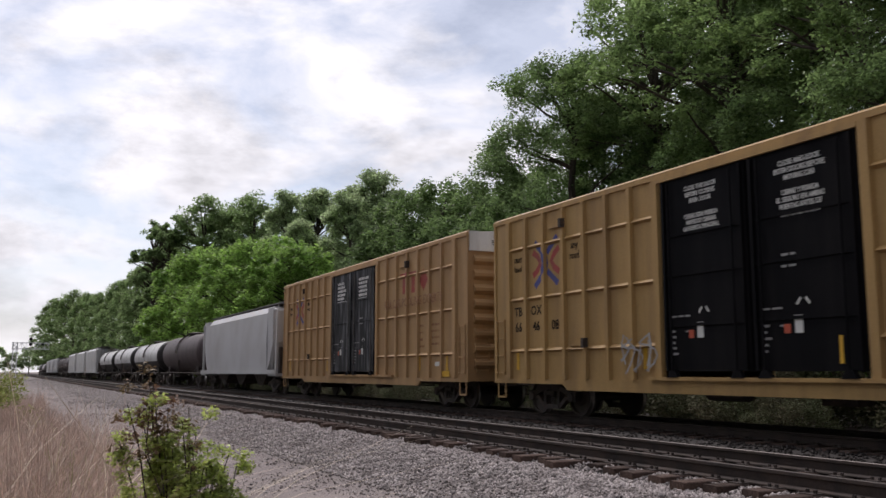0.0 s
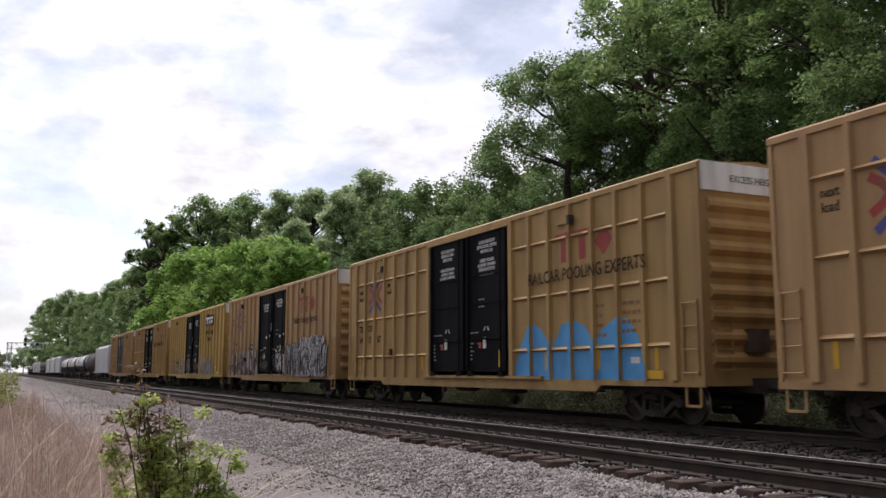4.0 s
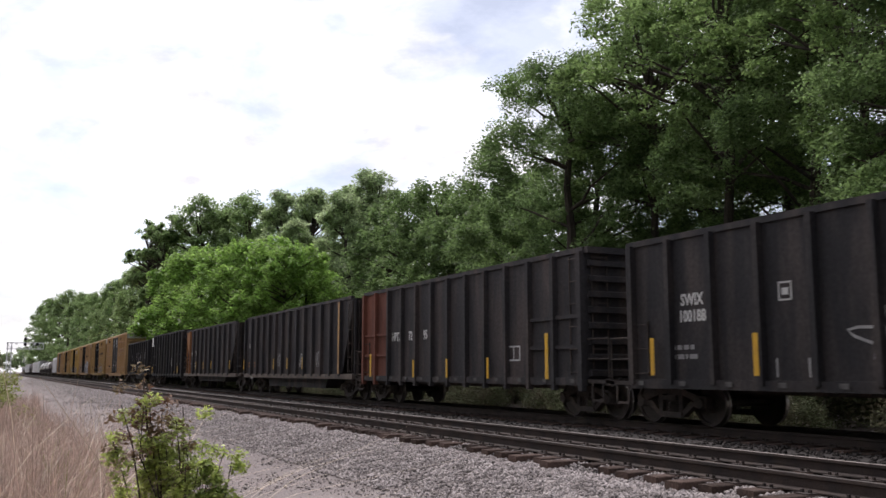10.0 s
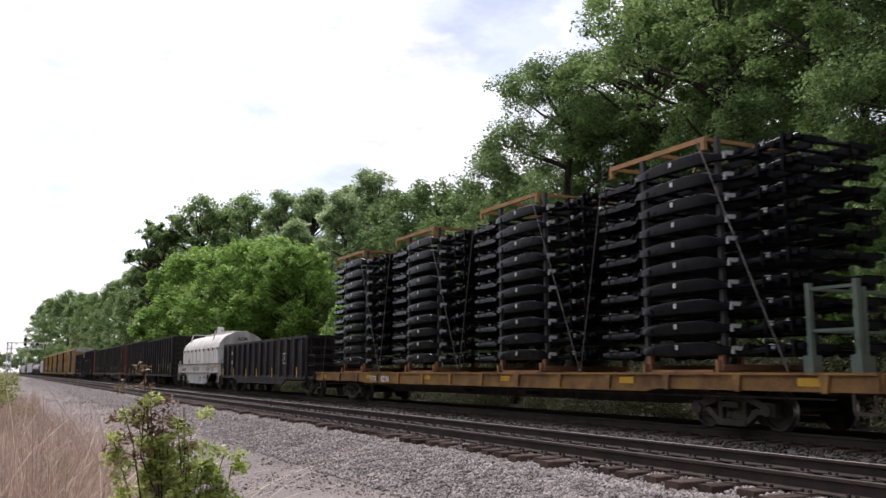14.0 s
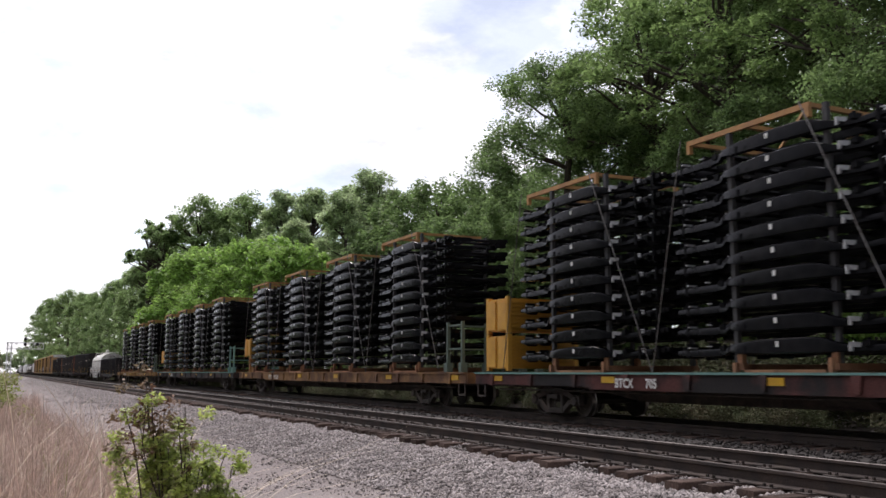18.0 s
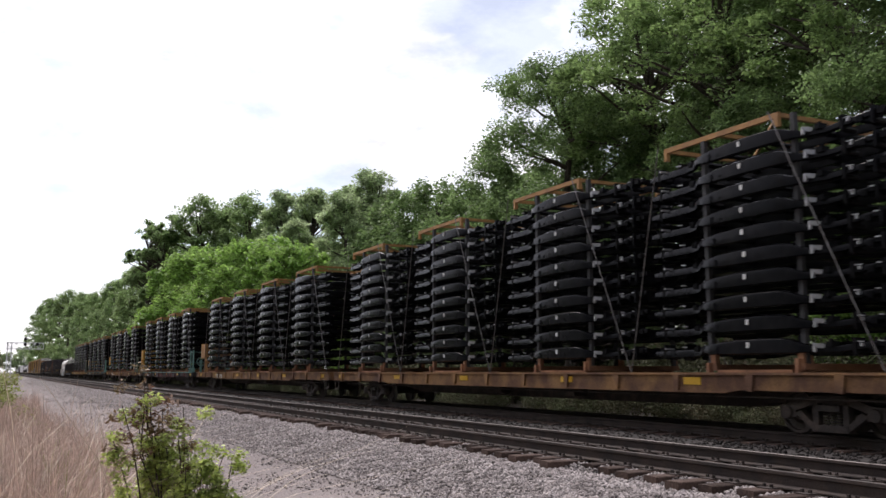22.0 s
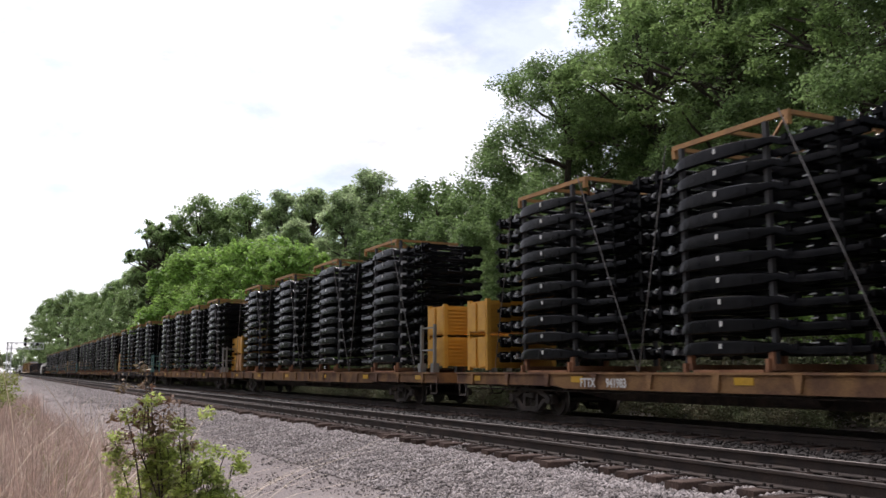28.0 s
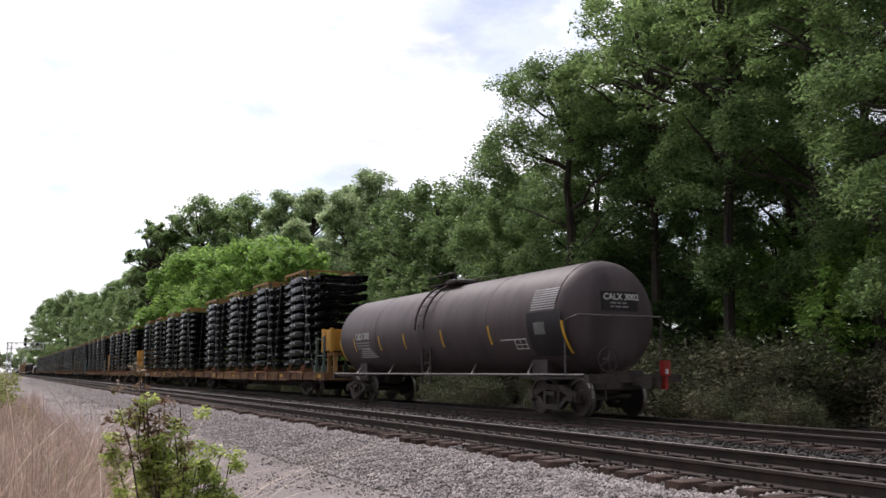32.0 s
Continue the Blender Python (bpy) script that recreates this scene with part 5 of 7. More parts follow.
c, h, x, sp = boxcar(-39.1, -58.5, M_YELLOW, True, "yellow ribbed boxcar with sky-blue paint sprayed low", M_DOOR, "TBOX641187", "RAILCAR POOLING EXPERTS")
sp.put(skyline(-2.65, -8.0, 0.72, 2.25, 33, 0.35, 0.3), M_SKYBLUE, label="flat sky-blue sprayed shape")
c, h, x, sp = boxcar(-60.3, -79.1, M_YELLOW_O, True, "weathered yellow boxcar with scuffed grey doors", M_DOOR_W, slogan="RAILCAR POOLING EXPERTS", worn=True)


# ---- open cars ----
def gondola(far, near, label, paint, top, posts, tub=True, sill_mat=None, first_panel=None, slope_ends=False, end_mat=None, low=0.90, deep=0.5, rails=False, post_mat=None, dip=False, axle=0.65, indent=0.08, plates=True, over=0.85):
    """A high-sided gondola: side sheets, posts, top chord, sill, ends, and a tub or drop between the trucks."""
    car, yc, h = car_base("gondola_car", label, far, near)
    W = 1.46
    post_mat = post_mat or paint
    x = -W - 0.025
    inset = slope_ends or 0.0
    for s in (-1, 1):
        if s < 0 and first_panel:
            cut = h - inset - 2.1
            part("side_sheet", Geo().box(s * W - 0.025, s * W + 0.025, -h + inset, cut, low, top), paint, car, smooth=0)
            part("side_sheet", Geo().box(s * W - 0.025, s * W + 0.025, cut, h - inset, low, top), first_panel, car, "side sheet of another colour", smooth=0)
        else:
            part("side_sheet", Geo().box(s * W - 0.025, s * W + 0.025, -h + inset, h - inset, low, top), paint, car, smooth=0)
        part("top_chord", Geo().box(s * W - 0.07, s * W + 0.07, -h + inset * 0.2, h - inset * 0.2, top - 0.02, top + 0.10), post_mat, car, smooth=0)
        part("side_sill", Geo().box(s * (W + 0.04) - 0.07, s * (W + 0.04) + 0.07, -h, h, low - 0.10, low + 0.08), sill_mat or post_mat, car, smooth=0)
    # posts
    for k in range(posts):
        y = h - inset - indent - (2 * h - 2 * inset - 2 * indent) * k / (posts - 1)
        wd = 0.06 if 0 < k < posts - 1 else 0.075
        foot = low - (0.22 if rails else 0.0)
        g = Geo().prism([(x, y - wd - 0.015), (x - 0.13, y - wd), (x - 0.13, y + wd), (x, y + wd + 0.015)], "z", foot, top)
        pm = first_panel if first_panel and k < 2 else (end_mat if end_mat and k == 0 else post_mat)
        part("post", g, pm, car, smooth=0)
    fp = Geo().box(W + 0.02, W + 0.15, -0.06, 0.06, low, top).mesh("post", post_mat, 0)
    for k in range(posts):
        part("post", fp, None, car, at=(0, h - inset - 0.08 - (2 * h - 2 * inset - 0.16) * k / (posts - 1), 0))
    if rails:
        n = posts - 1
        for k in (0, 1, n - 2, n - 1):
            y0 = h - 0.08 - (2 * h - 0.16) * (k + 1) / n + 0.07
            y1 = h - 0.08 - (2 * h - 0.16) * k / n - 0.07
            for z in (low + 0.75, low + 1.45):
                part("cross_rail", Geo().box(x - 0.07, x, y0, y1, z, z + 0.09), first_panel if first_panel and k < 2 else post_mat, car, smooth=0)
    # ends
    for s in (-1, 1):
        if slope_ends:
            y_top, y_bot = s * (h - 0.1), s * (h - 2.1)
            mt = end_mat if (end_mat and s > 0) else paint
            part("slope_sheet", Geo().add([(-W, y_top, top), (W, y_top, top), (W, y_bot, low + 0.1), (-W, y_bot, low + 0.1), (-W, y_top - s * 0.05, top), (W, y_top - s * 0.05, top), (W, y_bot - s * 0.05, low + 0.1), (-W, y_bot - s * 0.05, low + 0.1)],
                                          [(0, 1, 2, 3), (7, 6, 5, 4), (0, 4, 5, 1), (1, 5, 6, 2), (2, 6, 7, 3), (3, 7, 4, 0)]), mt, car, "sloping end sheet", smooth=0)
            # triangular side gusset under the overhang
            prof = [(s * (h - inset), low + 0.08), (s * (h - inset), top), (s * (h - 0.12), top)]
            part("gusset", Geo().prism(prof, "x", -W - 0.02, -W + 0.02), mt, car, smooth=0)
            part("end_platform", Geo().box(-W, W, min(s * (h - 1.2), s * h), max(s * (h - 1.2), s * h), low - 0.08, low), sill_mat or post_mat, car, smooth=0)
            for sx in (-1, 1):
                part("corner_post", Geo().bar((sx * (W - 0.05), s * (h - 0.08), low), (sx * (W - 0.05), s * (h - 0.14), top), 0.09), mt, car, smooth=0)
        else:
            y = s * h
            part("end_sheet", Geo().box(-W, W, min(y, y - s * 0.05), max(y, y - s * 0.05), low, top), paint, car, smooth=0)
            for k in range(int((top - low) / 0.36)):
                z = low + 0.18 + k * 0.36
                part("end_rib", Geo().prism([(y, z - 0.09), (y + s * 0.11, z - 0.06), (y + s * 0.11, z + 0.06), (y, z + 0.09)], "x", -W + 0.05, W - 0.05), post_mat, car, smooth=0)
            part("end_chord", Geo().box(-W - 0.03, W + 0.03, min(y, y + s * 0.14), max(y, y + s * 0.14), top - 0.05, top + 0.10), post_mat, car, smooth=0)
    # belly
    if tub:
        g = Geo().prism([(-h + 3.6, low), (-h + 4.0, deep), (h - 4.0, deep), (h - 3.6, low)], "x", -1.25, 1.25)
        part("tub", g, paint, car, smooth=0)
    else:
        part("centre_sill", Geo().box(-0.35, 0.35, -h, h, 0.64, low), M_IRON, car, smooth=0)
    if dip:
        prof = [(-h + 2.9, low - 0.02), (-h + 3.6, deep), (h - 3.6, deep), (h - 2.9, low - 0.02)]
        part("fish_belly_sill", Geo().prism(prof, "x", -W - 0.09, -W - 0.03), post_mat, car, smooth=0)
    part("floor", Geo().box(-W, W, -h + 0.1, h - 0.1, low - 0.02, low + 0.04).box(-0.3, 0.3, -h - 0.05, -h + 3.5, 0.64, low - 0.02).box(-0.3, 0.3, h - 3.5, h + 0.05, 0.64, low - 0.02), M_IRON, car, smooth=0)
    for y in (h - axle, -h + axle):
        truck(car, yc, y, 0.457)
    for s in (-1, 1):
        part("draft_sill", Geo().box(-0.26, 0.26, min(s * h, s * (h + over)), max(s * h, s * (h + over)), 0.68, 0.98).box(-W, W, min(s * (h + over - 0.16), s * (h + over)), max(s * (h + over - 0.16), s * (h + over)), low - 0.08, low + 0.06), M_IRON, car, smooth=0)
        part("end_step", Geo().box(-W, -W + 0.05, min(s * h, s * (h + over)), max(s * h, s * (h + over)), low - 0.04, low + 0.04).box(-W + 0.1, W - 0.1, min(s * (h + 0.15), s * (h + 0.55)), max(s * (h + 0.15), s * (h + 0.55)), low + 0.0, low + 0.03), M_IRON, car, smooth=0)
        g = Geo()
        for a, b in (((-W + 0.02, s * (h + over - 0.05), low), (-W + 0.02, s * (h + over - 0.05), low + 0.95)), ((-W + 0.02, s * (h + over - 0.05), low + 0.95), (-W + 0.02, s * h, low + 0.95)), ((-W + 0.02, s * (h + over - 0.05), low + 0.5), (-W + 0.02, s * h, low + 0.5))):
            g.tube(a, b, 0.018, n=6)
        part("end_handrail", g, M_IRON, car)
    coupler(car, h + over - 0.1, 1)
    coupler(car, -h - over + 0.1, -1)
    ladder(car, x, -h + 0.35, low + 0.2, top - 0.15, "y")
    ladder(car, -W + 0.35, -h - 0.02, low + 0.2, top - 0.15, "x")
    ladder(car, x, h - 0.35, low + 0.2, low + 1.2, "y", n=3)
    brake_wheel(car, 0.5, -h - 0.18, low + 0.95)
    for y in (h - 0.3, -h + 0.3):
        stirrup(car, -W, y + (0.7 if y > 0 else -0.7), low - 0.04)
    # small pale plates along the sill that stand in for glints
    sp = Geo().box(x - 0.125, x - 0.12, -0.09, 0.09, low - 0.04, low + 0.05).mesh("sill_plate", M_CHALK, 0)
    for k in range(posts - 1 if plates else 0):
        part("sill_plate", sp, None, car, at=(0, h - inset - 0.4 - (2 * h - 2 * inset - 0.8) * k / max(1, posts - 2), 0))
    return car, h, x


# black gondola with white tags
c, h, x = gondola(-81.7, -95.3, "black bathtub gondola with white graffiti tags", M_BLACKCAR, 3.82, 11, low=0.93, deep=0.4)
lettering("1228", 0.36, M_LETTER, c, on_side(x - 0.006, h - 2.1, 2.2), bold=0.008)
bars_text(c, x - 0.004, h - 0.75, 2.0, 0.3, 1, 0.1, M_LETTER, 0.09)
for k, (y, z, w_, s_) in enumerate(((h - 3.44, 2.32, 0.95, 2), (h - 6.13, 2.38, 1.0, 3), (h - 7.47, 2.38, 1.0, 2), (h - 8.82, 2.42, 1.0, 2), (h - 11.5, 2.5, 1.1, 3))):
    for q in range(5):
        scribble(c, x - 0.01, y + 0.32 - 0.32 * (q % 3) + 0.16 * (q // 3), z + 0.30 - 0.38 * (q // 3), 0.44, 0.46, 40 + 7 * k + q, M_SPRAY_W, 0.030, 1)
for k in range(9):
    y = h - 0.75 - k * 1.344
    for e in (0.30, 0.0, -0.30):
        scribble(c, x - 0.01, y + e, 1.44, 0.40, 0.36, 60 + 3 * k + round(e * 4), M_SPRAY_W, 0.024, 1)
    g = Geo()
    ribbon(g, [(y + 0.42, 1.20), (y - 0.42, 1.25)], 0.024, x - 0.01)
    part("sprayed_line", g, M_SPRAY_W, c, "thin white sprayed line", smooth=0)
reflectors(c, x - 0.135, (h - 3.9, h - 6.0, h - 9.2), 1.15, 1.55)

c, h, x = gondola(-97.9, -111.9, "tall black gondola with a pale corner panel", M_BLACKCAR, 4.02, 12, tub=False, rails=True, low=0.86)
part("corner_panel", Geo().box(x - 0.15, x - 0.14, h - 0.75, h - 0.02, 3.2, 3.95), M_WHITE, c, "pale rusty white corner panel", smooth=0)
lettering("HPTX\n97", 0.26, M_LETTER, c, on_side(x - 0.006, h - 3.23, 2.85), bold=0.006)
g = Geo()
for a, b, q, r_ in ((-h + 4.3, -h + 4.9, 1.75, 1.80), (-h + 4.3, -h + 4.9, 2.05, 2.10), (-h + 4.3, -h + 4.35, 1.5, 2.1), (-h + 4.85, -h + 4.9, 1.5, 2.1), (-h + 4.58, -h + 4.63, 1.5, 2.1), (-h + 4.3, -h + 4.9, 1.5, 1.55)):
    g.box(x - 0.01, x - 0.004, a, b, q, r_)
part("stencil_box", g, M_LETTER, c, "white lined stencil box", smooth=0)
reflectors(c, x - 0.14, (h - 0.5, -h + 1.55), 0.95, 1.5, 0.09)
reflectors(c, x - 0.006, (h - 5.0, -h + 3.6), 0.95, 1.12, 0.06)

c, h, x = gondola(-112.9, -128.4, "dark grey coal hopper with an orange-brown end", M_DARKCAR, 3.84, 10, sill_mat=M_TANSILL, slope_ends=1.75, end_mat=M_ORANGE_END, deep=0.5)
lettering("APPX", 0.37, M_LETTER, c, on_side(x - 0.006, h - 2.49, 2.18), bold=0.012, squeeze=0.8)
lettering("1257", 0.37, M_LETTER, c, on_side(x - 0.006, h - 3.8, 2.20), bold=0.012, squeeze=0.8)
bars_text(c, x - 0.004, h - 1.4, 1.6, 0.6, 2, 0.18, M_SPRAY_G, 0.08)
bars_text(c, x - 0.004, h - 3.0, 1.6, 0.6, 2, 0.18, M_SPRAY_G, 0.08)
reflectors(c, x - 0.135, (h - 4.4, h - 6.8, h - 9.2, -h + 1.3), 1.25, 1.75)

c, h, x = gondola(-130.4, -147.0, "dark coal gondola with a dusty tan sill and end post", M_DARKCAR, 3.85, 13, sill_mat=M_TANSILL, slope_ends=1.35, deep=0.40, axle=1.55, over=0.25)
part("side_sheet", Geo().box(-1.484, -1.436, h - 1.34, h - 0.02, 0.94, 3.84), M_DARKCAR, c, smooth=0)
part("post", Geo().box(x - 0.13, x, h - 0.16, h - 0.01, 0.94, 3.85), M_DARKCAR, c, smooth=0)
part("worn_post", Geo().box(x - 0.138, x - 0.131, -h + 1.34, -h + 1.52, 1.0, 3.78), M_TANBOX, c, "bare rusty tan post face", smooth=0)
lettering("MW", 0.36, M_LETTER, c, on_side(x - 0.006, h - 1.02, 2.3), bold=0.01, squeeze=0.85)
lettering("NX", 0.36, M_LETTER, c, on_side(x - 0.006, h - 2.26, 2.33), bold=0.01, squeeze=0.85)
lettering("14", 0.28, M_ORANGE_END, c, on_side(x - 0.006, h - 1.02, 1.96), bold=0.006, squeeze=0.85)
lettering("95", 0.28, M_ORANGE_END, c, on_side(x - 0.006, h - 2.26, 1.96), bold=0.006, squeeze=0.85)
bars_text(c, x - 0.004, h - 1.75, 1.5, 0.5, 2, 0.16, M_ORANGE_END, 0.07)
bars_text(c, x - 0.004, h - 0.5, 1.5, 0.5, 2, 0.16, M_ORANGE_END, 0.07)
for k, y in enumerate((h - 6.58, h - 10.0, h - 12.3)):
    scribble(c, x - 0.01, y, 1.6, 0.75, 0.65, 80 + k, M_SPRAY_G, 0.04, 2)
reflectors(c, x - 0.135, (h - 0.1, h - 5.95, h - 8.2, h - 10.5), 1.2, 1.7)
lettering("MWNX", 0.2, M_SPRAY_G, c, on_end(0.3, -h + 0.28, 3.5))

c, h, x = gondola(-148.1, -162.0, "dark grey gondola with one rusty red end panel", M_DARKCAR, 3.84, 13, tub=False, rails=True, first_panel=M_RUSTCAR, low=0.86)
for txt, y in (("HPTX", h - 2.94), ("72", h - 4.09), ("95", h - 5.23)):
    lettering(txt, 0.40, M_LETTER, c, on_side(x - 0.006, y, 2.10), bold=0.012, squeeze=0.75)
reflectors(c, x - 0.14, (h - 0.9,), 0.9, 1.7, 0.07)
reflectors(c, x - 0.14, (h - 4.6, h - 7.0, h - 9.5), 0.9, 1.45, 0.06)
reflectors(c, x - 0.14, (-h + 1.45,), 0.9, 2.0, 0.07)
g = Geo()
for a, b, q, r_ in ((-h + 2.9, -h + 3.6, 1.35, 1.39), (-h + 2.9, -h + 3.6, 1.70, 1.74), (-h + 2.9, -h + 2.94, 1.35, 1.74), (-h + 3.56, -h + 3.6, 1.35, 1.74), (-h + 3.2, -h + 3.24, 1.35, 1.74)):
    g.box(x - 0.01, x - 0.004, a, b, q, r_)
part("stencil_box", g, M_LETTER, c, "white lined stencil box", smooth=0)

c, h, x = gondola(-163.7, -177.0, "black high-sided gondola with white stencils and scrawls", M_BLACKCAR, 3.70, 12, tub=False, low=0.84)
lettering("SWIX\n100188", 0.32, M_LETTER, c, on_side(x - 0.006, h - 1.87, 2.36), bold=0.008, squeeze=0.8)
bars_text(c, x - 0.004, h - 1.2, 1.5, 0.7, 2, 0.18, M_SPRAY_G, 0.09)
for k in range(6):
    y = h - 6.1 - k * 0.85
    graffiti(c, x - 0.01, y + 0.36, y - 0.36, 1.25, 2.15, 100 + k, M_SPRAY_G, None, 1, 0.045, label="grey sprayed scrawl")
g = Geo()
for a, b, q, r_ in ((h - 4.35, h - 4.05, 2.28, 2.31), (h - 4.35, h - 4.05, 2.58, 2.61), (h - 4.35, h - 4.32, 2.28, 2.61), (h - 4.08, h - 4.05, 2.28, 2.61), (h - 4.27, h - 4.13, 2.38, 2.50)):
    g.box(x - 0.01, x - 0.004, a, b, q, r_)
part("stencil_box", g, M_LETTER, c, "white lined stencil box", smooth=0)
for y in (h - 3.95, h - 4.65):
    part("chalk_mark", Geo().box(x - 0.01, x - 0.004, y - 0.02, y + 0.02, 0.98, 1.30), M_SPRAY_G, c, "pale chalk stroke", smooth=0)
reflectors(c, x - 0.14, (h - 0.8, h - 3.6, h - 7.4, -h + 0.5), 1.0, 1.75, 0.06)
bars_text(c, x - 0.004, -h + 2.6, 1.55, 0.9, 3, 0.16, M_LETTER, 0.09)


# ---- coil car ----
def coil_car(far, near):
    car, yc, h = car_base("coil_car", "white steel coil car with a rounded hood and a fish-belly sill", far, near)
    W = 1.42
    hood_h = h - 0.70

    def section(k):
        pts = []
        for i in range(13):
            a = math.pi * i / 12
            pts.append((-W * k * math.cos(a), 2.52 + 1.02 * k * math.sin(a)))
        return [(-W * k, 1.60)] + pts + [(W * k, 1.60)]
    g = Geo()
    rows = [(-hood_h, 1.0), (hood_h - 0.95, 1.0), (hood_h - 0.45, 0.94), (hood_h - 0.15, 0.82), (hood_h, 0.62)]
    n = len(section(1))
    for y, k in rows:
        g.v += [(px, y, pz if k == 1 else 1.60 + (pz - 1.60) * (0.45 + 0.55 * k)) for px, pz in section(1 if k == 1 else k ** 0.35)]
    for j in range(len(rows) - 1):
        g.f += [(j * n + i, j * n + i + 1, (j + 1) * n + i + 1, (j + 1) * n + i) for i in range(n - 1)]
    g.f += [tuple(range(n)), tuple(reversed(range((len(rows) - 1) * n, len(rows) * n)))]
    hood = part("hood", g, M_COILWHITE, car, "rounded white hood with rusty seams")
    part("hood_seam", Geo().box(-W - 0.012, W + 0.012, -hood_h, hood_h - 0.6, 2.505, 2.525), M_TANSILL, hood, smooth=0)
    for k in range(9):
        y = -hood_h + 0.05 + k * 1.35
        part("hood_rib", Geo().box(-W - 0.02, -W - 0.002, y - 0.02, y + 0.02, 1.62, 2.51), M_COILWHITE, hood, smooth=0)
        part("hood_latch", Geo().box(-W - 0.05, -W - 0.003, y + 0.2, y + 0.28, 2.40, 2.58), M_TANSILL, hood, smooth=0)
    # lifting beam and brackets on top
    part("lifting_beam", Geo().bar((0, hood_h - 1.4, 3.64), (0, -hood_h + 2.2, 3.64), 0.12, 0.10), M_COILWHITE, hood, smooth=0)
    g = Geo()
    g.prism([(0.9, 3.52), (0.55, 3.8), (0.4, 4.06), (-0.4, 4.06), (-0.55, 3.8), (-0.9, 3.52)], "x", -0.12, -0.06)
    g.prism([(0.9, 3.52), (0.55, 3.8), (0.4, 4.06), (-0.4, 4.06), (-0.55, 3.8), (-0.9, 3.52)], "x", 0.06, 0.12)
    g.tube((-0.2, 0, 3.9), (0.2, 0, 3.9), 0.18, n=14)
    part("lifting_lug", g, M_COILWHITE, hood)
    for y in (hood_h - 1.9, -hood_h + 3.0):
        g = Geo()
        for s in (-1, 1):
            g.bar((s * 1.18, y, 2.98), (s * 1.05, y - 0.1, 3.5), 0.07).bar((s * 1.05, y - 0.1, 3.5), (s * 1.05, y - 0.1, 3.7), 0.06)
        g.bar((-1.05, y - 0.1, 3.68), (1.05, y - 0.1, 3.68), 0.06)
        part("bracket", g, M_COILWHITE, hood, smooth=0)
    # body
    for s in (-1, 1):
        part("side_beam", Geo().box(s * 1.46 - 0.04, s * 1.46 + 0.04, -h + 0.1, h - 0.1, 1.0, 1.58), M_COILWHITE, car, smooth=0)
        part("beam_flange", Geo().box(s * 1.48 - 0.07, s * 1.48 + 0.07, -h + 0.1, h - 0.1, 1.56, 1.61).box(s * 1.48 - 0.07, s * 1.48 + 0.07, -h + 0.1, h - 0.1, 0.99, 1.03), M_TANSILL, car, smooth=0)
        part("fish_belly", Geo().prism([(-h + 2.6, 1.0), (-h + 4.2, 0.32), (h - 4.2, 0.32), (h - 2.6, 1.0)], "x", s * 1.44 - 0.035, s * 1.44 + 0.035), M_COILWHITE, car, smooth=0)
    for k in range(6):
        y = -3.4 + k * 1.35
        part("belly_rib", Geo().box(-1.50, -1.47, y - 0.02, y + 0.02, 0.36, 1.0), M_COILWHITE, car, smooth=0)
    part("floor", Geo().box(-1.4, 1.4, -h + 0.1, h - 0.1, 0.92, 1.02).box(-0.3, 0.3, -h, h, 0.66, 0.94).box(-1.3, 1.3, -h + 4.4, h - 4.4, 0.5, 0.9), M_IRON, car, smooth=0)
    for s in (-1, 1):
        part("end_sill", Geo().box(-1.46, 1.46, s * h - 0.09, s * h + 0.09, 0.85, 1.05), M_COILWHITE, car, smooth=0)
    for y in (h - 1.75, -h + 1.75):
        truck(car, yc, y, 0.457)
    coupler(car, h, 1)
    coupler(car, -h, -1)
    for y in (h - 0.25, -h + 0.25):
        ladder(car, -1.48, y, 0.5, 1.6, "y", n=4, material=M_COILWHITE)
        g = Geo()
        for a, b in (((-1.44, y - 0.2, 1.0), (-1.44, y - 0.2, 1.85)), ((-1.44, y - 0.2, 1.85), (-1.44, y + 0.2, 1.85)), ((-1.44, y + 0.2, 1.85), (-1.44, y + 0.2, 0.55))):
            g.tube(a, b, 0.02, n=6)
        part("handrail", g, M_COILWHITE, car)
    brake_wheel(car, -0.4, -h + 0.3, 1.9, M_IRON, 0.33)
    x = -1.505
    reflectors(car, x, (), 0, 0)
    for y, w_, z in ((h - 0.9, 0.3, 1.16), (h - 1.0, 0.12, 1.62), (h - 3.0, 0.14, 1.26), (h - 5.3, 0.12, 1.26), (h - 7.6, 0.12, 1.26), (-h + 3.8, 0.22, 1.24), (-h + 1.4, 0.6, 1.34)):
        part("reflector", Geo().box(x - 0.006, x, y - w_, y + w_, z, z + 0.10), M_REFL, car, "yellow reflective strip", smooth=0)
    lettering("AOK 494679", 0.30, M_INK, car, on_side(x - 0.004, h - 2.3, 1.13), bold=0.004, squeeze=0.85)
    lettering("AOK", 0.30, M_INK, car, on_end(0.05, -hood_h - 0.012, 2.98), bold=0.004)
    graffiti(car, x - 0.002, -0.9, -3.1, 0.45, 0.92, 131, M_SPRAY_K, None, 4, 0.03, label="black sprayed scrawl")
    graffiti(car, x - 0.002, h - 5.6, h - 7.6, 1.1, 1.42, 133, M_SPRAY_G, None, 4, 0.09, label="faint grey scrawl")
    graffiti(car, x - 0.002, -h + 3.6, -h + 1.6, 1.1, 1.42, 134, M_SPRAY_G, None, 4, 0.09, label="faint grey scrawl")
    graffiti(car, -1.445, h - 3.5, h - 4.0, 1.6, 2.1, 136, M_SPRAY_K, None, 2, 0.03, label="black sprayed scrawl")
    part("data_plate", Geo().box(x - 0.006, x, -3.75, -3.3, 0.58, 0.9), M_INK, car, "black data plate", smooth=0)
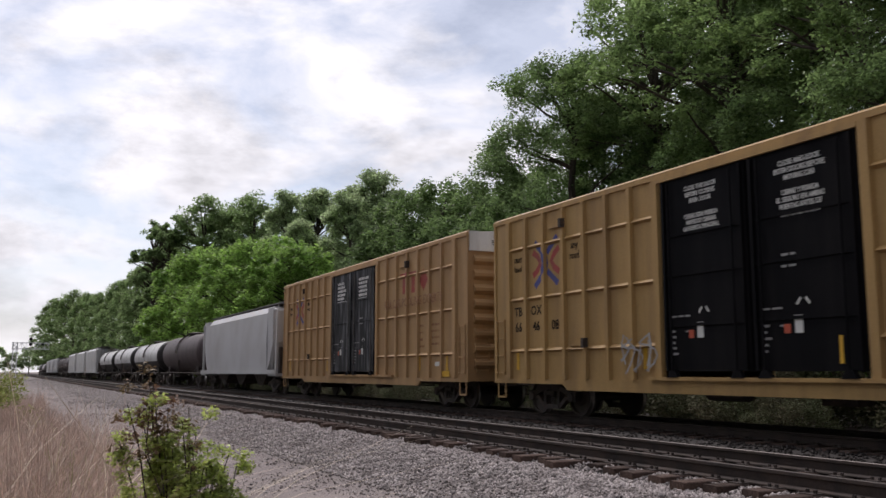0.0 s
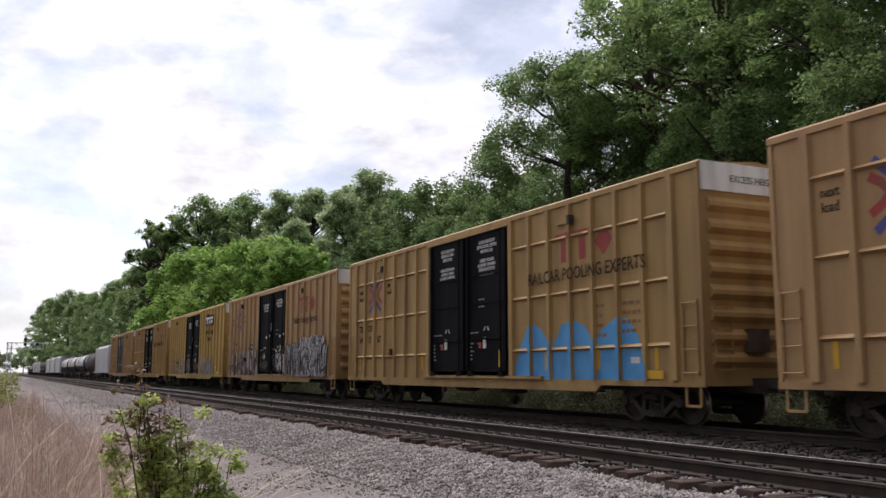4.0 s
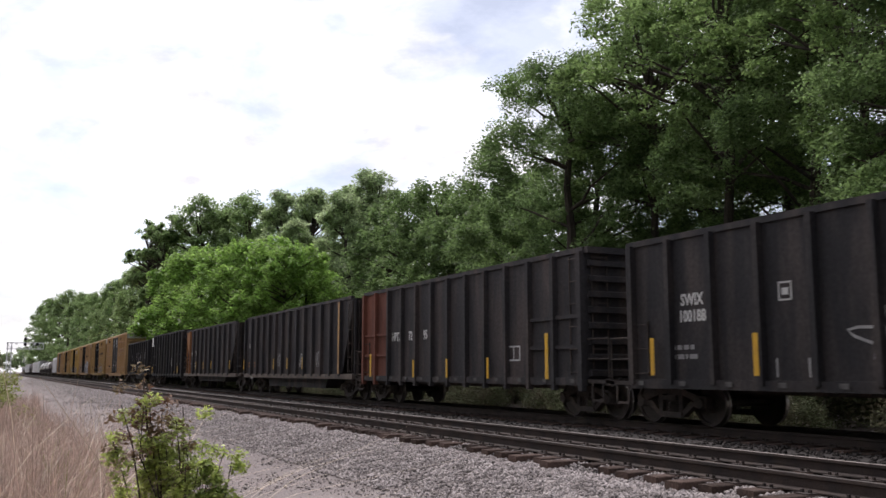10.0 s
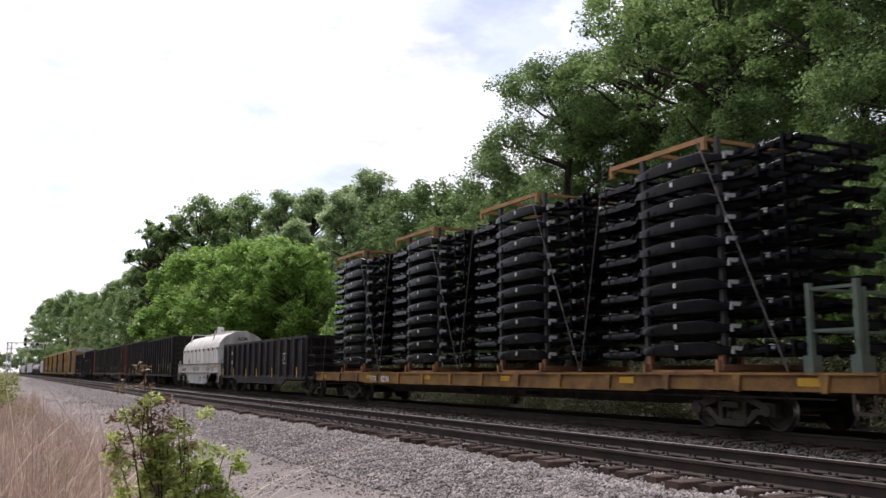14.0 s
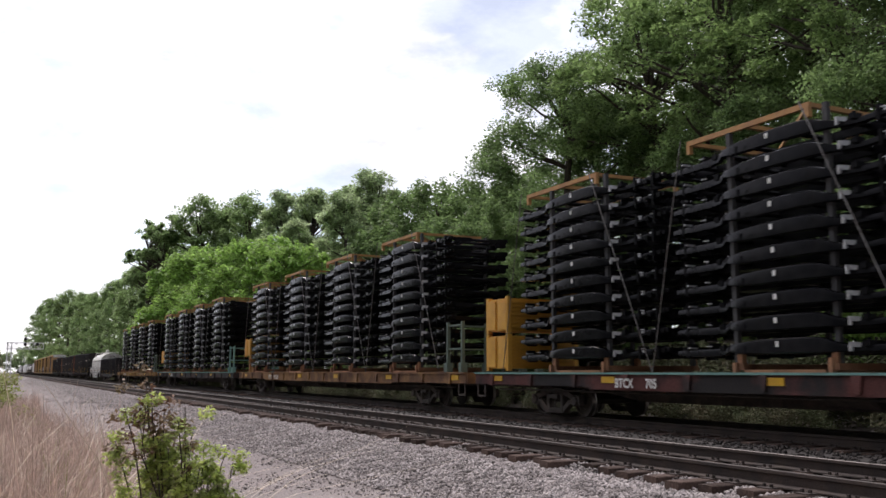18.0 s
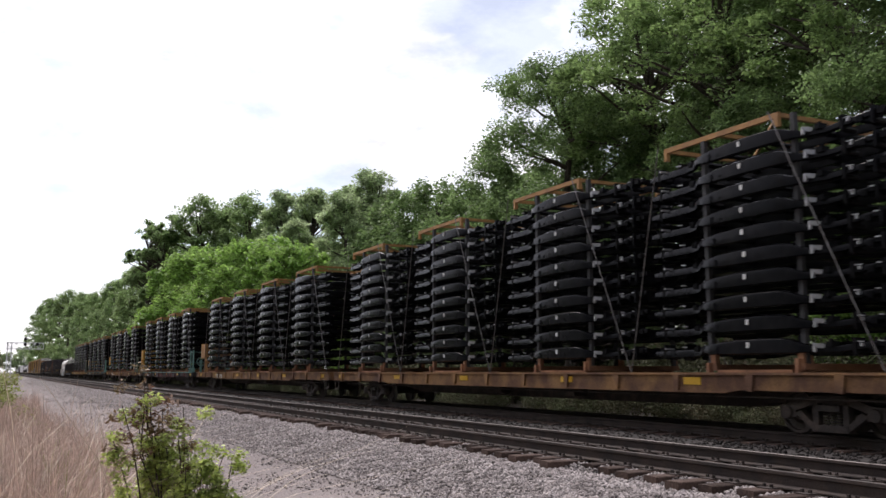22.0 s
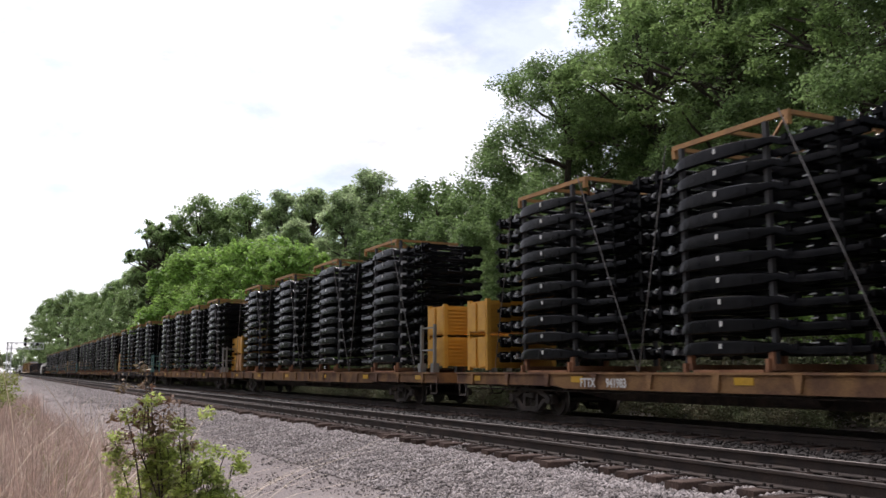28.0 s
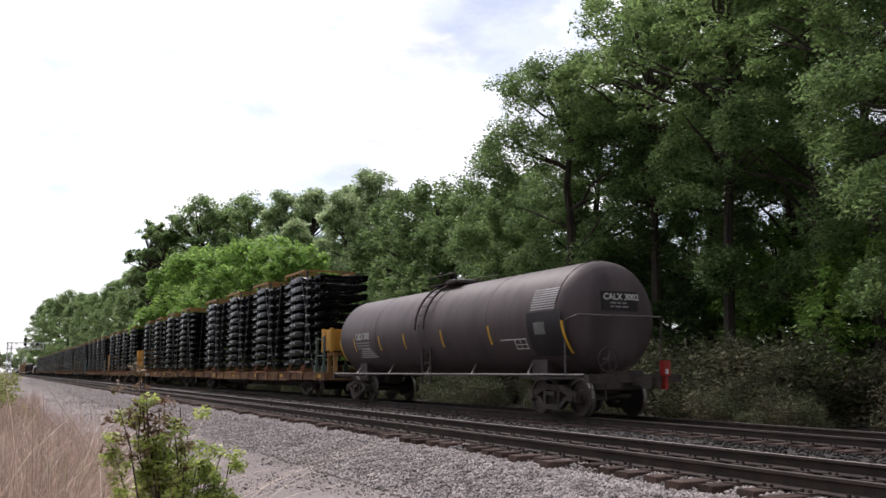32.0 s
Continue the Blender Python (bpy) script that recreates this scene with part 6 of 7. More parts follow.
    bars_text(car, -1.446, 0.2, 1.75, 1.2, 1, 0.1, M_SPRAY_G, 0.05)
    return car


coil_car(-179.5, -193.2)
c, h, x = gondola(-194.4, -210.5, "low black gondola with a fish-belly sill", M_BLACKCAR, 2.56, 14, tub=False, low=0.84, deep=0.50, dip=True, axle=1.05, indent=0.45, plates=False)
lettering("ANGX", 0.30, M_LETTER, c, on_side(x - 0.006, h - 2.2, 2.02), bold=0.008, squeeze=0.8)
lettering("2006", 0.30, M_LETTER, c, on_side(x - 0.006, h - 2.2, 1.52), bold=0.008, squeeze=0.9)
bars_text(c, x - 0.004, h - 1.9, 1.3, 0.5, 4, 0.10, M_SPRAY_G, 0.045)
for k in (0, 1, 5, 7):
    y = h - 3.37 - k * 1.17
    scribble(c, x - 0.01, y, 1.55, 0.75, 0.75, 141 + k, M_CHALK, 0.05, 2)
reflectors(c, x - 0.14, (h - 0.6, h - 3.05, h - 5.9, h - 8.05, h - 11.0, -h + 1.1), 0.82, 1.27, 0.05, 0.03)
g = Geo()
for a, b, q, r_ in ((-h + 3.2, -h + 3.75, 1.45, 1.49), (-h + 3.2, -h + 3.75, 1.91, 1.95), (-h + 3.2, -h + 3.24, 1.45, 1.95), (-h + 3.71, -h + 3.75, 1.45, 1.95), (-h + 3.45, -h + 3.49, 1.6, 1.95)):
    g.box(x - 0.01, x - 0.004, a, b, q, r_)
part("stencil_box", g, M_LETTER, c, "white lined stencil box", smooth=0)


# ---- flat cars with stacked vehicle chassis ----
def chassis_mesh():
    """One bare vehicle frame: two side rails, bowed out in the middle, kicked at the ends, and cross members."""
    g = Geo()
    path = [(2.95, 1.00, -0.055, 0.05), (2.4, 1.07, -0.065, 0.075), (1.75, 1.10, -0.065, 0.08), (1.46, 1.13, -0.045, 0.075), (1.30, 1.20, 0.015, 0.066), (1.16, 1.26, 0.0, 0.075), (1.0, 1.295, -0.005, 0.10), (0.75, 1.325, 0.005, 0.12), (0.3, 1.345, 0.015, 0.135),
            (-0.3, 1.35, 0.022, 0.14), (-0.75, 1.34, 0.018, 0.138), (-0.95, 1.325, 0.004, 0.122), (-1.08, 1.30, -0.018, 0.098), (-1.22, 1.24, -0.035, 0.072), (-1.4, 1.14, -0.05, 0.06), (-1.75, 1.05, -0.05, 0.055), (-2.2, 1.02, -0.01, 0.055), (-2.6, 1.0, 0.03, 0.05), (-2.95, 0.98, 0.03, 0.05)]
    for s in (-1, 1):
        vs = []
        for y, x, z, hh in path:
            # a pressed box rail with a rounded outer face
            for dx, dz in ((0.05, -1.0), (-0.03, -1.0), (-0.05, -0.86), (-0.046, 0.55), (-0.038, 0.80), (-0.012, 0.96), (0.02, 1.0), (0.05, 1.0)):
                vs.append((s * (x - dx), y, z + dz * hh))
        n = 8
        fs = [(j * n + i, j * n + (i + 1) % n, (j + 1) * n + (i + 1) % n, (j + 1) * n + i) for j in range(len(path) - 1) for i in range(n)]
        fs += [tuple(range(n)), tuple(range((len(path) - 1) * n, len(path) * n))]
        if s < 0:
            fs = [tuple(reversed(q)) for q in fs]
        g.add(vs, fs)
        # body mounts and spring hangers
        for y, x, z in ((-1.62, 1.10, 0.03), (1.55, 1.12, 0.01), (-2.4, 1.02, -0.03), (2.35, 1.02, -0.05), (-2.8, 1.0, 0.02)):
            g.box(min(s * (x - 0.12), s * (x + 0.07)), max(s * (x - 0.12), s * (x + 0.07)), y - 0.06, y + 0.06, z - 0.05, z + 0.045)
            g.tube((s * x, y, z - 0.07), (s * x, y, z + 0.08), 0.035, n=8)
        g.bar((s * 0.95, -1.75, -0.1), (s * 1.12, -1.35, -0.13), 0.05)
    for y, w, r in ((-2.9, 0.92, 0.05), (-2.3, 0.93, 0.045), (-1.45, 1.02, 0.06), (-0.5, 1.3, 0.05), (0.6, 1.3, 0.05), (1.35, 1.08, 0.06), (2.2, 0.93, 0.045), (2.85, 0.92, 0.06)):
        g.tube((-w, y, -0.01), (w, y, -0.01), r, n=7)
    for x in (-0.5, 0.5):
        g.box(x - 0.04, x + 0.04, -2.8, 2.8, -0.11, 0.03)
    for s in (-1, 1):
        for y in (-2.65, -2.05, 1.95, 2.6):
            g.tube((s * 0.78, y, -0.12), (s * 1.06, y, -0.12), 0.055, n=8)
            g.box(min(s * 0.85, s * 1.1), max(s * 0.85, s * 1.1), y - 0.035, y + 0.035, -0.15, 0.12)
        g.box(min(s * 0.3, s * 0.9), max(s * 0.3, s * 0.9), -2.98, -2.9, -0.07, 0.05)
        g.box(min(s * 0.15, s * 0.9), max(s * 0.15, s * 0.9), 2.9, 2.98, -0.05, 0.07)
    g.box(-0.45, 0.45, -1.5, -1.2, -0.10, 0.02)
    g.box(-0.35, 0.1, 1.3, 2.1, -0.09, 0.05)
    # bosses, pressed ribs and pipes on the rails' outer faces
    for s in (-1, 1):
        for y, z, w, q in ((-0.62, -0.06, 0.03, 0.05), (0.48, -0.05, 0.10, 0.03), (0.78, -0.03, 0.03, 0.06)):
            g.box(min(s * 1.33, s * 1.385), max(s * 1.33, s * 1.385), y - w, y + w, z - q, z + q)
        for y, z in ((-0.45, 0.03), (0.62, 0.02)):
            g.tube((s * 1.33, y, z), (s * 1.375, y, z), 0.042, n=8)
    # silver clips, and pale bars that stand in for glints on the rails
    bright = len(g.f)
    for s in (-1, 1):
        g.bar((s * 1.30, -1.40, 0.012), (s * 1.14, -1.50, 0.0), 0.035, 0.075)
        g.box(min(s * 1.28, s * 1.32), max(s * 1.28, s * 1.32), -1.46, -1.41, -0.10, 0.0)
        g.bar((s * 1.21, 1.27, 0.085), (s * 1.12, 1.42, 0.03), 0.022)
        for y, x in ((-2.15, 1.07), (-2.55, 1.05), (1.95, 1.13)):
            g.bar((s * x, y - 0.07, 0.055), (s * x, y + 0.07, 0.065), 0.018)
        g.box(min(s * 1.0, s * 1.2), max(s * 1.0, s * 1.2), 2.42, 2.47, 0.02, 0.05)
        g.box(min(s * 0.9, s * 1.12), max(s * 0.9, s * 1.12), -2.22, -2.18, -0.02, 0.03)
    me = g.mesh("chassis", M_FRAME, 28)
    me.materials.append(M_CLIP_GLINT)
    for p in me.polygons[bright:]:
        p.material_index = 1
    return me


FRAME_PITCH, LAYERS = 0.412, 10


def rack_pieces():
    """The top frame of a stack: side beams with feet, cross beams and a brace, each a mesh of its own."""
    side = Geo().bar((0, -1.55, 0), (0, 1.55, 0), 0.07, 0.10).box(-0.045, 0.045, -1.545, -1.455, -0.22, -0.04).box(-0.045, 0.045, 1.455, 1.545, -0.22, -0.04)
    beam = Geo().bar((-1.14, 0, 0.0), (1.14, 0, 0.0), 0.09, 0.08)
    brace = Geo().bar((-1.12, -1.44, 0), (1.12, 1.44, 0), 0.05)
    return [side.mesh("rack_side", M_RACK, 0), beam.mesh("rack_beam", M_RACK, 0), brace.mesh("rack_brace", M_RACK, 0)]


M_DUNNAGE = mat("dunnage_wood", (0.36, 0.185, 0.105), (0.19, 0.10, 0.062), 0.8, var=0.2, scale=2, bump=0.15, spec=0.2)


def dunnage_mesh():
    g = Geo()
    for y in (-1.1, 1.0):
        g.box(-1.3, 1.3, y - 0.10, y + 0.10, 0.06, 0.17)
    g.box(-1.34, -1.10, -0.95, 0.85, 0.0, 0.07).box(1.10, 1.34, -0.95, 0.85, 0.0, 0.07).box(-0.2, 0.2, -1.25, 1.2, 0, 0.06)
    for sx in (-1.24, 1.24):
        for y in (-1.1, 1.0):
            g.box(sx - 0.05, sx + 0.05, y - 0.06, y + 0.06, 0.16, 0.38)
    g.box(-1.38, -1.28, -1.12, -1.05, 0, 0.26).box(-1.38, -1.28, 1.02, 1.1, 0, 0.20)
    return g.mesh("dunnage", M_DUNNAGE, 0)


def crate_pieces(material):
    """A steel rack box: body, end ribs, side panels and corner posts."""
    body = Geo().box(-1.1, 1.1, -0.55, 0.55, 0.06, 0.95).mesh("rack_box", material, 0)
    rib = Geo().box(-1.01, 1.01, -0.60, -0.55, 0, 0.055).mesh("rib", material, 0)
    panel = Geo().box(-1.15, -1.1, -0.22, 0.22, 0.10, 0.90).mesh("side_panel", material, 0)
    post = Geo().box(-0.06, 0.06, -0.06, 0.06, 0, 1.0).mesh("corner_post", material, 0)
    return body, rib, panel, post


def rack_box(car, y, z, m, turn):
    body, rib, panel, post = shared(("crate", m.name), lambda: crate_pieces(m))
    box = part("rack_box", body, None, car, "ribbed steel storage box for load racks", at=pose(0, y, 1.04 + z, 0, 0, turn) @ Matrix.Diagonal((0.62, 0.6, 0.85, 1) if m is M_GREYBOX else (1, 1, 1, 1)))
    for k in range(7):
        part("rib", rib, None, box, at=(0, 0, 0.16 + k * 0.11))
    for e in (-0.30, 0.30):
        part("side_panel", panel, None, box, at=(0, e, 0))
    for sx in (-1.08, 1.08):
        for sy in (-0.54, 0.54):
            part("corner_post", post, None, box, at=(sx, sy, 0))


def end_railing(car, y, material, wheel=False):
    for dy in (0.0, -0.95):
        for s in (-1.3, 0.0, 1.3):
            if s and dy or s == -1.3 or dy == 0.0:
                part("stanchion", Geo().bar((s, y + dy, 1.04), (s, y + dy, 2.55), 0.09).box(s - 0.10, s + 0.10, y + dy - 0.10, y + dy + 0.10, 1.04, 1.34), material, car, smooth=0)
    g = Geo()
    for z in (1.75, 2.45):
        g.bar((-1.3, y, z), (-1.3, y - 0.95, z), 0.05).bar((-1.3, y, z), (1.3, y, z), 0.05).bar((1.3, y, z), (1.3, y - 0.95, z), 0.05)
    part("railing", g, material, car, smooth=0)
    if wheel:
        brake_wheel(car, -0.75, y - 1.0, 1.78, material, 0.30)
        part("brake_post", Geo().box(-0.82, -0.68, y - 0.9, y - 0.8, 1.04, 1.9), material, car, smooth=0)


def flat_car(k, far, near, label, paint, trim, number="", rail_mat=None, wheel=False, boxes=(), shift=0.0, stacks=4):
    car, yc, h = car_base("flat_car", label, far, near)
    W = 1.38
    part("deck", Geo().box(-W, W, -h, h, 0.97, 1.035), M_WOOD, car, "worn plank deck", smooth=0)
    for s in (-1, 1):
        prof = [(-h, 1.04), (h, 1.04), (h, 0.74), (h - 5.2, 0.74), (h - 5.6, 0.68), (-h + 5.6, 0.68), (-h + 5.2, 0.74), (-h, 0.74)]
        part("side_sill", Geo().prism(prof, "x", s * W - 0.03, s * W + 0.03), paint, car, smooth=0)
        part("deck_edge", Geo().box(s * (W + 0.03) - 0.05, s * (W + 0.03) + 0.05, -h, h, 1.015, 1.06), trim, car, smooth=0)
        part("end_sill", Geo().box(-W, W, s * h - 0.06, s * h + 0.06, 0.74, 1.05), paint, car, smooth=0)
    part("centre_sill", Geo().prism([(-h, 0.95), (h, 0.95), (h, 0.66), (h - 4.4, 0.62), (h - 6, 0.40), (-h + 6, 0.40), (-h + 4.4, 0.62), (-h, 0.66)], "x", -0.36, 0.36), M_IRON, car, smooth=0)
    part("brake_gear", Geo().tube((-0.8, 1.0, 0.66), (-0.8, 2.1, 0.66), 0.2, n=12).box(-1.0, -0.6, -2.6, -1.8, 0.5, 0.85).tube((-1.2, -h + 1, 0.62), (-1.2, h - 1, 0.62), 0.022, n=6), M_IRON, car)
    for y in (h - 3.5, -h + 3.5):
        truck(car, yc, y, 0.38)
    coupler(car, h, 1)
    coupler(car, -h, -1)
    # yellow plates and stake pockets on the sill
    r = random.Random(k * 13 + 5)
    for q in range(6):
        y = h - 1.2 - q * (2 * h - 2.2) / 5 + r.uniform(-0.4, 0.4)
        part("reflector", Geo().box(-W - 0.046, -W - 0.031, y - 0.24, y + 0.24, 0.83, 0.97), M_REFL, car, "yellow reflective strip", smooth=0)
    for q in range(14):
        y = h - 1.0 - q * (2 * h - 2.0) / 13
        part("stake_pocket", Geo().prism([(y - 0.10, 1.01), (y + 0.10, 1.01), (y + 0.05, 0.72), (y - 0.05, 0.72)], "x", -W - 0.085, -W - 0.03), paint, car, smooth=0)
    if number:
        lettering(number.replace(" ", "      "), 0.27, M_LETTER, car, on_side(-W - 0.092, h - 7.2, 0.74), bold=0.008, squeeze=0.9)
    for s in (-1, 1):
        stirrup(car, -W, s * (h - 0.3), 0.80)
    # the load
    for q in range(stacks):
        y = 9.55 + shift - q * 6.2
        n = LAYERS
        base = part("dunnage_base", shared("dunnage", dunnage_mesh), None, car, "stack of glossy black vehicle frames on orange dunnage", at=pose(0, y, 1.04, 0, 0, 0))
        flip = 180 if k in (4, 9) else 0
        lay = -0.15 if flip else 0.75
        for sx in (-1.19, 1.19):
            for py in (-1.13, 1.13):
                part("stack_post", shared("stack_post", lambda: Geo().box(-0.045, 0.045, -0.05, 0.05, 0.17, 0.46 + LAYERS * FRAME_PITCH - 0.03).mesh("stack_post", M_POST, 0)), None, base, "grey steel post through the stacked frames", at=(sx, py, 0))
        for j in range(n):
            fr = part("chassis", shared("chassis", chassis_mesh), None, base, at=pose(r.uniform(-0.012, 0.012), r.uniform(-0.025, 0.025), 0.46 + j * FRAME_PITCH, 0, 0, flip + r.uniform(-0.25, 0.25)))
        tag = shared("tag", lambda: Geo().box(-1.410, -1.400, -0.034, 0.034, -0.02, 0.075).mesh("paper_label", M_TAG, 0))
        for j in range(n):
            part("paper_label", tag, None, base, at=(0, r.uniform(-0.02, 0.02), 0.48 + j * FRAME_PITCH))
        zt = 0.46 + n * FRAME_PITCH
        side, beam, brace = shared("rack", rack_pieces)
        for e in (-1.18, 1.18):
            part("rack_side", side, None, base, "orange steel beam of the rack on top", at=(e, lay, zt + 0.02))
        for e in (lay - 1.51, lay, lay + 1.51):
            part("rack_beam", beam, None, base, "orange steel beam of the rack on top", at=(0, e, zt + 0.02))
        part("rack_brace", brace, None, base, "orange steel brace of the rack on top", at=(0, lay, zt + 0.012))
        for s in (-1, 1):
            for e in (-1, 1):
                part("tie_down_chain", Geo().tube((e * 1.41, lay + 1.5 if s > 0 else lay - 1.5, zt + 0.06), (e * 1.36, lay + 2.65 if s > 0 else lay - 3.53, 0.03), 0.013, n=6), M_CHAIN, base)
    if rail_mat:
        end_railing(car, -h + 1.35, rail_mat, wheel)
    for y, z, m, turn in boxes:
        rack_box(car, y, z, m, turn)
        if 0.4 < z < 0.95:
            wx, wy = (0.6, 0.26) if m is M_GREYBOX else (0.95, 0.42)
            st = part("box_stand", Geo().box(-wx, wx, y - wy, y + wy, 1.04 + z - 0.12, 1.04 + z), M_TANBOX, car, "tan steel stand under a storage box", smooth=0)
            for sx in (-wx + 0.1, wx - 0.1):
                for sy in (-wy + 0.06, wy - 0.06):
                    part("stand_leg", Geo().box(sx - 0.08, sx + 0.08, y + sy - 0.06, y + sy + 0.06, 1.04, 1.04 + z - 0.12), M_TANBOX, st, smooth=0)
    return car


# far end, near end, paint, trim, number, railing, hand brake, boxes on the deck
FLATS = (
    ("yellow-orange flat car loaded with stacked black vehicle frames", M_DECK_Y, M_DECK_Y, "FTTX 922156", M_GREEN, False, ()),
    ("black flat car with turquoise edges, loaded with stacked vehicle frames", M_DECK_K, M_TEAL, "BTCX", M_TEAL, False, ((13.0, 0.75, M_CRATE, 0),)),
    ("orange flat car loaded with stacked black vehicle frames", M_DECK_O, M_DECK_O, "FTTX 991535", M_GREEN, False, ((13.0, 0.85, M_CRATE, 0),)),
    ("dark red flat car with turquoise railings, loaded with vehicle frames", M_DECK_R, M_TEAL, "BTCX 705", M_TEAL, True, ((12.9, 0.06, M_CRATE, 0), (12.9, 1.08, M_CRATE, 0))),
    ("orange flat car loaded with stacked black vehicle frames", M_DECK_O, M_DECK_O, "FTTX 971325", None, False, ((13.05, 0.90, M_TANBOX, 0),)),
    ("orange flat car loaded with stacked black vehicle frames", M_DECK_O, M_DECK_O, "", M_GREEN, False, ()),
    ("black flat car loaded with stacked vehicle frames", M_DECK_K, M_DECK_K, "BTCX 728", M_TEAL, True, ((12.9, 0.06, M_CRATE, 0), (12.9, 1.04, M_RACK, 0), (-12.7, 0.9, M_GREYBOX, 0))),
    ("rusty orange flat car loaded with stacked vehicle frames", M_DECK_O, M_DECK_O, "", M_GREYBOX, False, ((-12.75, 0.08, M_CRATE, 90), (-12.75, 1.10, M_CRATE, 90))),
    ("rusty orange flat car loaded with stacked vehicle frames", M_DECK_O, M_DECK_O, "", M_GREYBOX, False, ((13.0, 0.06, M_RACK, 0), (13.0, 1.06, M_CRATE, 0), (-13.0, 0.15, M_CRATE, 0), (-13.0, 1.12, M_CRATE, 0))),
    ("orange flat car loaded with stacked black vehicle frames", M_DECK_O, M_DECK_O, "FTTX 941983", None, False, ((12.9, 0.08, M_CRATE, 0), (12.9, 1.10, M_CRATE, 0))),
    ("orange flat car loaded with stacked black vehicle frames", M_DECK_O, M_DECK_O, "", M_GREEN, False, ((-13.0, 0.85, M_CRATE, 0),)),
)
# how far each car, and the load on it, stands from even spacing
SET = ((0, 0), (0, 0.5), (-0.3, -0.25), (0.2, -0.55), (-0.2, -0.7), (0.25, 0.6), (0.7, 0.7), (0.8, 0.85), (0.5, 0.4), (0.25, -0.3), (0, -0.2))
for k, row in enumerate(FLATS):
    d, load = SET[k]
    yc = -225.2 - 28.4 * k + d
    flat_car(k, yc + 13.65, yc - 13.65, *row[:4], rail_mat=row[4], wheel=row[5], boxes=row[6], shift=load - d)


# ---- tank cars and covered hoppers ----
def tank_car(far, near, label, paint, r, zc, lit_top=None, detailed=False, platform=True):
    car, yc, h = car_base("tank_car", label, far, near)
    hb = h - 0.55
    head = [(hb - 0.62, 1.0), (hb - 0.40, 0.97), (hb - 0.20, 0.86), (hb - 0.07, 0.66), (hb - 0.01, 0.35), (hb, 0.06)]
    prof = [(-y, k * r) for y, k in reversed(head)] + [(y, k * r) for y, k in head]
    shell = part("shell", Geo().lathe(prof, "y", 40, (0, 0, zc)), paint, car, "cylindrical tank with domed ends", smooth=50)
    # white for the sky reflected on top, dark shell for the shading beneath
    if lit_top:
        g = Geo()
        for y0, y1 in ((-hb + 0.6, hb - 0.6),):
            n = 24
            for i in range(n):
                a, b = radians(-18 + 9 * i), radians(-18 + 9 * (i + 1))
                k = r + 0.006
                g.add([(k * math.cos(a), y0, zc + k * math.sin(a)), (k * math.cos(b), y0, zc + k * math.sin(b)), (k * math.cos(b), y1, zc + k * math.sin(b)), (k * math.cos(a), y1, zc + k * math.sin(a))], [(0, 1, 2, 3)])
        part("painted_top", g, lit_top, car, "white over the tank's upper half, for its sky-lit top")
    for y in (-hb + 0.62, -hb / 2, 0.35, hb / 2, hb - 0.62):
        part("weld_band", Geo().lathe([(y - 0.03, r + 0.001), (y - 0.025, r + 0.008), (y + 0.025, r + 0.008), (y + 0.03, r + 0.001)], "y", 40, (0, 0, zc)), paint, shell)
    part("dome", Geo().lathe([(zc + r - 0.1, 0.55), (zc + r + 0.16, 0.55), (zc + r + 0.2, 0.4)], "z", 18), paint, car)
    for s in (-1, 1):
        part("stub_sill", Geo().box(-0.3, 0.3, min(s * h, s * (h - 3.2)), max(s * h, s * (h - 3.2)), 0.66, zc - r + 0.15), M_IRON, car, smooth=0)
        part("end_sill", Geo().box(-1.35, 1.35, s * h - 0.12, s * h + 0.06, 0.82, 1.02), M_IRON, car, smooth=0)
        part("saddle", Geo().prism([(-1.0, 0.86), (-1.05, zc - 0.35), (-0.75, zc - 0.8), (0.75, zc - 0.8), (1.05, zc - 0.35), (1.0, 0.86)], "y", s * (h - 2.5) - 0.35, s * (h - 2.5) + 0.35), paint, car, smooth=0)
        part("side_step", Geo().box(-1.32, -1.2, min(s * h, s * (h - 3.0)), max(s * h, s * (h - 3.0)), 0.90, 1.0), M_IRON, car, smooth=0)
    for y in (h - 1.9, -h + 1.9):
        truck(car, yc, y, 0.457)
    coupler(car, h, 1)
    coupler(car, -h, -1)
    # running board pipe
    g = Geo().tube((-1.32, -h + 0.1, 1.0), (-1.32, h - 0.1, 1.0), 0.032, n=8)
    for k in range(5):
        y = -h + 2.6 + k * (2 * h - 5.2) / 4
        g.bar((-1.32, y, 1.0), (-1.0, y + 0.25, 1.32), 0.045)
    part("side_rail", g, M_CHAIN if detailed else M_IRON, car)
    if platform:
        # ladder and walkway at the dome
        g = Geo()
        for dy in (-0.32, 0.32):
            g.bar((-1.30, dy, 0.70), (-1.30, dy, zc), 0.06)
            for k in range(7):
                a, b = radians(180 - 13 * k), radians(180 - 13 * (k + 1))
                q = r + 0.14
                g.bar((q * math.cos(a), dy, zc + q * math.sin(a)), (q * math.cos(b), dy, zc + q * math.sin(b)), 0.06)
        for k in range(10):
            z = 0.75 + k * 0.30
            xx = -1.30 if z < zc else -math.sqrt(max(0.05, (r + 0.12) ** 2 - (z - zc) ** 2))
            g.tube((xx, -0.32, z), (xx, 0.32, z), 0.016, n=6)
        part("ladder", g, M_IRON, car)
        g = Geo().box(-0.75, 0.75, -1.0, 1.0, zc + r + 0.02, zc + r + 0.05)
        for sx in (-0.75, 0.75):
            for dy in (-1.0, 0, 1.0):
                g.tube((sx, dy, zc + r), (sx, dy, zc + r + 0.32), 0.02, n=6)
            g.tube((sx, -1.0, zc + r + 0.32), (sx, 1.0, zc + r + 0.32), 0.02, n=6)
        part("walkway", g, M_IRON, car)
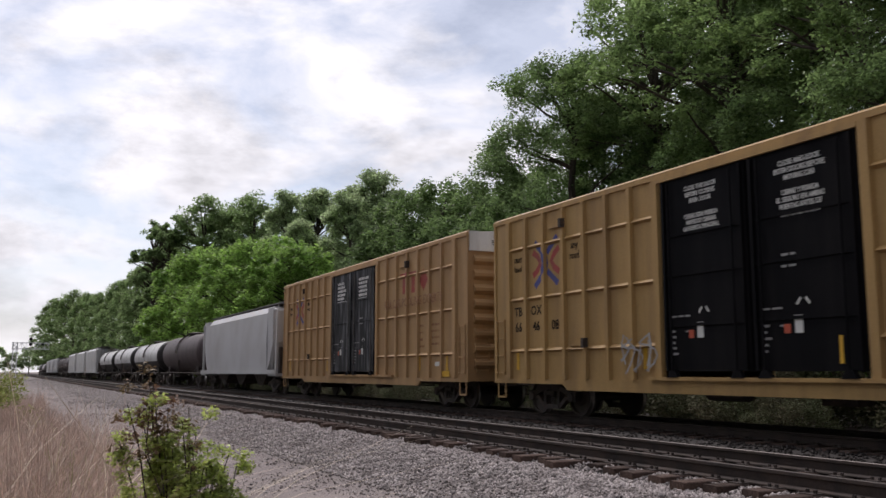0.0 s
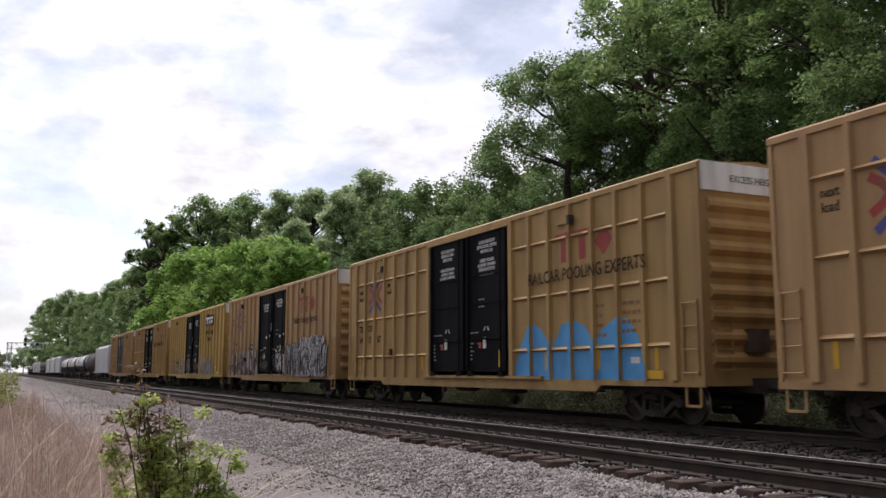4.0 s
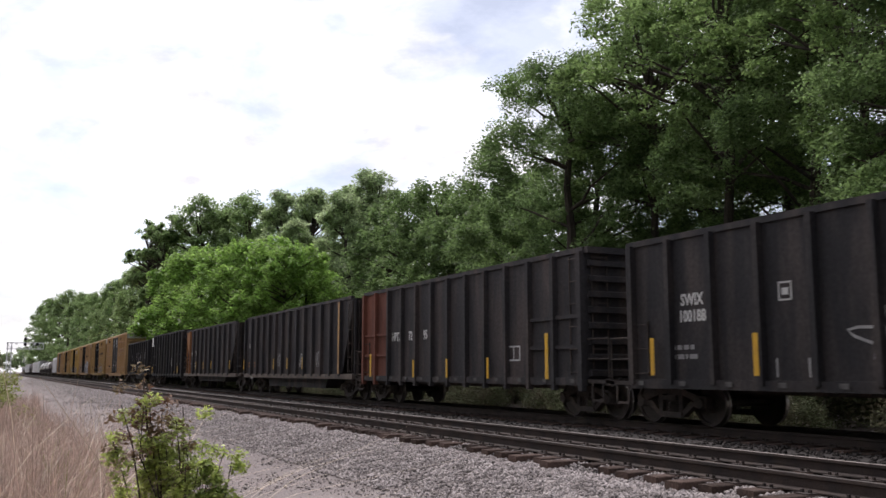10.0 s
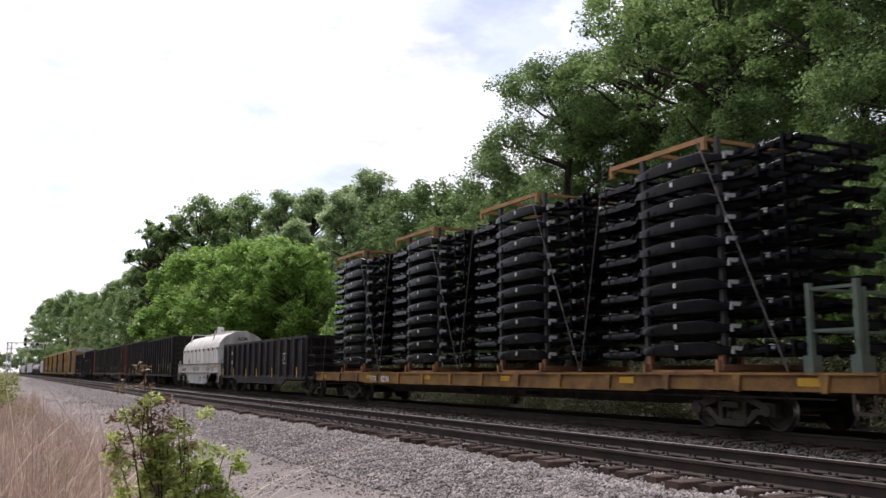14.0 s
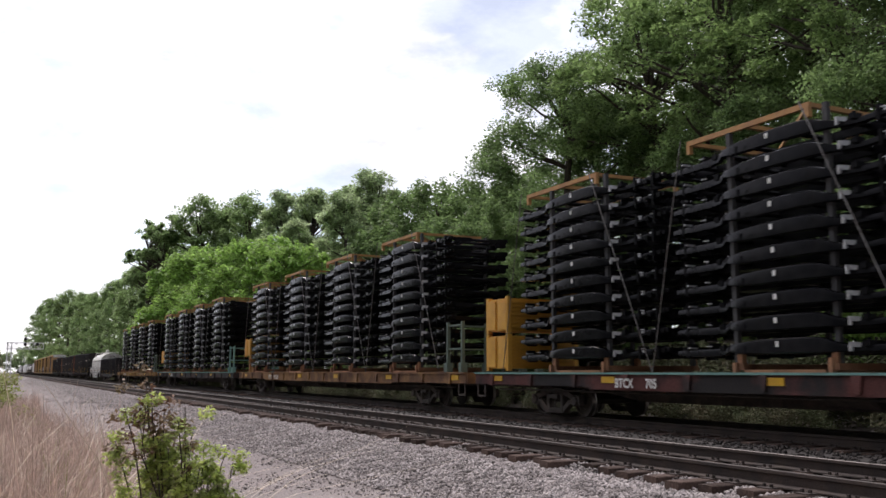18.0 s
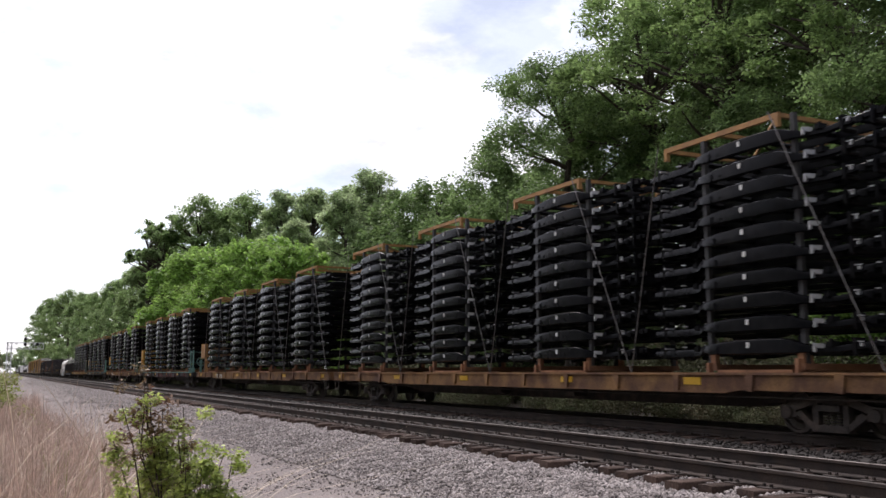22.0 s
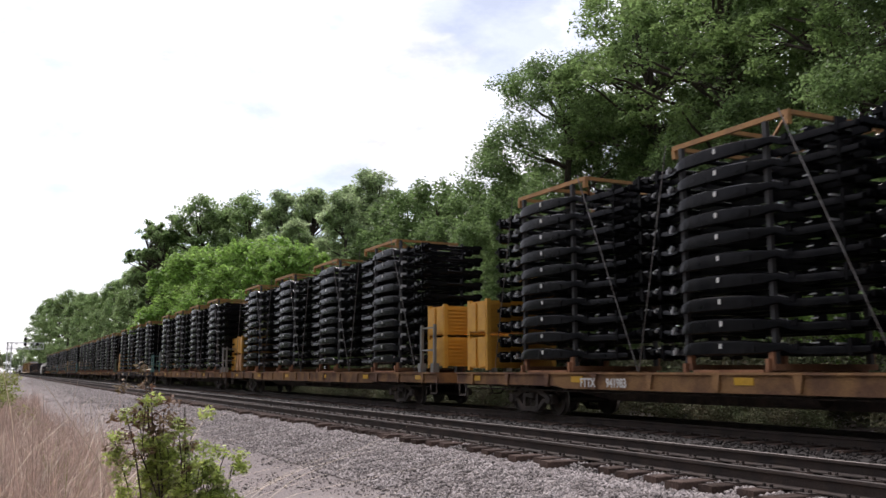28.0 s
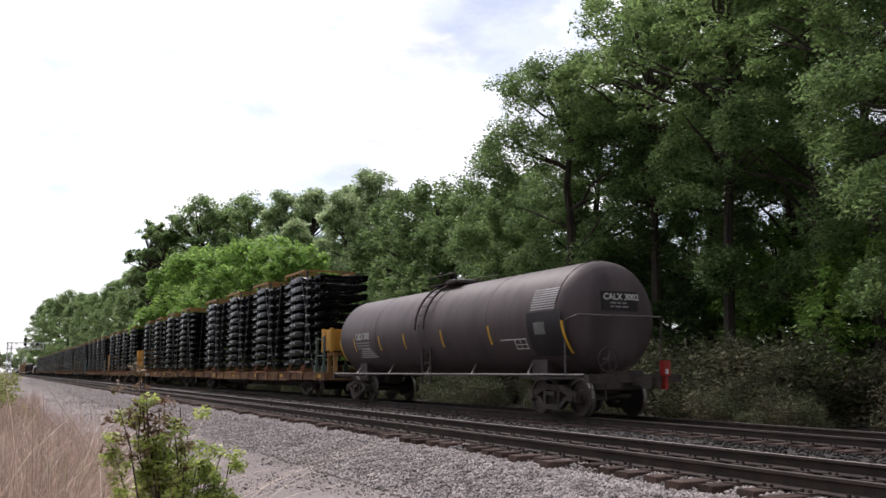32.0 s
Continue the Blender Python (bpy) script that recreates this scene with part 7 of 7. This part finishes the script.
    return car, h, hb


def end_of_train(car, h):
    """Flashing rear-end marker on the last coupler."""
    m = part("rear_marker", Geo().box(0.72, 0.92, -h - 0.24, -h - 0.10, 0.98, 1.34).box(0.78, 0.86, -h - 0.22, -h - 0.02, 0.66, 0.98), M_LAMP, car, "red rear-end marker", smooth=0)
    part("marker_lens", Geo().box(0.78, 0.85, -h - 0.252, -h - 0.24, 1.02, 1.14), M_TAG, m, "white reflective face", smooth=0)


LAST_R, LAST_Z = 1.44, 2.40
c, h, hb = tank_car(-523.8, -541.3, "dull grey-brown tank car, last of the train", M_TANK, LAST_R, LAST_Z, detailed=True)
end_of_train(c, h)


def curved_text(text, size, car, y, ang, squeeze=1.0, material=None):
    """Letters on the tank's side, one by one along its length."""
    a = radians(ang)
    x, z = -(LAST_R + 0.012) * math.cos(a), LAST_Z + (LAST_R + 0.012) * math.sin(a)
    m = Matrix.Translation((x, y, z)) @ Matrix.Rotation(a, 4, "Y") @ Matrix(((0, 0, -1, 0), (-1, 0, 0, 0), (0, 1, 0, 0), (0, 0, 0, 1)))
    lettering(text, size, material or M_LETTER, car, m, bold=0.006, squeeze=squeeze)


def curved_patch(car, y0, y1, a0, a1, material, lift, name, label="", n=6, slant=0.0):
    g = Geo()
    k = LAST_R + lift
    vs = []
    for i in range(n + 1):
        a = radians(a0 + (a1 - a0) * i / n)
        for y in (y0 + slant * i / n, y1 + slant * i / n):
            vs.append((-k * math.cos(a), y, LAST_Z + k * math.sin(a)))
    g.add(vs, [(2 * i, 2 * i + 1, 2 * i + 3, 2 * i + 2) for i in range(n)])
    part(name, g, material, car, label)


curved_text("CALX 3002", 0.34, c, 5.3, -6, 0.85)
for q in range(3):
    curved_patch(c, 4.65, 6.0, -12 - q * 4, -10.2 - q * 4, M_SPRAY_G, 0.012, "stencil", "grey unreadable stencil lines", 2)
for q in range(5):
    curved_patch(c, 4.1 + 0.12 * q, 5.8 - 0.1 * q, -34 + q * 3.2, -32 + q * 3.2, M_SPRAY_W, 0.014, "graffiti", "white sprayed patch", 2, slant=0.2)
for y in (6.15, 3.68, 1.5, -1.34, -4.33):
    curved_patch(c, y - 0.05, y + 0.05, -24, -3, M_REFL, 0.012, "reflector", "yellow reflective strip", 5, slant=0.06)
for y in (7.65, -7.98):
    curved_patch(c, y - 0.055, y + 0.055, -38, -4, M_REFL, 0.016, "reflector", "yellow reflective strip", 6, slant=0.05)
for q in range(9):
    curved_patch(c, -7.62, -6.5, 8 + q * 2.6, 9.5 + q * 2.6, M_SPRAY_G, 0.012, "stencil", "grey unreadable stencil lines", 2)
curved_patch(c, -7.87, -6.31, -40, 6, M_TANKBLACK, 0.010, "dark_band", "dark patch beside the tank's end", 6)
curved_patch(c, -7.15, -6.65, -16, -4, M_GREYBOX, 0.02, "data_plate", "grey data plate", 3)
for a0, a1, y0, y1 in ((-31, -29.6, -6.15, -5.55), (-20.4, -19, -6.15, -4.85), (-31, -19, -6.15, -6.11), (-31, -19, -5.59, -5.55), (-31, -19, -5.87, -5.83), (-26, -25, -6.15, -5.55)):
    curved_patch(c, y0, y1, a0, a1, M_LETTER, 0.013, "stencil_box", "white lined stencil box", 2)
lettering("CALX 3002", 0.22, M_LETTER, c, on_end(0.12, -hb - 0.012, LAST_Z + 0.42), bold=0.005)
part("number_board", Geo().box(-0.45, 0.62, -hb - 0.008, -hb + 0.2, LAST_Z + 0.16, LAST_Z + 0.62), M_TANKBLACK, c, "dark board behind the number", smooth=0)
bars_text(c, -hb - 0.009, -0.2, LAST_Z + 0.32, 0.5, 2, 0.09, M_SPRAY_G, 0.04, end=True)
g = Geo().tube((-1.25, -hb - 0.12, LAST_Z + 0.02), (1.25, -hb - 0.12, LAST_Z + 0.02), 0.022, n=8)
g.tube((-1.25, -hb - 0.12, LAST_Z + 0.02), (-1.34, -hb + 0.3, LAST_Z - 0.10), 0.022, n=8).tube((-1.34, -hb + 0.3, LAST_Z - 0.10), (-1.34, -hb + 0.3, 1.0), 0.02, n=8)
g.tube((1.25, -hb - 0.12, LAST_Z + 0.02), (1.30, -hb + 0.1, 1.0), 0.02, n=8)
part("handrail", g, M_CHAIN, c, "thin grey end handrail")
ladder(c, -1.05, -h - 0.02, 0.45, 0.9, "x", n=3)
brake_wheel(c, -0.75, -h - 0.05, 1.35)


def covered_hopper(far, near, label, paint, top=3.85):
    car, yc, h = car_base("covered_hopper", label, far, near)
    W = 1.48
    sec = [(-W, 1.15), (-W - 0.04, 2.4), (-W + 0.02, top - 0.35), (-W + 0.35, top), (W - 0.35, top), (W - 0.02, top - 0.35), (W + 0.04, 2.4), (W, 1.15)]
    part("body", Geo().prism(sec, "y", -h + 1.9, h - 1.9), paint, car, "smooth curved grey hopper side", smooth=20)
    for s in (-1, 1):
        prof = [(s * (h - 1.9), 1.15), (s * (h - 1.45), 1.5), (s * (h - 0.95), 2.55), (s * (h - 0.85), top - 0.30), (s * (h - 0.95), top - 0.12), (s * (h - 1.9), top - 0.10)]
        part("end_slope", Geo().prism(prof, "x", -W + 0.02, W - 0.02), paint, car, "grey sheet that slopes in below", smooth=0)
        for sx in (-1, 1):
            part("end_post", Geo().box(sx * (W - 0.08) - 0.05, sx * (W - 0.08) + 0.05, s * (h - 0.3) - 0.12, s * (h - 0.3) + 0.12, 0.95, top - 0.25), paint, car, smooth=0)
            part("end_brace", Geo().bar((sx * (W - 0.08), s * (h - 0.3), top - 0.3), (sx * (W - 0.08), s * (h - 0.95), top - 0.2), 0.10), paint, car, smooth=0)
        # solid dark block in place of the shaded opening below the end sheet
        part("end_bay", Geo().box(-W + 0.3, W - 0.3, min(s * (h - 0.5), s * (h - 1.3)), max(s * (h - 0.5), s * (h - 1.3)), 1.0, 2.3), M_IRON, car, "dark block for the shaded opening under the end sheet", smooth=0)
        part("end_ladder", Geo().box(-W + 0.1, -W + 0.14, s * (h - 0.34) - 0.03, s * (h - 0.34) + 0.03, 1.0, top), paint, car, smooth=0)
        part("end_sill", Geo().box(-W, W, min(s * h, s * (h - 1.6)), max(s * h, s * (h - 1.6)), 0.86, 1.0), paint, car, smooth=0)
    for s in (-1, 1):
        part("side_sill", Geo().box(s * W - 0.06, s * W + 0.06, -h, h, 0.96, 1.18), paint, car, smooth=0)
    for k in range(3):
        y = (k - 1) * (h - 2.6) * 0.66
        part("outlet", Geo().prism([(y - 1.7, 1.1), (y - 0.45, 0.38), (y + 0.45, 0.38), (y + 1.7, 1.1)], "x", -1.0, 1.0), M_IRON, car, smooth=0)
    part("centre_sill", Geo().box(-0.3, 0.3, -h, h, 0.68, 0.96), M_IRON, car, smooth=0)
    g = Geo().box(-0.95, 0.95, -h + 0.4, h - 0.4, top + 0.16, top + 0.20)
    for k in range(9):
        y = -h + 0.5 + k * (2 * h - 1.0) / 8
        g.bar((-0.5, y, top), (-0.5, y, top + 0.17), 0.05).bar((0.5, y, top), (0.5, y, top + 0.17), 0.05)
    part("roof_walk", g, M_CHAIN, car, smooth=0)
    part("hatch", Geo().box(-0.35, 0.35, -h + 2.2, h - 2.2, top, top + 0.14), paint, car, smooth=0)
    for y in (h - 1.8, -h + 1.8):
        truck(car, yc, y, 0.457)
    coupler(car, h, 1)
    coupler(car, -h, -1)
    ladder(car, -W - 0.02, -h + 0.4, 1.1, top - 0.3, "y", material=paint)
    return car


covered_hopper(62.3, 43.6, "pale grey covered grain hopper", M_GREYCAR, 4.4)
tank_car(80.6, 63.6, "plain grey-brown tank car with a top walkway", M_TANK, 1.42, 2.5, platform=True)
for k in range(3):
    tank_car(99.4 + 18.6 * k, 82.0 + 18.6 * k, "tank car coloured dark below and white on its sky-lit top", M_TANKBLACK, 1.36, 2.45, lit_top=M_TANKWHITE)
for k in range(3):
    covered_hopper(158.6 + 21.4 * k, 138.6 + 21.4 * k, "dirty white covered hopper", M_TANKWHITE, 4.5)
tank_car(222.0, 204.0, "dark tank car far ahead in the train", M_TANK, 1.5, 2.7)
tank_car(241.0, 223.0, "dark tank car far ahead in the train", M_TANK, 1.5, 2.7)
for k in range(3):
    covered_hopper(262.6 + 21.4 * k, 242.6 + 21.4 * k, "grey covered hopper far ahead in the train", M_GREYCAR, 4.4)
for k in range(4):
    tank_car(324.4 + 18.6 * k, 307.0 + 18.6 * k, "black tank car far ahead in the train", M_TANKBLACK, 1.36, 2.45, lit_top=M_TANKWHITE if k % 2 else None)


# ---- signal bridge far down the line ----
# whiter than galvanised steel: distance haze is put into the colour
M_SIGNAL_HAZED = mat("galvanised", (0.84, 0.85, 0.86), (0.74, 0.75, 0.76), 0.5, 0.0, var=0.08, scale=2, bump=0.05)


def signal_bridge():
    ob = thing("signal_bridge", "galvanised lattice signal bridge over both tracks", "railway signal", at=pose(0, 290, 0.14) @ Matrix.Scale(0.866, 4))
    for x in (2.6, 3.9):
        for y in (-0.5, 0.5):
            part("leg", Geo().bar((x, y, -0.6), (x, y, 10.9), 0.30), M_SIGNAL_HAZED, ob, smooth=0)
    for y in (-0.5, 0.5):
        for k in range(9):
            z = -0.4 + k * 1.25
            part("brace", Geo().bar((2.6, y, z), (3.9, y, z + 1.25), 0.13), M_SIGNAL_HAZED, ob, smooth=0)
            part("rung", Geo().bar((2.6, y, z), (3.9, y, z), 0.13), M_SIGNAL_HAZED, ob, smooth=0)
    for y in (-0.5, 0.5):
        for z in (8.7, 10.7):
            part("chord", Geo().bar((2.2, y, z), (13.6, y, z), 0.28), M_SIGNAL_HAZED, ob, smooth=0)
    for k in range(9):
        x = 2.4 + k * 1.4
        for y in (-0.5, 0.5):
            part("diagonal", Geo().bar((x, y, 8.7 if k % 2 else 10.7), (x + 1.4 if k < 8 else 13.6, y, 10.7 if k % 2 else 8.7), 0.14), M_SIGNAL_HAZED, ob, smooth=0)
            part("upright", Geo().bar((x, y, 8.7), (x, y, 10.7), 0.12), M_SIGNAL_HAZED, ob, smooth=0)
    for x, z in ((7.9, 10.2), (7.9, 12.0), (11.6, 10.2)):
        hd = part("signal_head", Geo().lathe([(0, 0.5), (0.08, 0.52), (0.12, 0.5)], "y", 18, (x, -0.75, z)).box(x - 0.2, x + 0.2, -0.66, -0.2, z - 0.5, z + 0.5), M_TANKBLACK, ob, "round black signal head")
        part("hood", Geo().tube((x, -1.0, z), (x, -0.75, z), 0.17, n=10), M_TANKBLACK, hd)
    return ob


signal_bridge()


# ---- house behind the trees ----
def house():
    ob = thing("house", "pale grey house half hidden behind the trees", "house", at=pose(47.0, 76.0, -0.5, 0, 0, 12))
    M_SIDING = mat("siding", (0.55, 0.55, 0.54), (0.45, 0.45, 0.44), 0.7, var=0.06, scale=1, bump=0.05)
    M_SHINGLE = mat("shingles", (0.26, 0.25, 0.25), (0.18, 0.17, 0.17), 0.9, var=0.2, scale=2, bump=0.3)
    for x0, x1, y0, y1 in ((-5, -4.8, -8, 8), (4.8, 5, -8, 8), (-4.8, 4.8, -8, -7.8), (-4.8, 4.8, 7.8, 8)):
        part("wall", Geo().box(x0, x1, y0, y1, 0, 5.2), M_SIDING, ob, smooth=0)
    part("roof", Geo().prism([(-5.6, 5.1), (0, 8.2), (5.6, 5.1), (5.4, 4.95), (0, 7.95), (-5.4, 4.95)], "y", -8.5, 8.5), M_SHINGLE, ob, smooth=0)
    part("gable", Geo().prism([(-5, 5.2), (5, 5.2), (0, 7.9)], "y", -7.95, -7.85), M_SIDING, ob, smooth=0)
    for y in (-5, -1.5, 2, 5.5):
        for z in (1.0, 3.3):
            w = part("window", Geo().box(-5.06, -5.0, y - 0.5, y + 0.5, z, z + 1.3), M_WHITE, ob, smooth=0)
            part("pane", Geo().box(-5.075, -5.06, y - 0.42, y + 0.42, z + 0.08, z + 1.22), M_DOOR, w, smooth=0)
    return ob


house()


# ---- weeds, dry grass, sapling ----
def blades(n, region, h0, h1, w, bend, seed, dens=None, tuft=85):
    """Curved tapering blades rooted on the ground: vertices and quads."""
    g = np.random.default_rng(seed)
    x0, x1, y0, y1 = region
    m = max(1, n // tuft)
    pick = g.integers(0, m, n)
    tx, ty = g.uniform(x0, x1, m)[pick], (y0 + (y1 - y0) * g.random(m) ** 1.8)[pick]
    x, y = tx + g.normal(0, 0.075, n), ty + g.normal(0, 0.10, n)
    out = np.arctan2(y - ty, x - tx)
    big = g.uniform(0.68, 1.18, m)[pick]
    if dens:
        keep = np.array([dens(a, b) for a, b in zip(x, y)]) > g.random(n)
        x, y, out, big = x[keep], y[keep], out[keep], big[keep]
        n = len(x)
    z = np.array([ground_z(a, 0) for a in x])
    h = big * g.uniform(h0, h1, n) * (0.85 + 0.45 * np.array([noise.noise((a * 0.8, b * 0.8, seed)) for a, b in zip(x, y)]) + 0.45 * np.array([noise.noise((a * 2.6, b * 2.0, seed + 9)) for a, b in zip(x, y)]))
    ang = out + g.normal(0, 0.7, n)
    lean = g.uniform(0.05, bend, n) * h
    dx, dy = np.cos(ang) * lean, np.sin(ang) * lean
    px, py = -np.sin(ang + g.normal(0, 0.5, n)), np.cos(ang)
    rows = []
    for t, ww in ((0, 1.0), (0.4, 0.85), (0.75, 0.6), (1.0, 0.12)):
        cx, cy, cz = x + dx * t * t, y + dy * t * t, z + h * (t - 0.18 * t * t * (lean / h))
        rows.append(np.stack([cx - px * w * ww, cy - py * w * ww, cz], 1))
        rows.append(np.stack([cx + px * w * ww, cy + py * w * ww, cz], 1))
    v = np.stack(rows, 1).reshape(-1, 3)
    base = (np.arange(n) * 8)[:, None, None]
    f = (base + np.array([[(0, 1, 3, 2), (2, 3, 5, 4), (4, 5, 7, 6)]]).reshape(1, 3, 4)).reshape(-1, 4)
    return v, f


def grass_edge(x, y):
    """Dry grass thins out towards the gravel track."""
    return max(0.0, min(1.0, (min(1.75, 0.38 + 0.088 * y) + 0.30 * noise.noise((0.0, y * 0.35, 2)) - x) / 0.38))


v, f = blades(62000, (-3.2, 1.5, 4.6, 13.0), 0.62, 1.34, 0.0026, 1.1, 301, grass_edge)
tagged(new("dry_grass", quick_mesh("dry_grass", v, f, M_GRASS_P)), "tall dry pinkish-brown grass beside the gravel track", "grass", kind="stuff")
v, f = blades(52000, (-6.0, 2.1, 11.0, 48.0), 0.50, 1.05, 0.0036, 1.0, 304, grass_edge)
tagged(new("dry_grass", quick_mesh("dry_grass", v, f, M_GRASS_P)), "dry pinkish-brown grass farther along the gravel track", "grass", kind="stuff")
v, f = blades(3400, (-4.0, 1.6, 4.6, 14.0), 0.9, 1.6, 0.0048, 2.6, 302, grass_edge, 2)
tagged(new("straw_stalks", quick_mesh("straw_stalks", v, f, M_STRAW)), "bent pale straw stalks among the dry grass", "grass", kind="stuff")
v, f = blades(16000, (-4.0, 1.5, 4.6, 14.0), 0.35, 0.85, 0.005, 0.9, 303, grass_edge, 30)
tagged(new("low_weeds", quick_mesh("low_weeds", v, f, M_GRASS_G)), "low yellow-green weeds at the foot of the dry grass", "grass", kind="stuff")


def weed_clump():
    """Leafy green weeds beyond the dry grass."""
    g = np.random.default_rng(305)
    n = 70
    c = np.stack([g.uniform(-2.2, 0.9, n), g.uniform(17, 46, n), np.zeros(n)], 1)
    c[:, 2] = GROUND_Z + g.uniform(0.2, 1.45, n)
    return c, g.uniform(0.25, 0.5, n)


rng = np.random.default_rng(306)
cc, rr = weed_clump()
v, f = leaf_cloud(cc, rr, 110, 0.05)
tagged(new("green_weeds", quick_mesh("green_weeds", v, f, M_GRASS_G)), "leafy green weeds behind the dry grass", "weeds", kind="stuff")


def sapling():
    """A young bush: green leaves low down, dry brown leaves on its top shoots."""
    global rng
    rng = np.random.default_rng(311)
    ob = thing("sapling", "leafy green sapling with dry brown top shoots", "bush", at=(0.975, 5.35, GROUND_Z + 0.06))
    g = Geo()
    low, low_r, high, high_r = [], [], [], []
    # leading shoot, side shoots and low boughs: (tip, how far down its leaves reach, share of dry leaves)
    tips = [((-0.23, 0.02, 1.55), 0.45, 0.85), ((-0.20, 0.04, 1.50), 0.5, 0.8), ((-0.20, -0.05, 1.42), 0.40, 0.35), ((-0.25, 0.06, 1.33), 0.40, 0.30), ((-0.34, 0.0, 1.38), 0.75, 0.85), ((-0.37, 0.05, 1.18), 0.75, 0.6), ((-0.12, 0.0, 1.36), 0.5, 0.7),
            ((0.0, 0.03, 1.36), 0.55, 0.7), ((-0.05, -0.06, 1.28), 0.45, 0.4), ((0.05, 0.05, 1.22), 0.4, 0.2), ((0.11, 0.0, 1.12), 0.4, 0.15), ((0.24, 0.04, 1.08), 0.45, 0.1), ((0.20, -0.05, 1.03), 0.4, 0.0), ((0.28, 0.0, 1.04), 0.55, 0.1),
            ((0.14, 0.08, 0.96), 0.3, 0.0), ((0.19, -0.04, 0.86), 0.3, 0.0), ((-0.08, 0.05, 1.12), 0.3, 0.0), ((-0.14, -0.02, 1.20), 0.35, 0.1), ((0.0, -0.10, 1.05), 0.3, 0.0), ((0.06, 0.12, 0.98), 0.3, 0.0), ((-0.06, -0.12, 0.92), 0.3, 0.0), ((0.10, -0.12, 0.86), 0.3, 0.0), ((-0.12, 0.1, 0.98), 0.3, 0.0), ((0.02, 0.0, 1.14), 0.3, 0.05), ((0.08, -0.05, 1.02), 0.3, 0.0), ((0.13, -0.08, 0.94), 0.3, 0.0), ((-0.02, 0.06, 0.98), 0.3, 0.0), ((0.16, 0.02, 1.00), 0.3, 0.0), ((-0.18, -0.04, 1.28), 0.4, 0.2), ((-0.22, 0.0, 1.36), 0.5, 0.4), ((-0.10, -0.06, 1.14), 0.3, 0.0)]
    for e, reach, dry in tips:
        limb(g, (0.02 + rng.normal(0, 0.03), rng.normal(0, 0.03), -0.1), e, 0.010, 0.0025, 6, 0.025)
        for t in np.linspace(reach, 1.0, 9):
            p = Vector((0.02, 0, 0)).lerp(Vector(e), float(t)) + Vector(rng.normal(0, 0.042, 3))
            if rng.random() < dry * min(1.0, max(0.0, (p.z - 0.95) * 4)):
                high.append(p)
                high_r.append(0.055)
            else:
                low.append(p)
                low_r.append(0.062)
    part("branching_stem", g, M_BARK, ob, "thin brown stems")
    v, f = leaf_cloud(low, low_r, 78, 0.0165)
    part("leaves", quick_mesh("leaves", v, f, M_SPRIG), None, ob, "bright green leaves")
    v, f = leaf_cloud(high, high_r, 30, 0.0165)
    part("dry_leaves", quick_mesh("dry_leaves", v, f, M_LEAF_B), None, ob, "dry reddish-brown leaves")
    return ob


sapling_ob = sapling()


# ---- motion ----
TRAIN_RUN = ((0.0, 0.0), (3.5, 62.7), (8.0, 144.3), (13.0, 230.9), (18.0, 319.2), (23.0, 405.0), (28.0, 490.7), (32.0, 558.7))


def run_at(t):
    """Metres that the train has gone at t seconds."""
    for (t0, s0), (t1, s1) in zip(TRAIN_RUN, TRAIN_RUN[1:]):
        if t <= t1:
            return s0 + (s1 - s0) * (t - t0) / (t1 - t0)
    return TRAIN_RUN[-1][1]


def motions():
    """The train rolls away along the far track; its wheels turn while they pass the camera; the bush sways."""
    for car, y0 in CARS:
        walk(car, [(t, pose(FAR_X, y0 + s, 0)) for t, s in TRAIN_RUN])
    for ob, y0, r in WHEELSETS:
        local = ob.location.copy()
        # the stretch of time in which this axle rolls past
        times = [k / FPS for k in range(0, 32 * FPS + 1) if 4.0 < y0 + run_at(k / FPS) < 42.0]
        if len(times) < 2:
            continue
        rows = [(0.0, 0.0)] if times[0] > 0 else []
        s0 = run_at(times[0])
        rows += [(t, -math.degrees((run_at(t) - s0) / r)) for t in times]
        if times[-1] < 32.0:
            rows.append((32.0, rows[-1][1]))
        walk(ob, [(t, pose(*local, a)) for t, a in rows])
    # the wind stirs the crowns along the line
    crowns = [o for o in scene.objects if o.name.startswith("crown") and o.parent and o.parent.location.x > 15 and o.parent.location.y < 75 and o.parent.name.startswith(("oak", "hickory", "maple"))]
    for q, o in enumerate(crowns):
        walk(o, [(0.8 * k, pose(0, 0, 0, 0.22 * math.sin(k * 1.3 + q * 2.1), 0.22 * math.sin(k * 0.9 + q * 1.4) + 0.08 * math.sin(k * 2.9 + q), 0)) for k in range(41)])
    sway = []
    for k in range(33):
        sway.append((float(k), pose(0.975, 5.35, GROUND_Z + 0.06, 0.25 * math.sin(k * 1.9), 0.55 * math.sin(k * 1.13) + 0.3 * math.sin(k * 2.7), 0)))
    walk(sapling_ob, sway)


motions()
